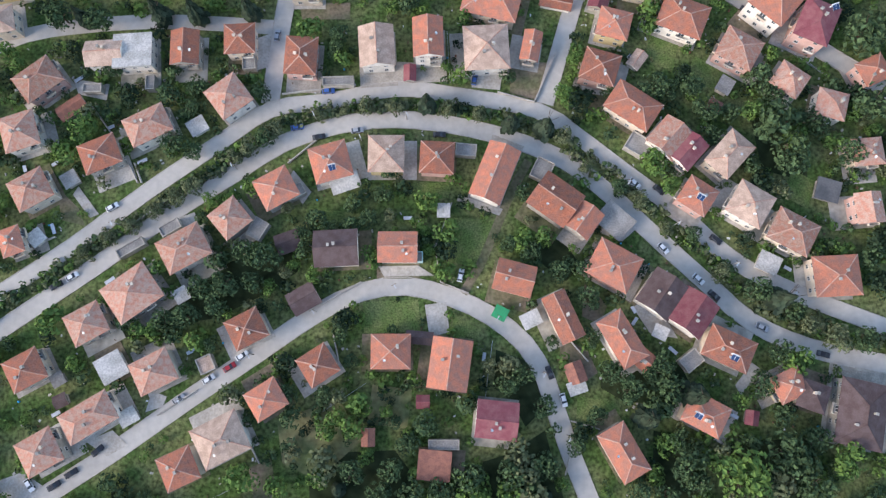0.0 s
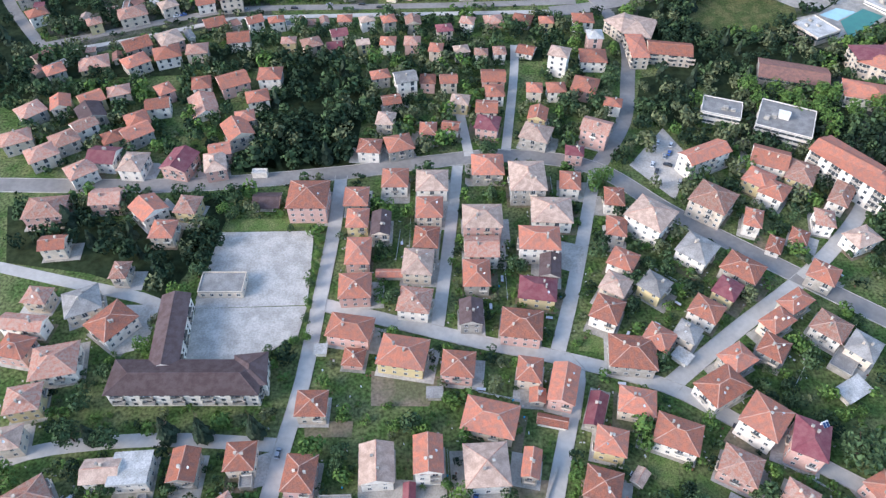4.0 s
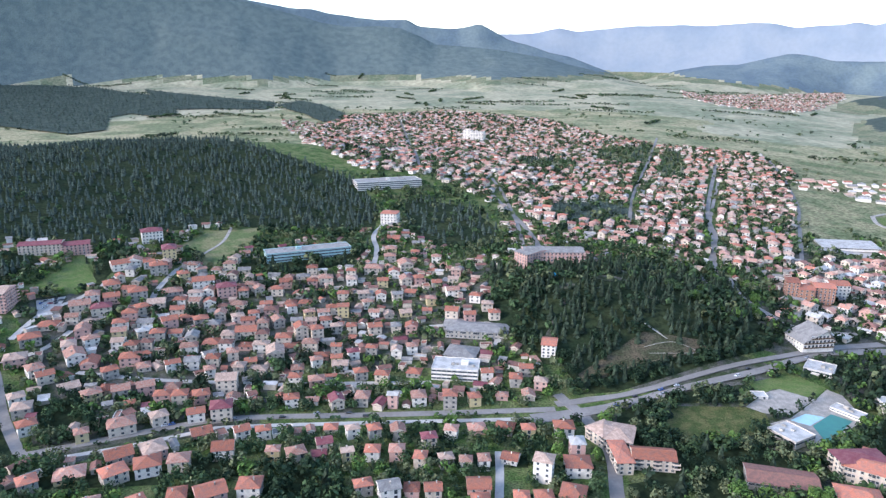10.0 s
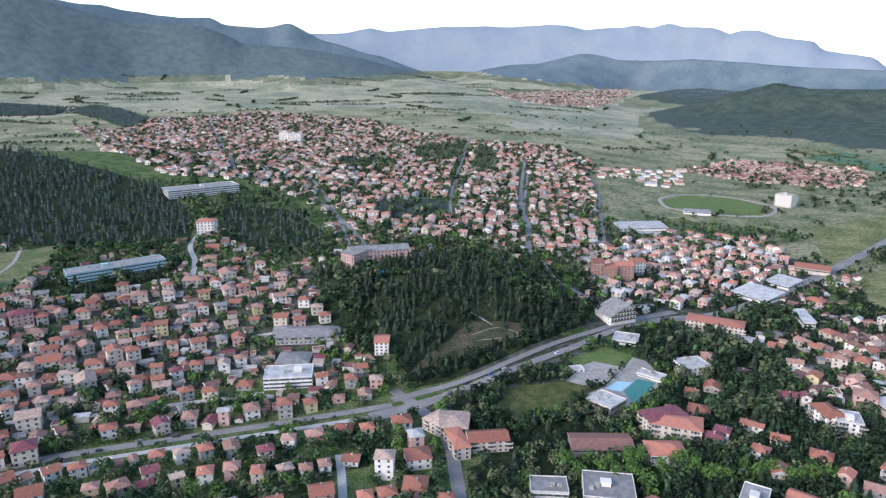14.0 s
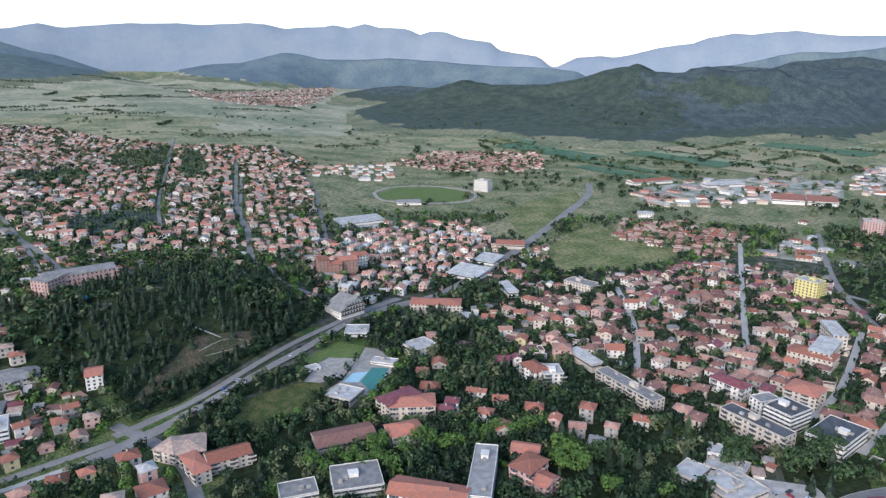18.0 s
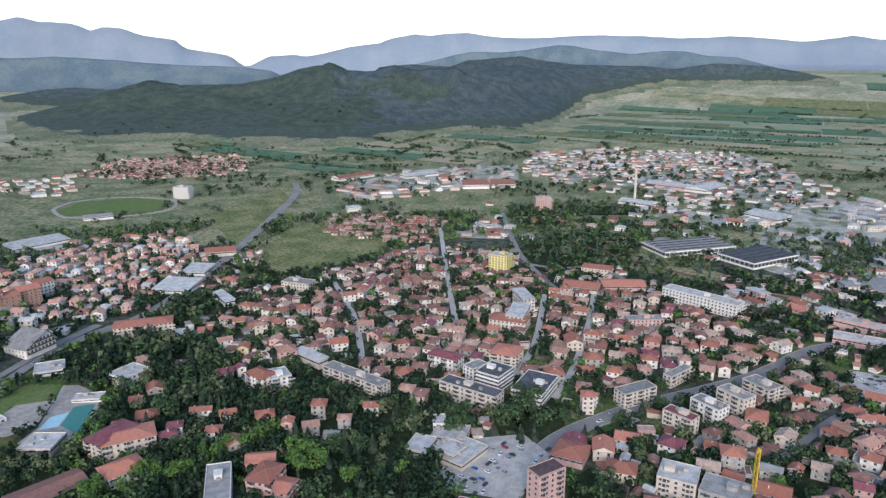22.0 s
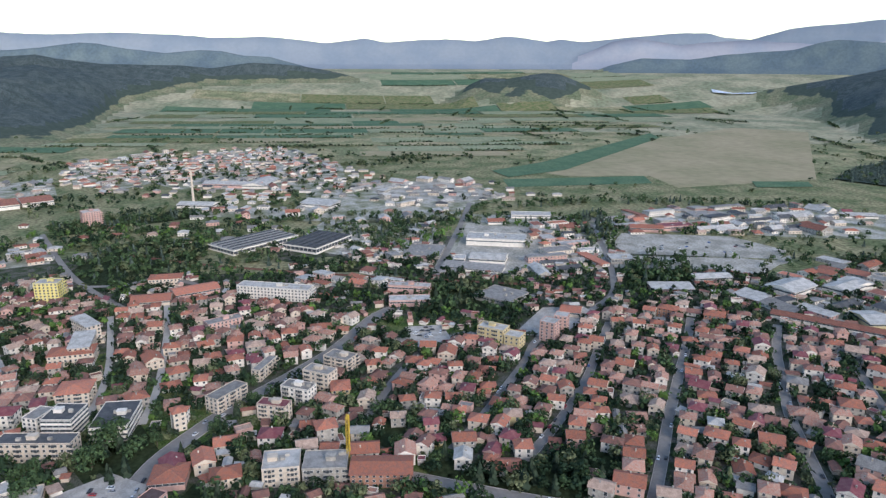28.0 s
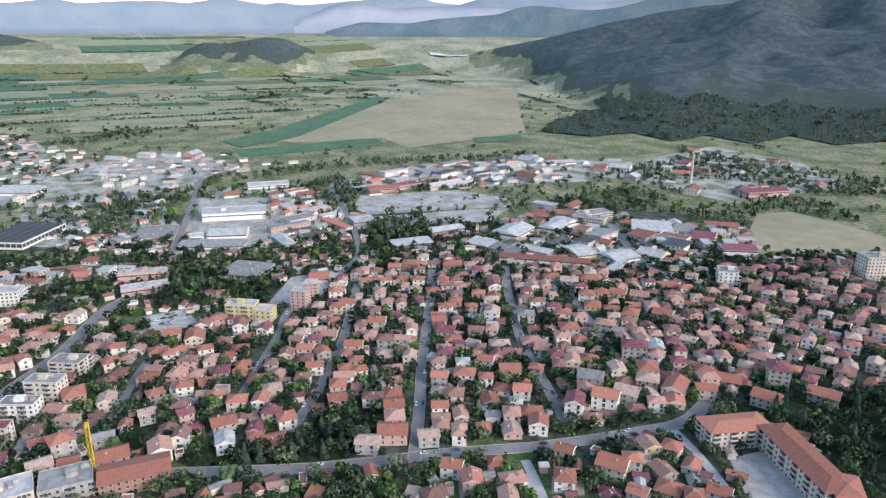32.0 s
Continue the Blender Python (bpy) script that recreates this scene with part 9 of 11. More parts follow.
# trees standing by themselves

tree(-118, 74.8, 11.1, "light", 1.11)
tree(108, 74.4, 16.8, "broad", 1.11)
tree(111.9, 65.7, 13.7, "broad", 1.11)
tree(88.7, -34.6, 16.6, "light", 1.11)
tree(140.8, 108, 17.2, "broad", 1.12)
tree(141.4, 84.1, 14.8, "broad", 1.11)
tree(103, -28, 14.1, "broad", 1.11)
tree(123.4, -30.5, 11.7, "light", 1.11)
tree(75, -33, 10.8, "broad", 1.11)
tree(71.1, -9.4, 10.7, "broad", 1.11)
tree(57.2, -9.4, 9.6, "broad", 1.11)
tree(77.4, -11, 18.6, "pine")
tree(-24.9, 83.2, 6.3, "olive", 1.11)
tree(-15.6, 82.2, 5.7, "olive", 1.11)
tree(-5.3, 83.4, 13.6, "pine")
tree(1.2, 82.2, 6.3, "olive", 1.11)
tree(12.4, 80.3, 5.5, "olive", 1.11)
tree(22.4, 76.7, 13.6, "pine")
tree(33.4, 74.7, 15.3, "pine")
tree(40.1, 72.5, 7, "olive", 1.11)
tree(47.3, 63, 5.5, "olive", 1.11)
tree(64.3, 51.6, 6.3, "olive", 1.11)
tree(71.9, 42.4, 5.3, "olive", 1.03)
tree(80.9, 39.6, 6.6, "broad", 1.11)
tree(89.1, 26.8, 6.9, "olive", 1.11)
tree(99.7, 22.3, 9.4, "broad", 1.11)
tree(105.6, 18.5, 17.7, "pine")
tree(116.6, 11.5, 7.1, "olive", 1.11)
tree(123.3, 6.2, 9.4, "olive", 1.11)
tree(132.1, 6.2, 8.8, "broad", 1.11)
tree(-32.3, 82.2, 5.3, "olive", 0.88)
tree(-41.6, 80.3, 5.3, "olive", 0.88)
tree(-56.4, 74.4, 7.1, "olive", 1.11)
tree(-63.5, 69.7, 7.1, "olive", 1.11)
tree(-68.9, 64.9, 5.7, "olive", 1.11)
tree(-81.2, 55.4, 7.3, "olive", 1.11)
tree(-86.5, 51.6, 6.5, "olive", 1.11)
tree(-93.6, 47.9, 5.8, "olive", 1.11)
tree(-100.5, 42.4, 5.8, "olive", 1.11)
tree(-107.4, 38.7, 5.9, "olive", 1.11)
tree(-116, 33.3, 5.4, "olive", 1.11)
tree(-58.1, 71.5, 7.4, "broad", 1.11)
tree(-56.5, 31.4, 10.6, "broad", 1.11)
tree(-63.8, 33.1, 9, "broad", 1.11)
tree(-68.8, 24.2, 9.8, "broad", 1.11)
tree(-59.8, 24.2, 7.9, "broad", 1.11)
tree(-51, 27.7, 5.3, "olive", 1.03)
tree(-47.4, 29.6, 5.3, "light", 1.10)
tree(-77.6, 22.3, 9, "broad", 1.11)
tree(-80.7, 13.5, 9, "broad", 1.11)
tree(-71.9, 17, 8.2, "broad", 1.11)
tree(-100.1, 11.6, 7.4, "broad", 1.11)
tree(-87.6, 11.6, 8.4, "broad", 1.11)
tree(-47.8, -11, 7.8, "broad", 1.11)
tree(-37.4, -11, 6.9, "broad", 1.11)
tree(-32.5, 8.1, 6.2, "broad", 1.11)
tree(-28.8, -0.7, 5.4, "broad", 1.11)
tree(-16.6, 8.1, 5.8, "broad", 1.11)
tree(-5, -19.5, 8.8, "broad", 1.11)
tree(-11, -26.3, 7.9, "broad", 1.11)
tree(-16.1, -32.9, 8.6, "broad", 1.11)
tree(-38.4, -36.2, 7.3, "light", 1.11)
tree(-28.1, -34.6, 8.6, "broad", 1.11)
tree(7.9, -34.6, 10.3, "broad", 1.11)
tree(19.9, -34.6, 10.3, "broad", 1.11)
tree(30.4, -33, 9.5, "broad", 1.11)
tree(20.3, -7.7, 7.7, "broad", 1.11)
tree(15.2, -2.4, 5.9, "olive", 1.11)
tree(25.7, -4.1, 7.7, "broad", 1.11)
tree(30.8, -14.4, 7.9, "broad", 1.11)
tree(-0.7, -39.5, 8.6, "broad", 1.11)
tree(-19.4, -39.5, 8.6, "broad", 1.11)
tree(26.8, 53.5, 7, "broad", 1.11)
tree(37.1, 27.7, 7.7, "broad", 1.11)
tree(28.2, 33.1, 7.7, "broad", 1.11)
tree(21.1, 36.8, 6.2, "broad", 1.11)
tree(44.2, 27.7, 8.1, "broad", 1.11)
tree(45.8, 18.7, 8.7, "broad", 1.11)
tree(46.2, 6.3, 6.9, "broad", 1.11)
tree(52, -4.2, 8.7, "broad", 1.11)
tree(66.1, -4.2, 7.9, "broad", 1.11)
tree(69.8, -0.7, 8.8, "broad", 1.11)
tree(48, -17.8, 7, "broad", 1.11)
tree(40.8, -26.3, 7, "broad", 1.11)
tree(63.1, -17.7, 16.6, "pine")
tree(73.8, -24.7, 8.1, "broad", 1.11)
tree(105.3, 2.8, 8.4, "broad", 1.11)
tree(99.3, -7.7, 9.2, "broad", 1.11)
tree(105.5, -18, 8.4, "broad", 1.11)
tree(-90.4, 86.2, 8.7, "broad", 1.11)
tree(-84.6, 82.2, 7.7, "broad", 1.11)
tree(-81.3, 90.2, 7.8, "broad", 1.11)
tree(-60.6, 88.2, 7.5, "broad", 1.11)
tree(-87.6, 70.6, 9.5, "broad", 1.11)
tree(-82, 67.7, 6.7, "broad", 1.11)
tree(-109.8, 96.1, 7.3, "broad", 1.11)
tree(-115, 113.1, 10.6, "broad", 1.11)
tree(-128.3, 114.2, 10.7, "broad", 1.11)
tree(-121.6, 114.2, 12, "pine")
tree(-95.2, 115.1, 15.4, "pine")
tree(-82.9, 115.1, 15.2, "pine")
tree(-64.9, 116.2, 14.9, "pine")
tree(-34.8, 108.1, 7.7, "broad", 1.11)
tree(-36.6, 103, 6.9, "broad", 1.11)
tree(-17.2, 61.1, 7, "broad", 1.11)
tree(-18.9, 53.5, 7, "broad", 1.11)
tree(-6.1, 42.4, 6.2, "light", 1.11)
tree(-4.2, 35, 5.3, "light", 1.08)
tree(68.8, 90, 10.4, "broad", 1.11)
tree(74.3, 88, 7.7, "broad", 1.11)
tree(82, 90, 9.6, "broad", 1.11)
tree(87.1, 82.2, 9.6, "broad", 1.11)
tree(88.3, 72.5, 7.7, "broad", 1.11)
tree(105.5, 92, 10, "broad", 1.11)
tree(109, 88, 8.8, "broad", 1.11)
tree(120.5, 80.3, 9, "broad", 1.11)
tree(123.7, 74.4, 8.1, "broad", 1.11)
tree(132.3, 66.7, 10.2, "broad", 1.11)
tree(55.6, 88, 5.7, "broad", 1.11)
tree(40.5, 86.1, 9.2, "light", 1.11)
tree(44.7, 99.9, 6.9, "light", 1.11)
tree(74.4, 55.3, 7.4, "light", 1.11)
tree(69.3, 63, 10.2, "light", 1.11)
tree(57.9, 55.3, 6.5, "broad", 1.11)
tree(-50.8, 48.8, 5.3, "olive", 1.01)
tree(-74.6, 51.6, 6.6, "light", 1.11)
tree(-68.2, 51.6, 5.4, "light", 1.11)
tree(-29.7, 42.4, 7, "broad", 1.11)
tree(-40.7, 44.2, 8.1, "broad", 1.11)
tree(-24.3, 44.2, 7, "broad", 1.11)
tree(-17, 46.1, 5.3, "olive", 1.02)
tree(-44.1, 40.5, 7, "broad", 1.11)
tree(-35.1, 41.4, 7, "broad", 1.11)
tree(76.4, -37.9, 9.1, "broad", 1.11)
tree(95.3, -37.9, 9.4, "broad", 1.11)
tree(112.5, -37.9, 11.6, "broad", 1.11)
tree(67.7, -41.2, 9, "broad", 1.11)
tree(113.5, -24.7, 9.6, "broad", 1.11)
tree(59.3, -39.6, 8.2, "broad", 1.11)
# cars
car(-108.4, 49.4, 32, (0.7, 0.7, 0.7))
car(-119.7, 26.5, 31, (0.7, 0.7, 0.7))
car(-124.6, 23.6, 31, (0.03, 0.03, 0.035))
car(-48.6, 76.7, 10, (0.05, 0.12, 0.35))
car(-41.3, 73.3, 10, (0.03, 0.03, 0.035))
car(-28.5, 75.6, 8, (0.35, 0.36, 0.38))
car(-1.1, 74.1, -0, (0.03, 0.03, 0.035))
car(5.8, 26.8, 78, (0.7, 0.7, 0.7))
car(-73.9, -6.1, 32, (0.7, 0.7, 0.7))
car(-67.5, -2.4, 32, (0.35, 0.03, 0.04))
car(-63.6, 1.2, 32, (0.7, 0.7, 0.7))
car(-83, -12.3, 32, (0.35, 0.36, 0.38))
car(-115, -34.8, 32, (0.03, 0.03, 0.035))
car(-120, -38.5, 32, (0.03, 0.03, 0.035))
car(-38.5, 89.4, 5, (0.05, 0.12, 0.35))
car(10.8, 93.6, 80, (0.05, 0.12, 0.35))
car(33.8, -4.2, -71, (0.03, 0.03, 0.035))
car(63.4, 57.3, -40, (0.7, 0.7, 0.7))
car(71.3, 55.2, -40, (0.03, 0.03, 0.035))
car(71.7, 35.6, -47, (0.7, 0.7, 0.7))
car(82.6, 25.5, -44, (0.7, 0.7, 0.7))
car(87.3, 20.3, -42, (0.03, 0.03, 0.035))
car(102, 10, -26, (0.35, 0.36, 0.38))
car(89, 38.5, -37, (0.03, 0.03, 0.035))
car(104.3, 118.5, -33, (0.03, 0.03, 0.035))
car(64.8, 100.7, -37, (0.7, 0.7, 0.7))
car(-56.5, 109.3, 83, (0.35, 0.36, 0.38))
car(-107.3, -28, 41, (0.03, 0.03, 0.035))
car(-127.5, -38.3, -55, (0.7, 0.7, 0.7))
car(38, -12.7, -76, (0.7, 0.7, 0.7))
car(120.9, 1.5, -15, (0.03, 0.03, 0.035))
# garden walls
garden_wall(-102.2, 64.3, -99.4, 57.6)
garden_wall(-117.7, 84, -107.3, 70.2)
garden_wall(-107.3, 70.2, -100.7, 57.6)
garden_wall(-54.1, 88.3, -29.3, 91.6)
garden_wall(18.5, 89, 30.8, 85.5)
garden_wall(30.8, 85.5, 38.9, 104.1)
garden_wall(37.9, -35.4, 39.9, -28.5)
garden_wall(-89.5, -17.3, -77.5, -9.5)
garden_wall(-90.2, 51.7, -100.8, 44.2)
garden_wall(8.4, 21, -0.7, 24.6)
garden_wall(-0.7, 24.6, -2.5, 35.8)
garden_wall(-2.5, 35.8, 3, 50.8)
garden_wall(40.1, -19.1, 49, -21.6)
garden_wall(40, 6.5, 46.1, -0.7)
garden_wall(-26.3, 24.7, -40.7, 16.4)
garden_wall(63.1, 17.3, 72.7, 28.2)
garden_wall(-35, 8.3, -33, -0.7)
garden_wall(-2.5, 9.1, -1.6, 6.5)
garden_wall(-56.9, -31.9, -62.6, -21.6)
garden_wall(-140.6, 33.9, -126.3, 39.5)
garden_wall(-79.6, 30.2, -63.6, 43.3)
garden_wall(-51.3, 64.3, -42.2, 72.1)
# houses of the lower town

house(309.8, -151.8, -118, 16.2, 12.9, 2, "g", "r")
house(323.1, -138.2, -121, 7.9, 6.2, 1, "h", "o")
house(322.6, -159.5, -23, 11.2, 11, 2, "h", "o")
house(335, -165.3, -113, 11.6, 10.6, 2, "g", "r")
house(347.2, -170.9, -24, 11.2, 10.2, 2, "h", "r")
house(366, -180.6, -103, 11.1, 9.1, 1, "h", "o")
house(381.3, -187.8, -104, 11.5, 10, 1, "g", "o")
house(404.1, -193.2, -129, 13.6, 12.9, 1, "p", "t")
house(388.2, -204.7, -36, 9.6, 8.7, 2, "g", "t")
house(386.4, -165.9, -100, 9.2, 7.8, 2, "h", "r")
house(400.6, -169.8, -119, 8.8, 8.3, 2, "h", "r")
house(424.1, -178.1, -123, 12.3, 10.2, 2, "g", "r")
house(374.9, -145.6, -24, 11.6, 9.8, 2, "h", "r")
house(393.8, -158.4, -106, 8.6, 7.7, 2, "p", "r")
house(359.2, -138.6, -105, 10.6, 9.9, 2, "g", "r")
house(412.9, -168.3, -23, 9, 8.8, 2, "h", "r")
house(423.7, -154.3, -7, 9.9, 9.6, 2, "g", "r")
house(407.2, -142.3, -111, 11, 8.7, 2, "g", "r")
house(470.8, -181.8, -18, 10.2, 9.2, 2, "h", "r")
house(455, -171.3, -124, 11.5, 10.2, 1, "g", "o")
house(311.9, -184.7, -118, 10, 8.3, 1, "g", "o")
house(319.4, -188.5, -119, 9.6, 9, 2, "g", "r")
house(339.5, -199.7, -130, 9.5, 9, 1, "h", "t")
house(352.2, -207.6, -127, 10.4, 8.7, 2, "g", "r")
house(370.7, -217.4, -121, 9.5, 9, 2, "h", "o")
house(417.9, -252, -132, 13.1, 12.5, 1, "g", "m")
house(437.6, -257.3, -116, 11.1, 9.1, 1, "g", "r")
house(451.7, -271.9, -132, 10.6, 9.1, 2, "h", "r")
house(295.9, -167.1, -114, 11.4, 8.8, 2, "g", "t")
house(347.3, -223.7, -129, 13.3, 11, 2, "h", "r")
house(360.8, -231, -27, 9.4, 9, 2, "p", "w")
house(401.3, -248, -115, 11.9, 9.9, 1, "p", "r")
house(441.5, -290, -121, 9.8, 7.7, 2, "h", "r")
house(457.6, -284.5, -36, 10.8, 10.4, 2, "p", "r")
house(314.6, -221.5, -22, 11.2, 10.3, 1, "g", "r")
house(335.5, -232.7, -121, 9, 8.6, 2, "p", "r")
house(356.7, -247, -136, 10.3, 9, 2, "g", "r")
house(377, -272.8, -120, 14.8, 11.9, 1, "h", "t")
house(336.7, -253, -120, 13.5, 12.9, 2, "g", "r")
house(321.8, -236.8, -139, 11, 10.4, 1, "h", "r")
house(290.5, -200.8, -116, 8.6, 7.5, 1, "p", "r")
house(424, -298.8, -44, 12.1, 11.2, 2, "g", "t")
house(455.4, -322.6, -30, 12.1, 10.7, 1, "g", "r")
house(472.4, -333.6, -23, 12.5, 11.5, 2, "g", "m")
house(311, -243.9, -130, 10.8, 9.8, 2, "g", "r")
house(290.4, -235.2, -124, 13.6, 11.1, 1, "h", "r")
house(275, -228.4, -37, 11.7, 10.8, 2, "g", "r")
house(304.3, -233.8, -140, 7.9, 7.7, 1, "p", "w")
house(447.6, -350.6, -28, 10.4, 9.1, 2, "h", "m")
house(405.9, -318.8, -125, 12.9, 11.4, 2, "p", "k")
house(369.6, -297.4, -115, 16.6, 12.9, 1, "p", "o")
house(354.6, -297.5, -140, 14, 12.5, 1, "g", "o")
house(329.5, -269.4, -142, 8.7, 7.9, 2, "p", "r")
house(393.2, -346.5, -132, 12.3, 10.6, 2, "p", "r")
house(369.6, -332.1, -119, 14, 12.9, 2, "h", "r")
house(340.6, -313.4, -138, 11.6, 9.4, 1, "p", "t")
house(325.4, -313.8, -139, 11.5, 11.1, 1, "p", "r")
house(399.4, -383.1, -40, 14.7, 12.9, 1, "p", "r")
house(415.5, -391.2, -141, 12.4, 11.4, 2, "h", "r")
house(411.6, -404.2, -142, 12.4, 11.5, 2, "p", "r")
house(403.4, -415.8, -146, 13.5, 11.5, 2, "g", "r")
house(385, -391.2, -136, 11.9, 9.9, 1, "h", "r")
house(365.8, -393.1, -54, 15, 11.9, 2, "h", "r")
house(360.8, -360.9, -144, 14.4, 11.5, 2, "p", "o")
house(350.9, -364.6, -149, 13.5, 10.7, 1, "h", "k")
house(316.5, -346.8, -131, 17.2, 12.9, 3, "h", "m")
house(292.2, -334.5, -38, 15.6, 12.9, 2, "h", "r")
house(352, -415.1, -153, 14.4, 12.9, 2, "g", "r")
house(390.5, -427.9, -143, 14.4, 12.9, 2, "g", "o")
house(400.1, -472.4, -131, 16.4, 12.9, 1, "g", "r")
house(340, -418.3, -150, 16.9, 12.9, 1, "h", "o")
house(312.8, -364.5, -39, 12.8, 10, 2, "g", "w")
house(297.5, -288.6, -140, 15.3, 12.9, 3, "g", "k")
house(279, -259.2, -46, 13.6, 10.8, 3, "g", "m")
house(274.4, -280.1, -144, 15.3, 12.4, 3, "g", "r")
house(275, -298.8, -149, 14.5, 12.9, 2, "g", "t")
house(280.4, -322.5, -140, 13.7, 12.1, 2, "h", "t")
house(264.7, -330.8, -63, 18.6, 12.9, 2, "g", "r")
house(256.6, -320.8, -44, 14.7, 11.7, 1, "g", "r")
house(539.5, -240, -101, 9.9, 8.8, 2, "g", "r")
house(531.4, -256.6, -111, 9.9, 8.3, 2, "g", "r")
house(536.1, -275.7, -115, 10.2, 9.4, 1, "h", "r")
house(518.8, -283.5, -126, 9.9, 9.2, 2, "h", "r")
house(506, -301.6, -37, 11.7, 9.5, 2, "h", "r")
house(515.9, -327.5, -128, 11.2, 10.2, 1, "h", "r")
house(495.5, -285.1, -109, 11.5, 9.1, 1, "p", "r")
house(489.2, -319.7, -116, 10.8, 9.9, 1, "h", "r")
house(500.3, -206.3, -117, 10.8, 10.6, 2, "g", "r")
house(497.2, -195.2, -122, 9.9, 9.2, 2, "h", "r")
house(498.2, -223.3, -15, 11, 9.2, 1, "p", "t")
house(485.1, -235.1, -27, 9.9, 9, 2, "p", "o")
house(476.3, -243.5, -21, 9, 8.2, 2, "g", "r")
house(453.9, -211.1, -124, 12.5, 12, 2, "g", "r")
house(464.2, -392.3, -123, 13.1, 10.6, 2, "h", "r")
house(448.4, -399.6, -129, 14.9, 11.7, 2, "g", "t")
house(442.2, -420.2, -132, 18, 12.9, 2, "h", "r")
house(538, 105.7, -68, 11.9, 10.4, 2, "g", "r")
house(521.1, 97.3, -72, 11.5, 11, 1, "h", "r")
house(507.3, 78.9, -75, 12, 10, 2, "p", "r")
house(545.6, 83.2, -86, 12, 11.6, 2, "p", "r")
house(490.8, 117.2, -69, 14.3, 12.5, 2, "p", "r")
house(473.1, 118.5, -71, 13.1, 10.6, 1, "h", "r")
house(516.3, 140.6, 26, 16.8, 12.9, 2, "g", "r")
house(503.6, 148.8, 18, 16.5, 12.9, 1, "g", "o")
house(451.8, 136.1, -60, 13.3, 11.9, 2, "p", "r")
house(588.1, 154.2, -89, 12.1, 11.5, 2, "g", "r")
house(579.1, 136.4, 17, 11, 9.4, 2, "h", "o")
house(538.2, 130.4, -86, 12.9, 10.2, 2, "h", "r")
house(531.4, 65.9, -80, 14.3, 11.1, 2, "p", "t")
house(545.4, 52.7, 18, 10.2, 8.2, 2, "h", "r")
house(556.1, 40.7, -88, 12.9, 11.7, 2, "h", "r")
house(570.4, 15, -86, 17.8, 12.9, 1, "p", "r")
house(562.5, -2.9, -97, 10.4, 9.5, 1, "h", "r")
house(505.4, -30.4, -106, 11.9, 9.4, 2, "h", "r")
house(458.8, -19.3, -82, 10, 9.4, 1, "h", "r")
house(482.9, -24.4, -84, 10.6, 9.6, 2, "p", "r")
house(428.6, -16.6, -15, 11.6, 9.8, 2, "g", "t")
house(388.7, 10.3, -80, 12.5, 11.9, 3, "p", "r")
house(396.9, 21.6, -93, 8.2, 7.9, 2, "g", "r")
house(373, 21.4, -84, 11.6, 11, 2, "g", "t")
house(373.3, 7.9, -97, 10.3, 10, 1, "g", "r")
house(384.5, -10.3, -95, 10.6, 8.8, 2, "g", "k")
house(397.8, -22.8, -14, 7.5, 6.6, 1, "g", "r")
house(363.9, -12.1, -93, 16.4, 12.9, 2, "g", "r")
house(358.6, -35.4, -6, 13.1, 11.4, 2, "g", "o")
house(399.6, -35.2, -93, 9.5, 8.4, 2, "g", "t")
house(422.1, -43.3, -87, 10, 8.1, 2, "h", "r")
house(490.1, -56, -100, 12.4, 11.5, 1, "p", "r")
house(510.6, -69.8, -101, 12, 11.1, 2, "g", "r")
house(495.1, -82.8, -18, 15, 12.9, 2, "g", "r")
house(470.7, -84.6, -95, 10.4, 8.3, 2, "h", "r")
house(471.4, -76.3, -110, 7.3, 6.5, 1, "h", "m")
house(464.2, -106.7, -109, 12.8, 12.1, 1, "h", "r")
house(438.9, -102.7, -97, 10.7, 9, 1, "h", "r")
house(482.2, -117.6, -101, 10.8, 8.7, 1, "h", "r")
house(423.5, -61.1, -105, 10.2, 9.1, 2, "h", "r")
house(426.4, -76, -97, 11, 9.9, 1, "g", "r")
house(401.1, -75, -13, 9, 7.8, 2, "p", "r")
house(388.1, -85, -114, 11.5, 9.8, 2, "p", "r")
house(367.1, -71.5, -95, 13.5, 11, 2, "g", "r")
house(347.7, -67.5, -13, 11.1, 9.6, 2, "g", "w")
house(413.6, -104.3, -27, 11.6, 10, 1, "h", "r")
house(391.1, -108, -102, 11.1, 10.2, 2, "p", "t")
house(353.6, -104.4, -8, 10.8, 10.4, 2, "p", "r")
house(342.4, -82.6, -109, 7.3, 6.6, 2, "h", "r")
house(338.6, -91.6, -99, 13.5, 12.9, 1, "g", "r")
house(388.5, -54.6, -89, 8.7, 8.4, 2, "g", "m")
house(373.8, -55.6, -87, 10.4, 8.3, 1, "p", "m")
house(367.5, 78.8, 15, 14.9, 11.7, 2, "g", "r")
house(349.8, 64.3, -81, 16.1, 12.7, 2, "h", "r")
house(367.6, 95.6, 18, 18.3, 12.9, 1, "g", "m")
house(389.7, 69.3, -82, 14.3, 11.5, 1, "g", "r")
house(389.1, 43.3, -97, 13.3, 12.3, 2, "h", "m")

house(218.3, -275.7, -65, 10.4, 9.6, 2, "p", "r")
house(203.9, -275.2, -65, 9.6, 8.2, 1, "g", "r")
house(223.5, -237.2, -149, 15, 12.9, 2, "g", "r")
house(245.8, -223.5, -146, 9.4, 8.4, 2, "g", "r")
house(259.4, -186.8, -28, 9.6, 7.7, 1, "h", "r")
house(227.6, -208.2, -40, 11.6, 10.2, 2, "h", "r")
house(208.4, -221.2, -142, 9.9, 8.1, 1, "h", "m")
house(199.8, -231.3, -152, 9.2, 8.3, 2, "g", "r")
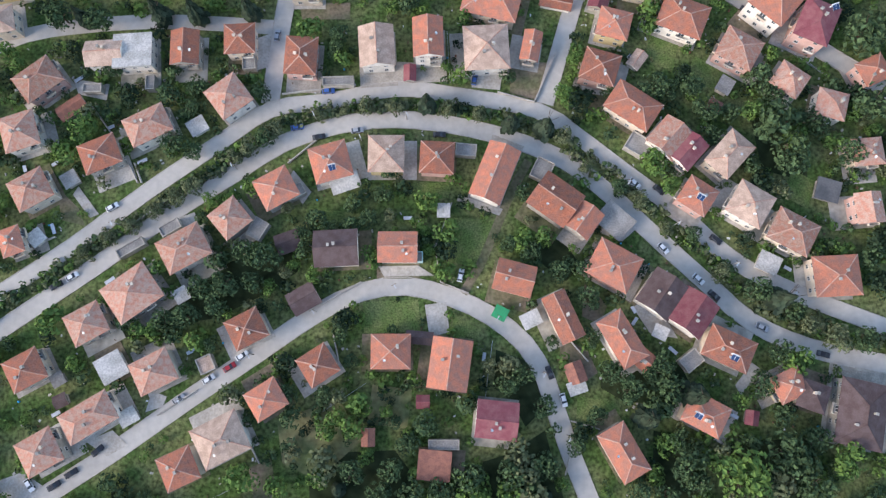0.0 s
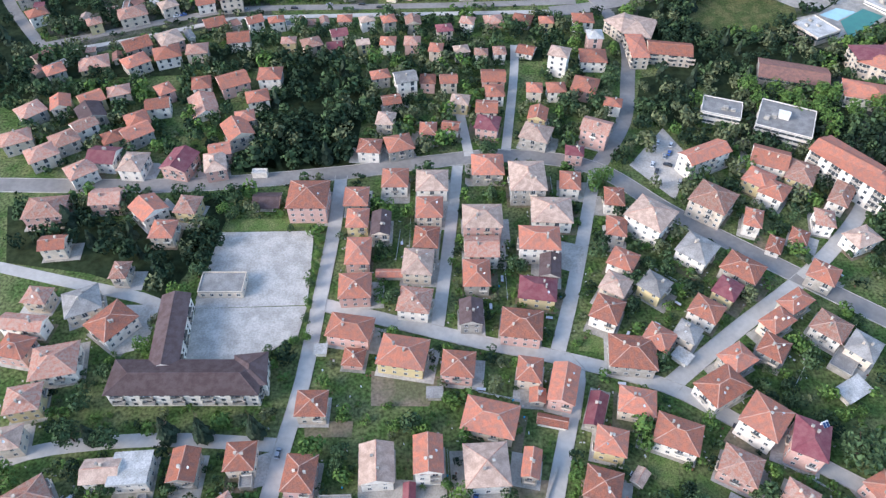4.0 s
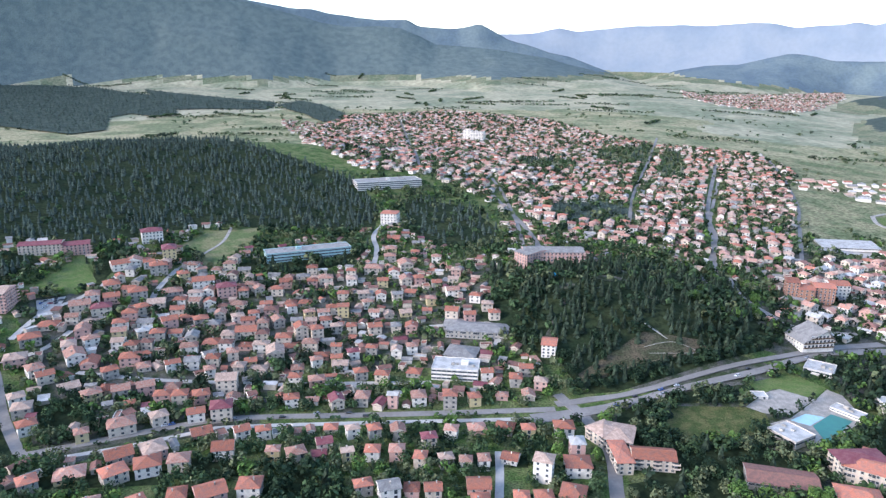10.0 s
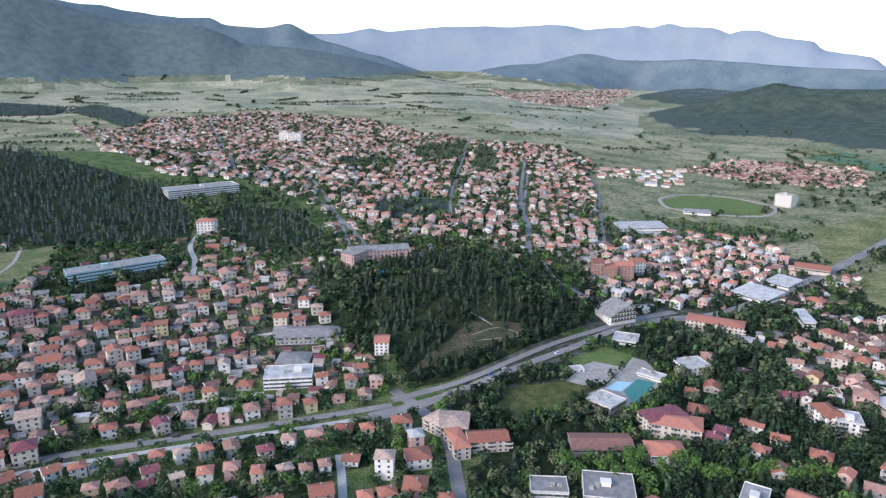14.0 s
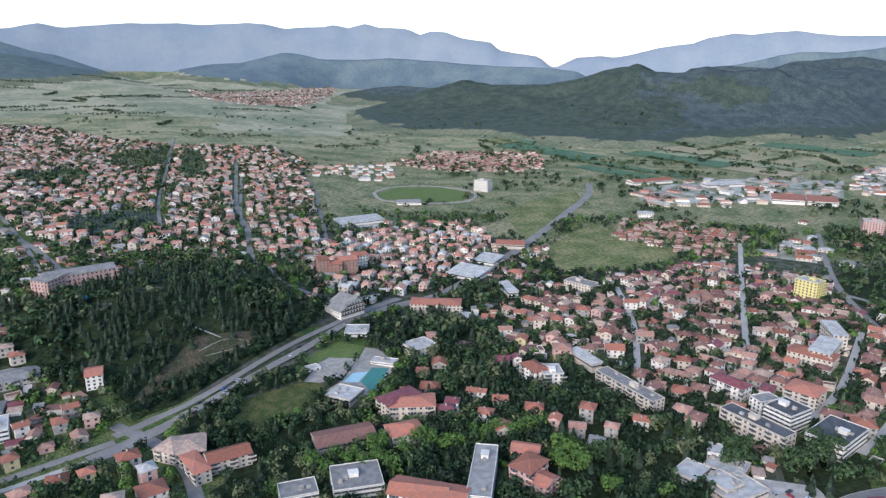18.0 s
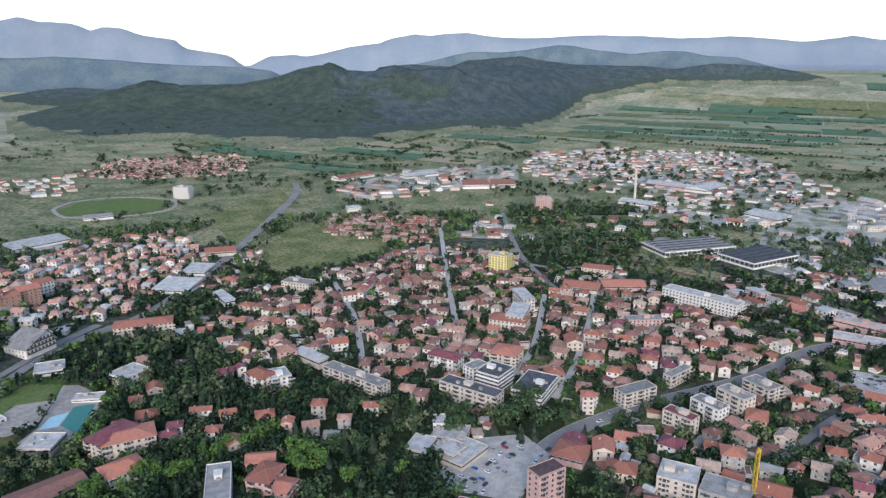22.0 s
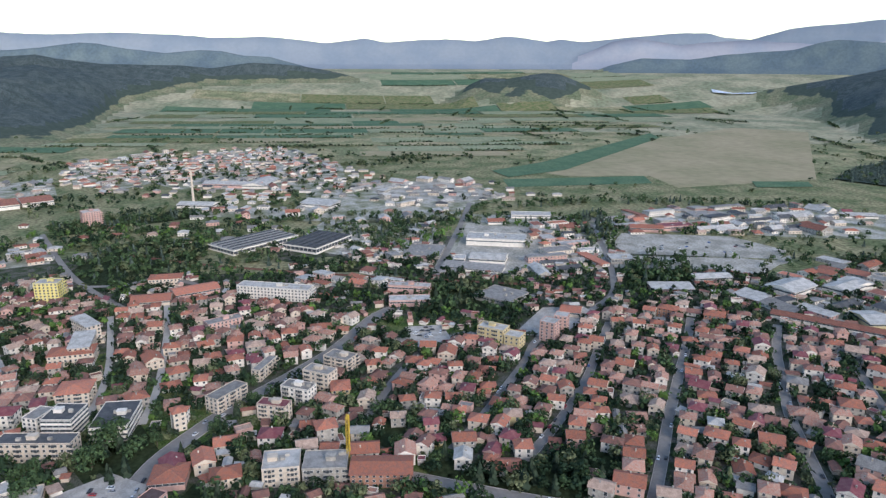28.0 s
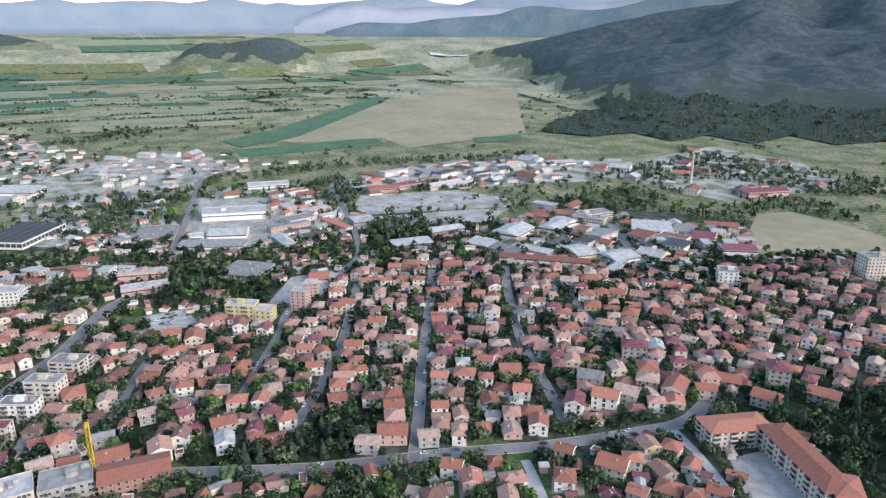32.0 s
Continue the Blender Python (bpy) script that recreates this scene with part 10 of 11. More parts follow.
house(196.7, -250, -151, 12, 11.4, 1, "h", "r")
house(183.9, -253.2, -45, 9.5, 8.7, 2, "p", "r")
house(179.4, -266.1, -152, 10.8, 8.7, 2, "g", "r")
house(221.6, -249.5, -130, 9.9, 9, 2, "h", "r")
house(229.3, -174.1, -29, 9.9, 9, 2, "g", "o")
house(250.4, -166.6, -28, 10.3, 9.8, 2, "g", "r")
house(264.9, -163.7, -134, 10.6, 8.7, 2, "g", "r")
house(226, -369.2, -159, 16.8, 12.9, 2, "g", "r")
house(257.1, -372.9, -145, 15.2, 12.9, 1, "g", "r")
house(272.8, -369.9, -138, 13.9, 12, 1, "h", "r")
house(240.1, -399.2, -48, 16.2, 12.9, 4, "h", "m")
house(286.2, -416.3, -154, 15.2, 12.9, 1, "h", "r")
house(262.5, -414.7, -159, 15.4, 12.9, 2, "h", "o")
house(252.6, -344.8, -130, 11.5, 9.5, 2, "g", "r")
house(210.4, -402.9, -156, 17.4, 12.9, 2, "g", "r")
# quarters filled with rows of houses
street(4.5, [(282.5, 641.5), (327.4, 761.6), (367, 871.2), (491, 1149.7)], "dark_asphalt")
street(4.5, [(250.8, 832.9), (291.7, 966.2), (336.6, 1089), (426.4, 1324), (555.7, 1676.4)], "dark_asphalt")
street(4.5, [(418.4, 736.6), (513.5, 925.3), (566.3, 1032.2), (658.7, 1264.6), (722, 1453.3)], "dark_asphalt")
street(4.5, [(105.6, 730), (110.9, 851.4), (109.6, 971.5), (101.6, 1067.9)], "dark_asphalt")
street(4.5, [(257.4, 595.3), (268, 678.5), (258.7, 740.5)], "dark_asphalt")
street(4.5, [(-10.6, 1095.6), (-43.6, 1634.2), (-83.2, 2143.7)], "dark_asphalt")

quarter([(355, -36), (420, -22), (519, -75), (523, -123), (516, -165), (578, -247), (578, -331), (528, -387), (491, -433), (426, -459), (400, -507), (362, -516), (223, -341), (259, -243), (285, -157), (330, -45)], -32, 14.2, 12.8, "reeeooootm", 1166)
quarter([(684, 205), (660, 127), (499, 99), (454, 116), (474, 152)], 7, 14.8, 13.3, "reeooot", 1167)
quarter([(374, 7), (405, 45), (455, -15), (502, -55), (548, -61), (560, -21), (524, 20), (564, 71), (548, 94), (599, 110), (606, 44), (586, -22)], -37, 15.9, 14.4, "reeoot", 1168)
quarter([(421, 139), (388, 74), (381, 53), (347, 46), (367, 125)], -76, 23.8, 19.8, "reeomt", 1169)
quarter([(1104, 181), (1265, 186), (1230, 67), (1052, 5)], -106, 34.3, 29, "wkwitw", 1170)
quarter([(1662, 432), (1927, 136), (1562, 81), (1411, 298)], -76, 31.7, 23.8, "wkrotw", 1171)
quarter([(911, -475), (1014, -634), (982, -777), (894, -874), (830, -814), (886, -556)], -100, 39.6, 31.7, "wkmirw", 1172)
quarter([(1043, -26), (1047, -195), (1015, -189), (995, -55)], -106, 34.3, 26.4, "wkiot", 1173)
quarter([(919, -251), (908, -348), (780, -293), (801, -219)], -66, 34.3, 26.4, "wkir", 1174)

quarter([(251, -143), (272, -176), (231, -297), (207, -286), (173, -267), (248, -140)], -102, 15.9, 13.9, "reeootm", 1176)
quarter([(335, -300), (397, -449), (405, -554), (354, -676), (300, -673), (185, -477), (234, -376), (246, -313)], -66, 14.8, 12.8, "reeootm", 1177)
quarter([(644, -882), (569, -906), (609, -1022), (713, -1015)], -120, 34.3, 26.4, "reeoiw", 1178)

quarter([(407, 53), (486, 8), (556, -36), (552, -106), (490, -149), (545, -230), (359, -162), (337, -55), (375, 4), (374, 45)], -30, 14.8, 13.3, "reeootm", 1180)
quarter([(498, 269), (529, 181), (648, 209), (668, 112), (606, 13), (586, -26), (506, 9), (450, 87), (432, 132), (467, 193), (446, 244)], 9, 14.8, 13.3, "reeootm", 1181)
quarter([(635, 366), (655, 272), (512, 201), (466, 198), (442, 260)], -45, 14.8, 13.3, "reeoot", 1182)

quarter([(421, 424), (466, 445), (504, 405), (587, 426), (706, 400), (733, 310), (688, 243), (648, 191), (709, 131), (531, 90), (469, 153), (436, 199), (420, 255), (437, 331), (417, 352)], 10, 14.8, 12.8, "reeeootm", 1184)
quarter([(393, 376), (426, 342), (417, 257), (424, 198), (379, 199), (375, 248), (385, 319)], 19, 14.8, 13.3, "reeeootm", 1185)
quarter([(-300, 542), (-298, 640), (-261, 705), (-202, 725), (-144, 672), (-90, 660), (-70, 560), (-60, 440), (-172, 425), (-256, 454)], 4, 20.5, 14.5, "rrootek", 1185)
quarter([(391, 719), (550, 788), (661, 747), (585, 598), (425, 535), (331, 507), (321, 536)], 34, 18.1, 13.9, "reeootw", 1186)
quarter([(896, 1271), (1197, 1348), (1203, 1096), (1061, 1016), (925, 1131)], -35, 14.8, 12.2, "reeootit", 1187)
quarter([(738, 553), (836, 600), (892, 530), (874, 427), (764, 386), (735, 455)], -69, 14.6, 12.4, "reootit", 1188)
quarter([(673, 1258), (896, 1271), (755, 1073), (630, 1139)], -18, 31.7, 23.8, "rwktr", 1189)
quarter([(915, 669), (1206, 601), (1309, 496), (1184, 465), (1006, 577)], -46, 34.3, 29, "wkiot", 1191)
quarter([(1531, 572), (1810, 383), (1493, 310), (1251, 396)], -46, 31.7, 23.8, "wrtok", 1192)

FAR_TOWN = [(-301, 1675), (-255, 2223), (88, 2388), (366, 2108), (428, 1678), (519, 1540), (730, 1507), (711, 1327), (513, 925), (400, 731), (312, 669), (286, 730), (197, 741), (150, 830), (99, 874), (55, 1006), (-20, 1053), (-106, 1052), (-185, 1185)]
quarter(FAR_TOWN, 68, 15.3, 13.2, "rreooottk", 1194)
quarter([(1207, 3369), (1247, 3173), (1525, 3316), (1835, 3504), (2222, 3747), (2005, 3355), (1703, 2982), (1465, 2710), (1259, 2647), (1130, 2717), (1110, 3010)], 21, 24.9, 13.3, "reooott", 1195)
quarter([(-447, 2119), (-288, 1952), (-194, 1682), (-292, 1620)], 4, 29, 19.8, "reeoto", 1196)

quarter([(923, 1290), (1118, 1395), (1311, 1208), (1111, 1016), (1010, 1140)], -59, 22.7, 14.4, "reeootit", 1198)
# street trees on both sides of the boulevard
for k, (x, y) in enumerate(curve_points([(335, 112), (374, 108), (413, 88), (445, 66), (484, 33), (520, 4), (560, -30)], 13.0)):
    for side in (-1, 1):
        px, py = x + side * 7.5 + (k * 37 % 5 - 2) * 0.6, y + side * 8.5 + (k * 53 % 7 - 3) * 0.6
        if free(px, py, 2.2) and (k * 29 + side) % 4:
            tree(px, py, 8.5 + (k * 17 % 6), "pine" if (k * 7 + side) % 3 == 0 else "broad", 0.95)
# fields on the plain

patch("field", "crop_green", [(1423.6, -330.3), (1530.7, -473.6), (2104.7, -1001.6), (1976.2, -974), (1409.2, -486.4), (1332.9, -344)], "dark green strip of crops", 0.7)
patch("field", "crop_gold", [(1386.1, -429.8), (1948.1, -955.2), (2241.1, -1375.7), (2065, -1527.6), (1226.5, -939.8), (1177, -623.6), (1312.7, -632), (1337.2, -462.1)], "wide dry golden field", 0.06)
patch("field", "crop_green", [(1314.7, -328), (1314.5, -620.7), (1229.7, -598.9), (1227.5, -317.3)], "dark green strip of crops", 0.06)
patch("field", "crop_green", [(1220.5, -797), (1198.8, -901.4), (1146.6, -875.2), (1156.1, -767.8)], "dark green strip of crops", 0.7)
patch("lake", "lake", [(3264, -1855), (3016, -1945), (3012, -1922), (3200, -1830)], "valley lake painted pale with reflected sky", 5.0)

patch("meadow", "pasture", [(643, 570), (778.5, 617.2), (749.2, 441.8), (644.6, 436.9), (556.4, 488.4)], "wide green field at the edge of town", 0.06)
patch("meadow", "pasture", [(747, 763.4), (976.4, 818.5), (920.4, 748.4), (628.7, 601)], "green meadow beside the highway", 0.06)
patch("stadium", "lawn", [(659.7, 980.6), (728.9, 1020.1), (804.3, 984.6), (806.8, 909.9), (752, 862.5), (676.4, 901.6), (643, 940.2)], "oval green sports field", 0.1)
patch("yard", "concrete", [(451.2, 797.3), (517.3, 820.6), (554.5, 793.2), (517.2, 766.5)], "pale concrete yard of a works", 0.22)

patch("field", "crop_gold", [(467.1, -671.9), (523.5, -769.2), (510.8, -819.1), (436.5, -816.7), (388.1, -808.5), (354.6, -745.5), (424.8, -624.4)], "dry golden field beside the works", 0.06)

patch("yard", "gravel", [(808, -345.7), (862.9, -381.3), (822.6, -516.8), (748.2, -546.7), (713.6, -514.4), (763.9, -346.1)], "grey gravel yard of the works", 0.22)
patch("yard", "gravel", [(756.6, -324.2), (707, -518), (655.1, -451.7), (680.7, -430.7), (710, -308.2)], "pale dusty yard of the works", 0.22)
patch("yard", "gravel", [(731, -122), (939.6, -182.7), (908, -289.1), (722.4, -226.9), (712.7, -168.6)], "pale concrete works yard", 0.22)
patch("graveyard", "gravel", [(1274.7, -64.4), (1342, -207.6), (1255.2, -235.4), (1150.6, -294.4), (1099.7, -205.5), (1145.2, -83.4)], "pale stony graveyard on a slope", 0.22)
patch("yard", "concrete", [(534.7, -145.5), (595.5, -189.9), (592.2, -228.8), (574.2, -233.4), (523.5, -182.3)], "station forecourt of grey asphalt", 0.22)
patch("railway_yard", "gravel", [(762, -302), (725, -472), (705, -498), (728, -537), (700, -521), (671, -438), (708, -365), (733, -294)], "pale gravel of old railway sidings", 0.14, False)
# workshops on the flat land by the railway

works([(1139, 231), (1048, -75), (1035, -193), (985, -183), (970, -53), (1011, 59), (1051, 194)], 12, "rwkwib", 26.4, 1236)
works([(817, 8), (870, 54), (998, 15), (986, -86), (950, -145), (832, -119), (771, -65)], 10, "wkwirb", 18.5, 1237)
works([(937, -252), (908, -348), (774, -313), (704, -292), (702, -218), (818, -260)], 22, "wkwrib", 52.8, 1238)
works([(966, -426), (1006, -524), (982, -777), (816, -660), (838, -525), (879, -388)], 30, "wkwirb", 66, 1239)
works([(648, -477), (697, -569), (605, -619), (550, -582), (574, -502)], 14, "wkwir", 31.7, 1240)
works([(587, -393), (627, -469), (548, -593), (528, -655), (450, -565), (453, -461), (549, -401)], 24, "wkwirb", 44.9, 1241)
works([(1439, 396), (1803, 314), (1856, 92), (1531, -22), (1257, -25), (1257, 69), (1291, 276)], 26, "wkrwib", 39.6, 1242)
works([(1316, -26), (1317, -247), (1151, -294), (1056, -197), (1082, -78)], 22, "kwwkt", 39.6, 1243)
works([(741, 49), (735, -37), (698, -92), (675, -44), (700, 42)], 10, "wkirw", 21.1, 1244)

works([(847, -780), (898, -1144), (701, -1135), (560, -1028), (576, -795), (660, -781)], 24, "wkmirw", 39.6, 1246)
works([(515, -546), (553, -640), (498, -711), (450, -659), (445, -589)], 14, "wkrwi", 26.4, 1247)

works([(1060, 751), (1291, 706), (1452, 541), (1230, 455), (1104, 548), (961, 657)], 24, "wkwirb", 39.6, 1249)
works([(801, 378), (962, 389), (873, 343), (820, 321)], 12, "wkrwi", 23.8, 1250)
works([(1645, 578), (1847, 392), (1426, 294), (1313, 371), (1340, 466)], 22, "wrkiw", 37, 1251)

parking([(297, 136), (326, 154), (354, 137), (354, 110), (302, 110)], 24, 1254)
parking([(541, -51), (569, -73), (549, -92), (531, -69)], 14, 1255)

parking([(-330, 570), (-315, 581), (-312, 558), (-319, 549)], 10, 1257)

parking([(92, 257), (112, 282), (121, 261), (110, 239)], 8, 1259)

parking([(792, -351), (803, -504), (743, -535), (739, -466)], 14, 1261)

parking([(251, 477), (352, 519), (346, 507), (257, 473)], 10, 1263)

street_cars(9, [(286, -153), (330, -180), (379, -209), (444, -249), (494, -281)], 1272)
street_cars(9, [(273, -248), (322, -269), (371, -290), (422, -318)], 1273)
street_cars(6, [(346, -104), (392, -141), (444, -177), (502, -210)], 1274)
street_cars(6, [(364, -65), (400, -90), (477, -139), (528, -169)], 1275)

street_cars(10, [(306, -104), (281, -174), (261, -220), (244, -279)], 1277)

street_cars(12, [(329, 115), (374, 108), (413, 88), (445, 66), (484, 33)], 1279)

street_cars(12, [(106, 414), (181, 441), (246, 465), (306, 496)], 1281)

street_cars(8, [(-202, 383), (-156, 403), (-119, 412), (-30, 414)], 1283)
# solar_panel heaters and poles of the terrace

solar_panel(81.3, 50.3, -30, 10)
solar_panel(88.7, 0.3, -25, 10)
solar_panel(76.7, -16.9, -28, 10)
solar_panel(127.1, 112.3, 20, 14)
solar_panel(-35.1, 60.1, 15, 9.8)
utility_pole(-105.3, 43.3, 25)
utility_pole(-68.2, 62.4, 25)
utility_pole(-42.4, 79.6, 25)
utility_pole(-27.1, 72.1, 25)
utility_pole(-12, 79.6, 25)
utility_pole(60.2, 56.5, -35)
utility_pole(75.4, 43.2, -35)
utility_pole(93.1, 30.1, -35)
utility_pole(110.7, 20.9, -35)
utility_pole(-80.9, -12.1, 30)
utility_pole(-60.1, 1.5, 30)
utility_pole(-40.7, 15.2, 30)
utility_pole(-15.3, 23.1, 30)
utility_pole(17.6, 13.3, -35)
utility_pole(31.7, -4.2, -35)
utility_pole(38.8, -23.4, -35)

# ---- gardens: shrubs and trees between the houses ----
def in_view(az):
    return -37 < az < 154


fill_rng = random.Random(11)
# narrow parcels of farmland on the plain, in long bands that lie across the valley
PARCELS = {k: Shape() for k in ("crop_green", "crop_pale", "crop_gold", "dry_grass", "meadow")}
FIELD_EDGES = []
east = 1020.0
while east < 4560:
    deep = fill_rng.uniform(45, 110) * (1 + max(0, east - 1480) / 2200)
    north = 1750.0
    while north > -2600:
        long_ = fill_rng.uniform(110, 400) * (1 + max(0, east - 1480) / 3000)
        lean, gap = 0.10 + fill_rng.uniform(-0.02, 0.02), 6.0
        corners = [(east + u + lean * (north + v), north + v) for u, v in ((0, 0), (0, -long_ + gap), (deep - gap, -long_ + gap), (deep - gap, 0))]
        mid = (sum(q[0] for q in corners) / 4, sum(q[1] for q in corners) / 4)
        az = math.degrees(math.atan2(*mid))
        inside_plain = 44 < az < 119 and math.hypot(*mid) > 1380 and all(cover(*q)[1] < 0.3 and math.hypot(*q) < (4350 if az > 100 else 4570) and not any(inside(*q, k) for k in KEEP_OUT) for q in corners + [mid]) and all(free(*q, 8) for q in corners + [mid])
        if inside_plain and fill_rng.random() < (0.88 if math.hypot(*mid) > 1750 else 0.6):
            kind = fill_rng.choice(("crop_green", "crop_green", "crop_green", "crop_pale", "crop_pale", "crop_gold", "dry_grass", "meadow"))
            cuts = max(1, int(long_ / 90))
            for k in range(cuts):
                a, b = k / cuts, (k + 1) / cuts
                quad = []
                for (p, q), f in (((corners[0], corners[1]), a), ((corners[0], corners[1]), b), ((corners[3], corners[2]), b), ((corners[3], corners[2]), a)):
                    x, y = p[0] + (q[0] - p[0]) * f, p[1] + (q[1] - p[1]) * f
                    quad.append((x, y, ground_z(x, y) + 0.5 + 0.0004 * math.hypot(x, y)))
                PARCELS[kind].face(quad)
            for k in range(int(long_ / 11) if fill_rng.random() < 0.5 else 0):
                FIELD_EDGES.append((corners[0][0] + (corners[1][0] - corners[0][0]) * k * 11 / long_ - 3, corners[0][1] - k * 11))
        north -= long_
    east += deep
for kind, shape in PARCELS.items():
    if shape.f:
        tagged(new("field", shape.mesh("field", [MAT[kind]])), {"crop_green": "green strips of crops across the plain", "crop_pale": "pale strips of stubble across the plain", "crop_gold": "ripe golden strips of grain", "dry_grass": "dry grassy strips of pasture", "meadow": "pale hay meadows on the plain"}[kind], "field", kind="structure")
# clutter of the nearest gardens: barrels, firewood, fences, bits of stone and board
yards = [(ob.matrix_basis.translation.x, ob.matrix_basis.translation.y, ob.matrix_basis.to_euler().z) for ob in scene.objects if ob.name.split(".")[0] == "house" and ob.matrix_basis.translation.xy.length < 250]
bits = Shape()
for hx, hy, turn in yards:
    for _ in range(2):
        a, far_ = fill_rng.uniform(0, 6.28), fill_rng.uniform(8.5, 13)
        x, y = hx + far_ * math.cos(a), hy + far_ * math.sin(a)
        if clear(x, y, 0.8) and fill_rng.random() < 0.42:
            barrel(x, y, fill_rng.choice(("pool_blue", "frame_white", "rail_rust")))
    a = fill_rng.uniform(0, 6.28)
    x, y = hx + 11 * math.cos(a), hy + 11 * math.sin(a)
    if clear(x, y, 1.6) and fill_rng.random() < 0.4:
        woodpile(x, y, math.degrees(turn), fill_rng.uniform(1.8, 3.4))
        take(x, y, 1.6)
    side = fill_rng.choice((-1, 1))
    c, s = math.cos(turn), math.sin(turn)
    ends = [(hx + u * c - side * 12.5 * s, hy + u * s + side * 12.5 * c) for u in (-9, -3, 3, 9)]
    if all(clear(*q, 0.4) for q in ends) and fill_rng.random() < 0.75:
        fence(*ends[0], *ends[-1])
    for _ in range(9):
        a, far_ = fill_rng.uniform(0, 6.28), fill_rng.uniform(8, 16)
        x, y = hx + far_ * math.cos(a), hy + far_ * math.sin(a)
        if clear(x, y, 0.4):
            z, u, v, t = ground_z(x, y), fill_rng.uniform(0.12, 0.55), fill_rng.uniform(0.1, 0.4), fill_rng.uniform(0, 6.28)
            k = len(bits.v)
            bits.box(-u, -v, -0.1, u, v, fill_rng.uniform(0.08, 0.4), fill_rng.choice((0, 0, 1, 2)))
            bits.v[k:] = [(px * math.cos(t) - py * math.sin(t) + x, px * math.sin(t) + py * math.cos(t) + y, pz + z) for px, py, pz in bits.v[k:]]
tagged(new("yard_clutter", bits.mesh("yard_clutter", [MAT["concrete"], MAT["frame_white"], MAT["timber"]])), "scattered stones, boards and slabs in gardens", "clutter", kind="stuff")
# sheds, garages and lean-tos that fill the yards between the houses
sheds, made = Shape(), 0
for _ in range(16000):
    r, az = math.sqrt(fill_rng.uniform(284 ** 2, 845 ** 2)), fill_rng.uniform(-36, 154)
    x, y = polar(az, r)
    near_one = 0.9 if az < 34 else 1.0
    w, d, t = fill_rng.uniform(4.0, 10.5), fill_rng.uniform(3.4, 6.6), -az + fill_rng.choice((0, 90)) + fill_rng.uniform(-25, 25)
    if az < 34 and r < 396 or 10 < az < 40 and r < 610 or 36 < az < 64 and r < 482 or fill_rng.random() > near_one or free(x, y, 12) or any(inside(x, y, k) for k in KEEP_OUT) or not free_box(x, y, w, d, radians(t)):
        continue
    far_house(sheds, x, y, t, w, d, fill_rng.choice((2.6, 3.0, 3.6, 4.6)), fill_rng.choice("eeerokkwtmi"), fill_rng, False, fill_rng.choice("ggsf"))
    made += 1
    if made > 1500:
        break
tagged(new("outbuildings", sheds.mesh("outbuildings", FAR_ROOFS + FAR_WALLS + [MAT["glass_dark"]])), "small sheds and garages crowded between houses", "sheds", kind="stuff")
tagged(new("far_houses", DISTANT.mesh("far_houses", FAR_ROOFS + FAR_WALLS + [MAT["glass_dark"]])), "white and cream houses with red tiled roofs on the slopes", "houses", kind="stuff")
for one in WOODS:
    plant_wood(*one)
shrubs, grove, hedges = Planting(), Planting(), Planting()
for _ in range(2400):
    r, az = math.sqrt(fill_rng.uniform(293 ** 2, 482 ** 2)), fill_rng.uniform(36, 64)
    x, y = polar(az, r)
    if clear(x, y, 2.9):
        take(x, y, 2.6)
        grove.add(fill_rng.choice(("broad", "broad", "broad", "pine")), x, y, fill_rng.uniform(9, 15), fill_rng.uniform(0.85, 1.15), fill_rng.choice((4, 4, 4, 3, 0)))
for _ in range(34000):
    r, az = 455 * math.sqrt(fill_rng.random()), fill_rng.uniform(-180, 180)
    x, y = polar(az, r)
    if not (in_view(az) or (r < 198 and y > -80)):
        continue
    if y < 211 and abs(x) > 231 and not (az > 30 and r > 264):
        continue
    lush = ripple(x + 300, y, 80)
    if fill_rng.random() > 0.85 + lush * 0.9:
        continue
    if not clear(x, y, 0.9):
        continue
    shade = fill_rng.choice((0, 0, 1, 1, 2, 1, 4) if r < 250 else (0, 0, 0, 4, 2, 2, 1))
    if fill_rng.random() < (0.32 if r < 245 else 0.5) and clear(x, y, 2.4):
        grove.add("fine" if r < 218 else "broad", x, y, fill_rng.uniform(6, 10.5) if r < 245 else fill_rng.uniform(7.2, 13), fill_rng.uniform(0.8, 1.1), shade)
        take(x, y, 2.0)
    else:
        shrubs.add("dense_bush" if r < 230 else "bush", x, y, fill_rng.uniform(1.8, 5.2), fill_rng.uniform(0.9, 1.6), shade)
for _ in range(19000):
    r, az = math.sqrt(fill_rng.uniform(314 ** 2, 792 ** 2)), fill_rng.uniform(-36, 154)
    x, y = polar(az, r)
    if az < 28 and r < 690 and fill_rng.random() < 0.45:
        continue
    if clear(x, y, 1.2) and (az > 28 or r > 436) and (az < 36 or fill_rng.random() < 0.9):
        take(x, y, 1.2)
        hedges.add("mid", x, y, fill_rng.uniform(4.5, 10.5), fill_rng.uniform(0.8, 1.15), fill_rng.choice((0, 0, 2, 1, 4, 2) if az < 28 else (0, 4, 4, 4, 1, 4, 3)))
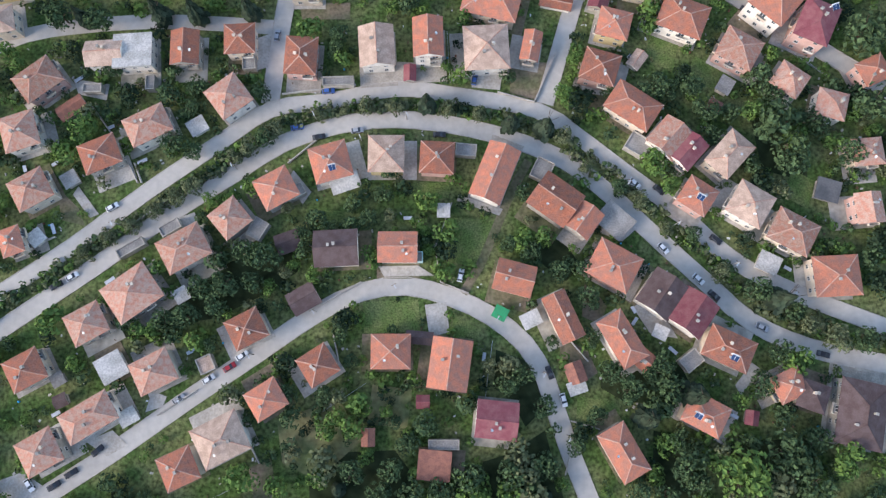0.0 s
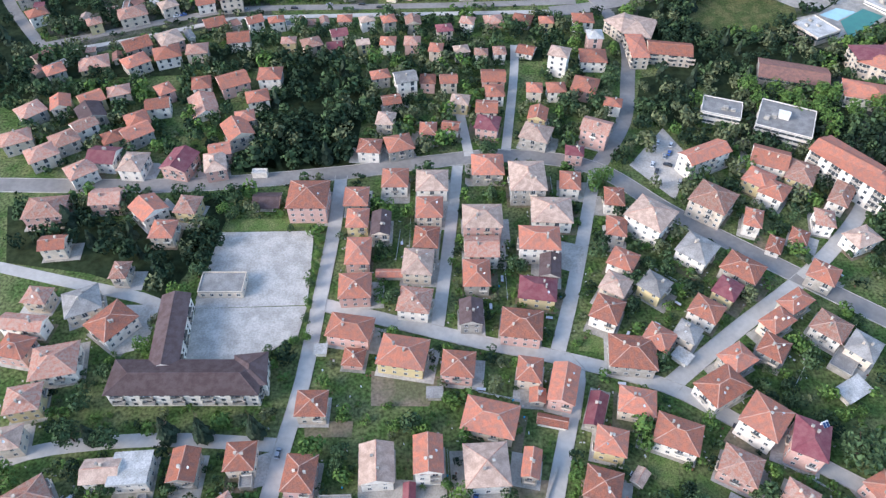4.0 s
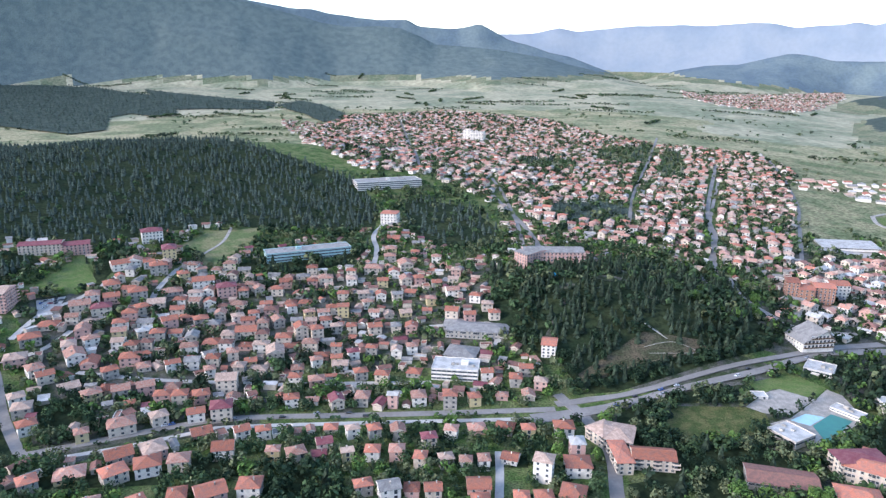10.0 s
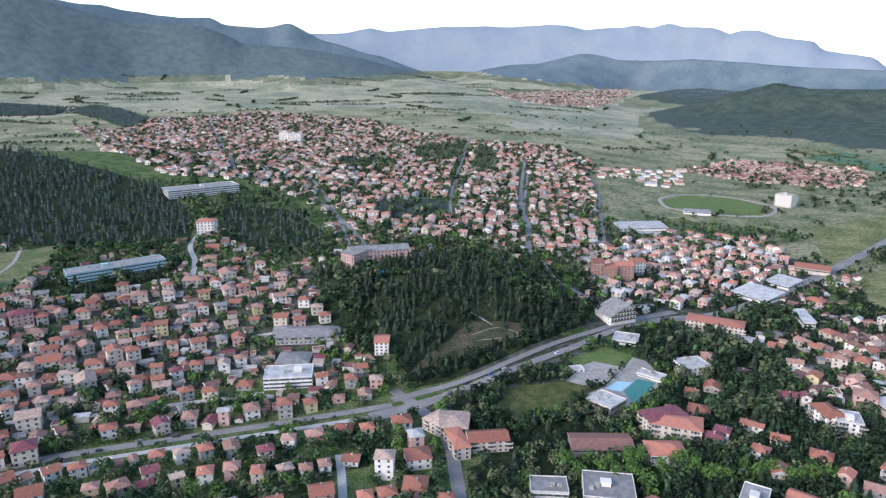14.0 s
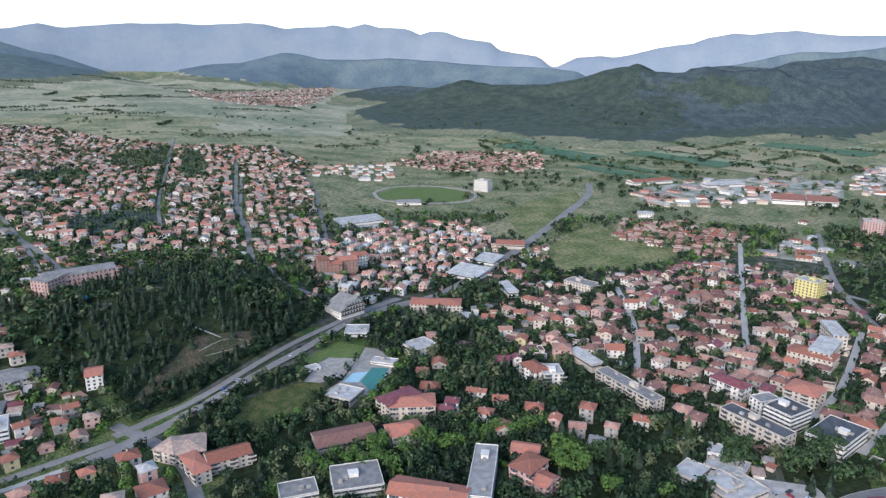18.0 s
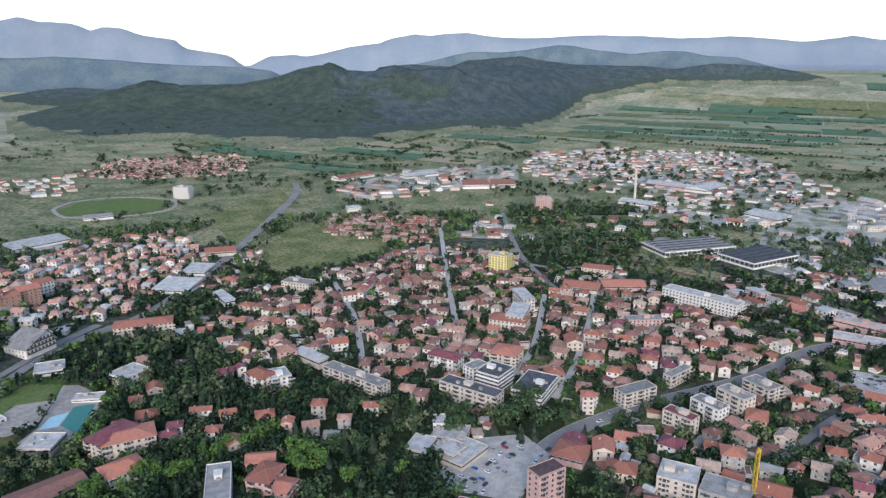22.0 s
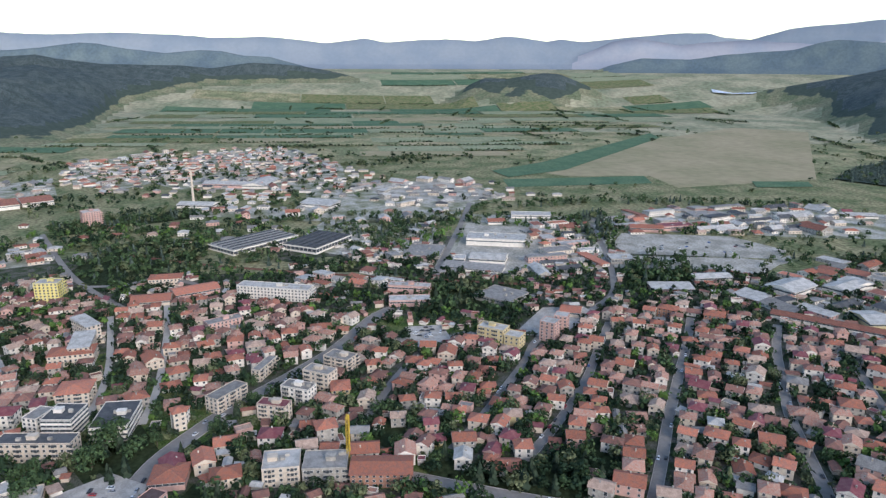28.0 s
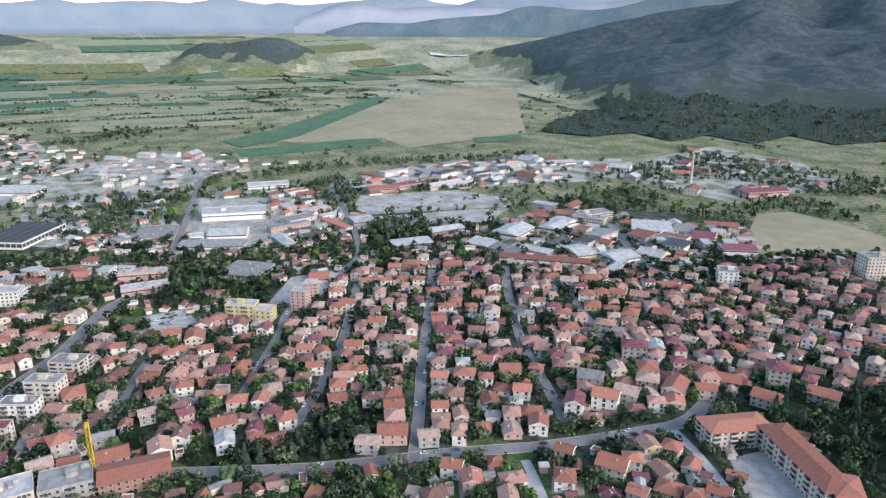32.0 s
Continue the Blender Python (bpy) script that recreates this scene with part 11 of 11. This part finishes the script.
for _ in range(18000):
    r, az = math.sqrt(fill_rng.uniform(436 ** 2, 1030 ** 2)), fill_rng.uniform(-37, 154)
    x, y = polar(az, r)
    if az < 28 and r < 690 and fill_rng.random() < 0.5:
        continue
    if not clear(x, y, 2.1) or ripple(x, y + 120, 120) < -0.30 or (az > 36 and fill_rng.random() < 0.25):
        continue
    pine = fill_rng.random() < 0.1
    take(x, y, 2.2)
    hedges.add("pine" if pine else "mid" if r < 570 else "bush", x, y, fill_rng.uniform(6, 12), fill_rng.uniform(0.8, 1.2), 3 if pine else fill_rng.choice((0, 0, 2, 1, 4, 2) if az < 28 else (4, 4, 0, 0, 1, 4) if r < 800 else (0, 4, 0, 2, 1)))
for _ in range(3600):
    r, az = math.sqrt(fill_rng.uniform(1030 ** 2, 2500 ** 2)), fill_rng.uniform(-37, 154)
    x, y = polar(az, r)
    if ripple(x, y, 210) < 0.12 or not clear(x, y, 2.6) or zone(x, y) in (3, 4, 5, 10):
        continue
    hedges.add("bush", x, y, fill_rng.uniform(5, 10), fill_rng.uniform(0.9, 1.6), fill_rng.choice((0, 0, 2, 2, 3)))
for _ in range(15000):
    r, az = math.sqrt(fill_rng.uniform(740 ** 2, 2310 ** 2)), fill_rng.uniform(-12, 31)
    x, y = polar(az, r)
    if inside(x, y, FAR_TOWN) and clear(x, y, 1.1):
        take(x, y, 2.1)
        hedges.add("tuft", x, y, fill_rng.uniform(5, 10.5), fill_rng.uniform(0.9, 1.3), fill_rng.choice((4, 0, 0, 2, 2)))
for _ in range(2600):
    r, az = math.sqrt(fill_rng.uniform(818 ** 2, 1716 ** 2)), fill_rng.uniform(36, 98)
    x, y = polar(az, r)
    if ripple(x + 500, y, 145) > 0.02 and clear(x, y, 2):
        hedges.add("bush", x, y, fill_rng.uniform(6.5, 11), fill_rng.uniform(0.9, 1.4), fill_rng.choice((0, 4, 2, 4)))
for _ in range(260):
    r, az, turn = math.sqrt(fill_rng.uniform(1520 ** 2, 4000 ** 2)), fill_rng.uniform(-30, 150), fill_rng.uniform(0, 3.14)
    x, y = polar(az, r)
    for k in range(fill_rng.randint(6, 22)):
        px, py = x + math.cos(turn) * k * 14, y + math.sin(turn) * k * 14 * 0.4
        if clear(px, py, 2) and zone(px, py) in (0, 1, 8, 11) and (az < 30 or ground_z(px, py) < 14):
            hedges.add("bush", px, py, fill_rng.uniform(6.5, 12), fill_rng.uniform(1.0, 1.8), fill_rng.choice((0, 3, 0, 2)))
for x, y in FIELD_EDGES:
    if ripple(x, y, 150) > -0.1:
        hedges.add("tuft", x + fill_rng.uniform(-3, 3), y, fill_rng.uniform(5, 9), fill_rng.uniform(1.2, 2.0), fill_rng.choice((0, 0, 4, 2)))
GREEN.grow("town_trees", "dark leafy trees scattered between far houses", LEAF_SLOTS, "trees", 24)
shrubs.grow("shrubs", "dense green garden shrubs and hedges", LEAF_SLOTS, "shrubs", 21)
grove.grow("garden_trees", "small leafy fruit trees crowded in gardens", LEAF_SLOTS, "trees", 22)
hedges.grow("far_trees", "scattered leafy trees and hedgerows", LEAF_SLOTS, "trees", 23)
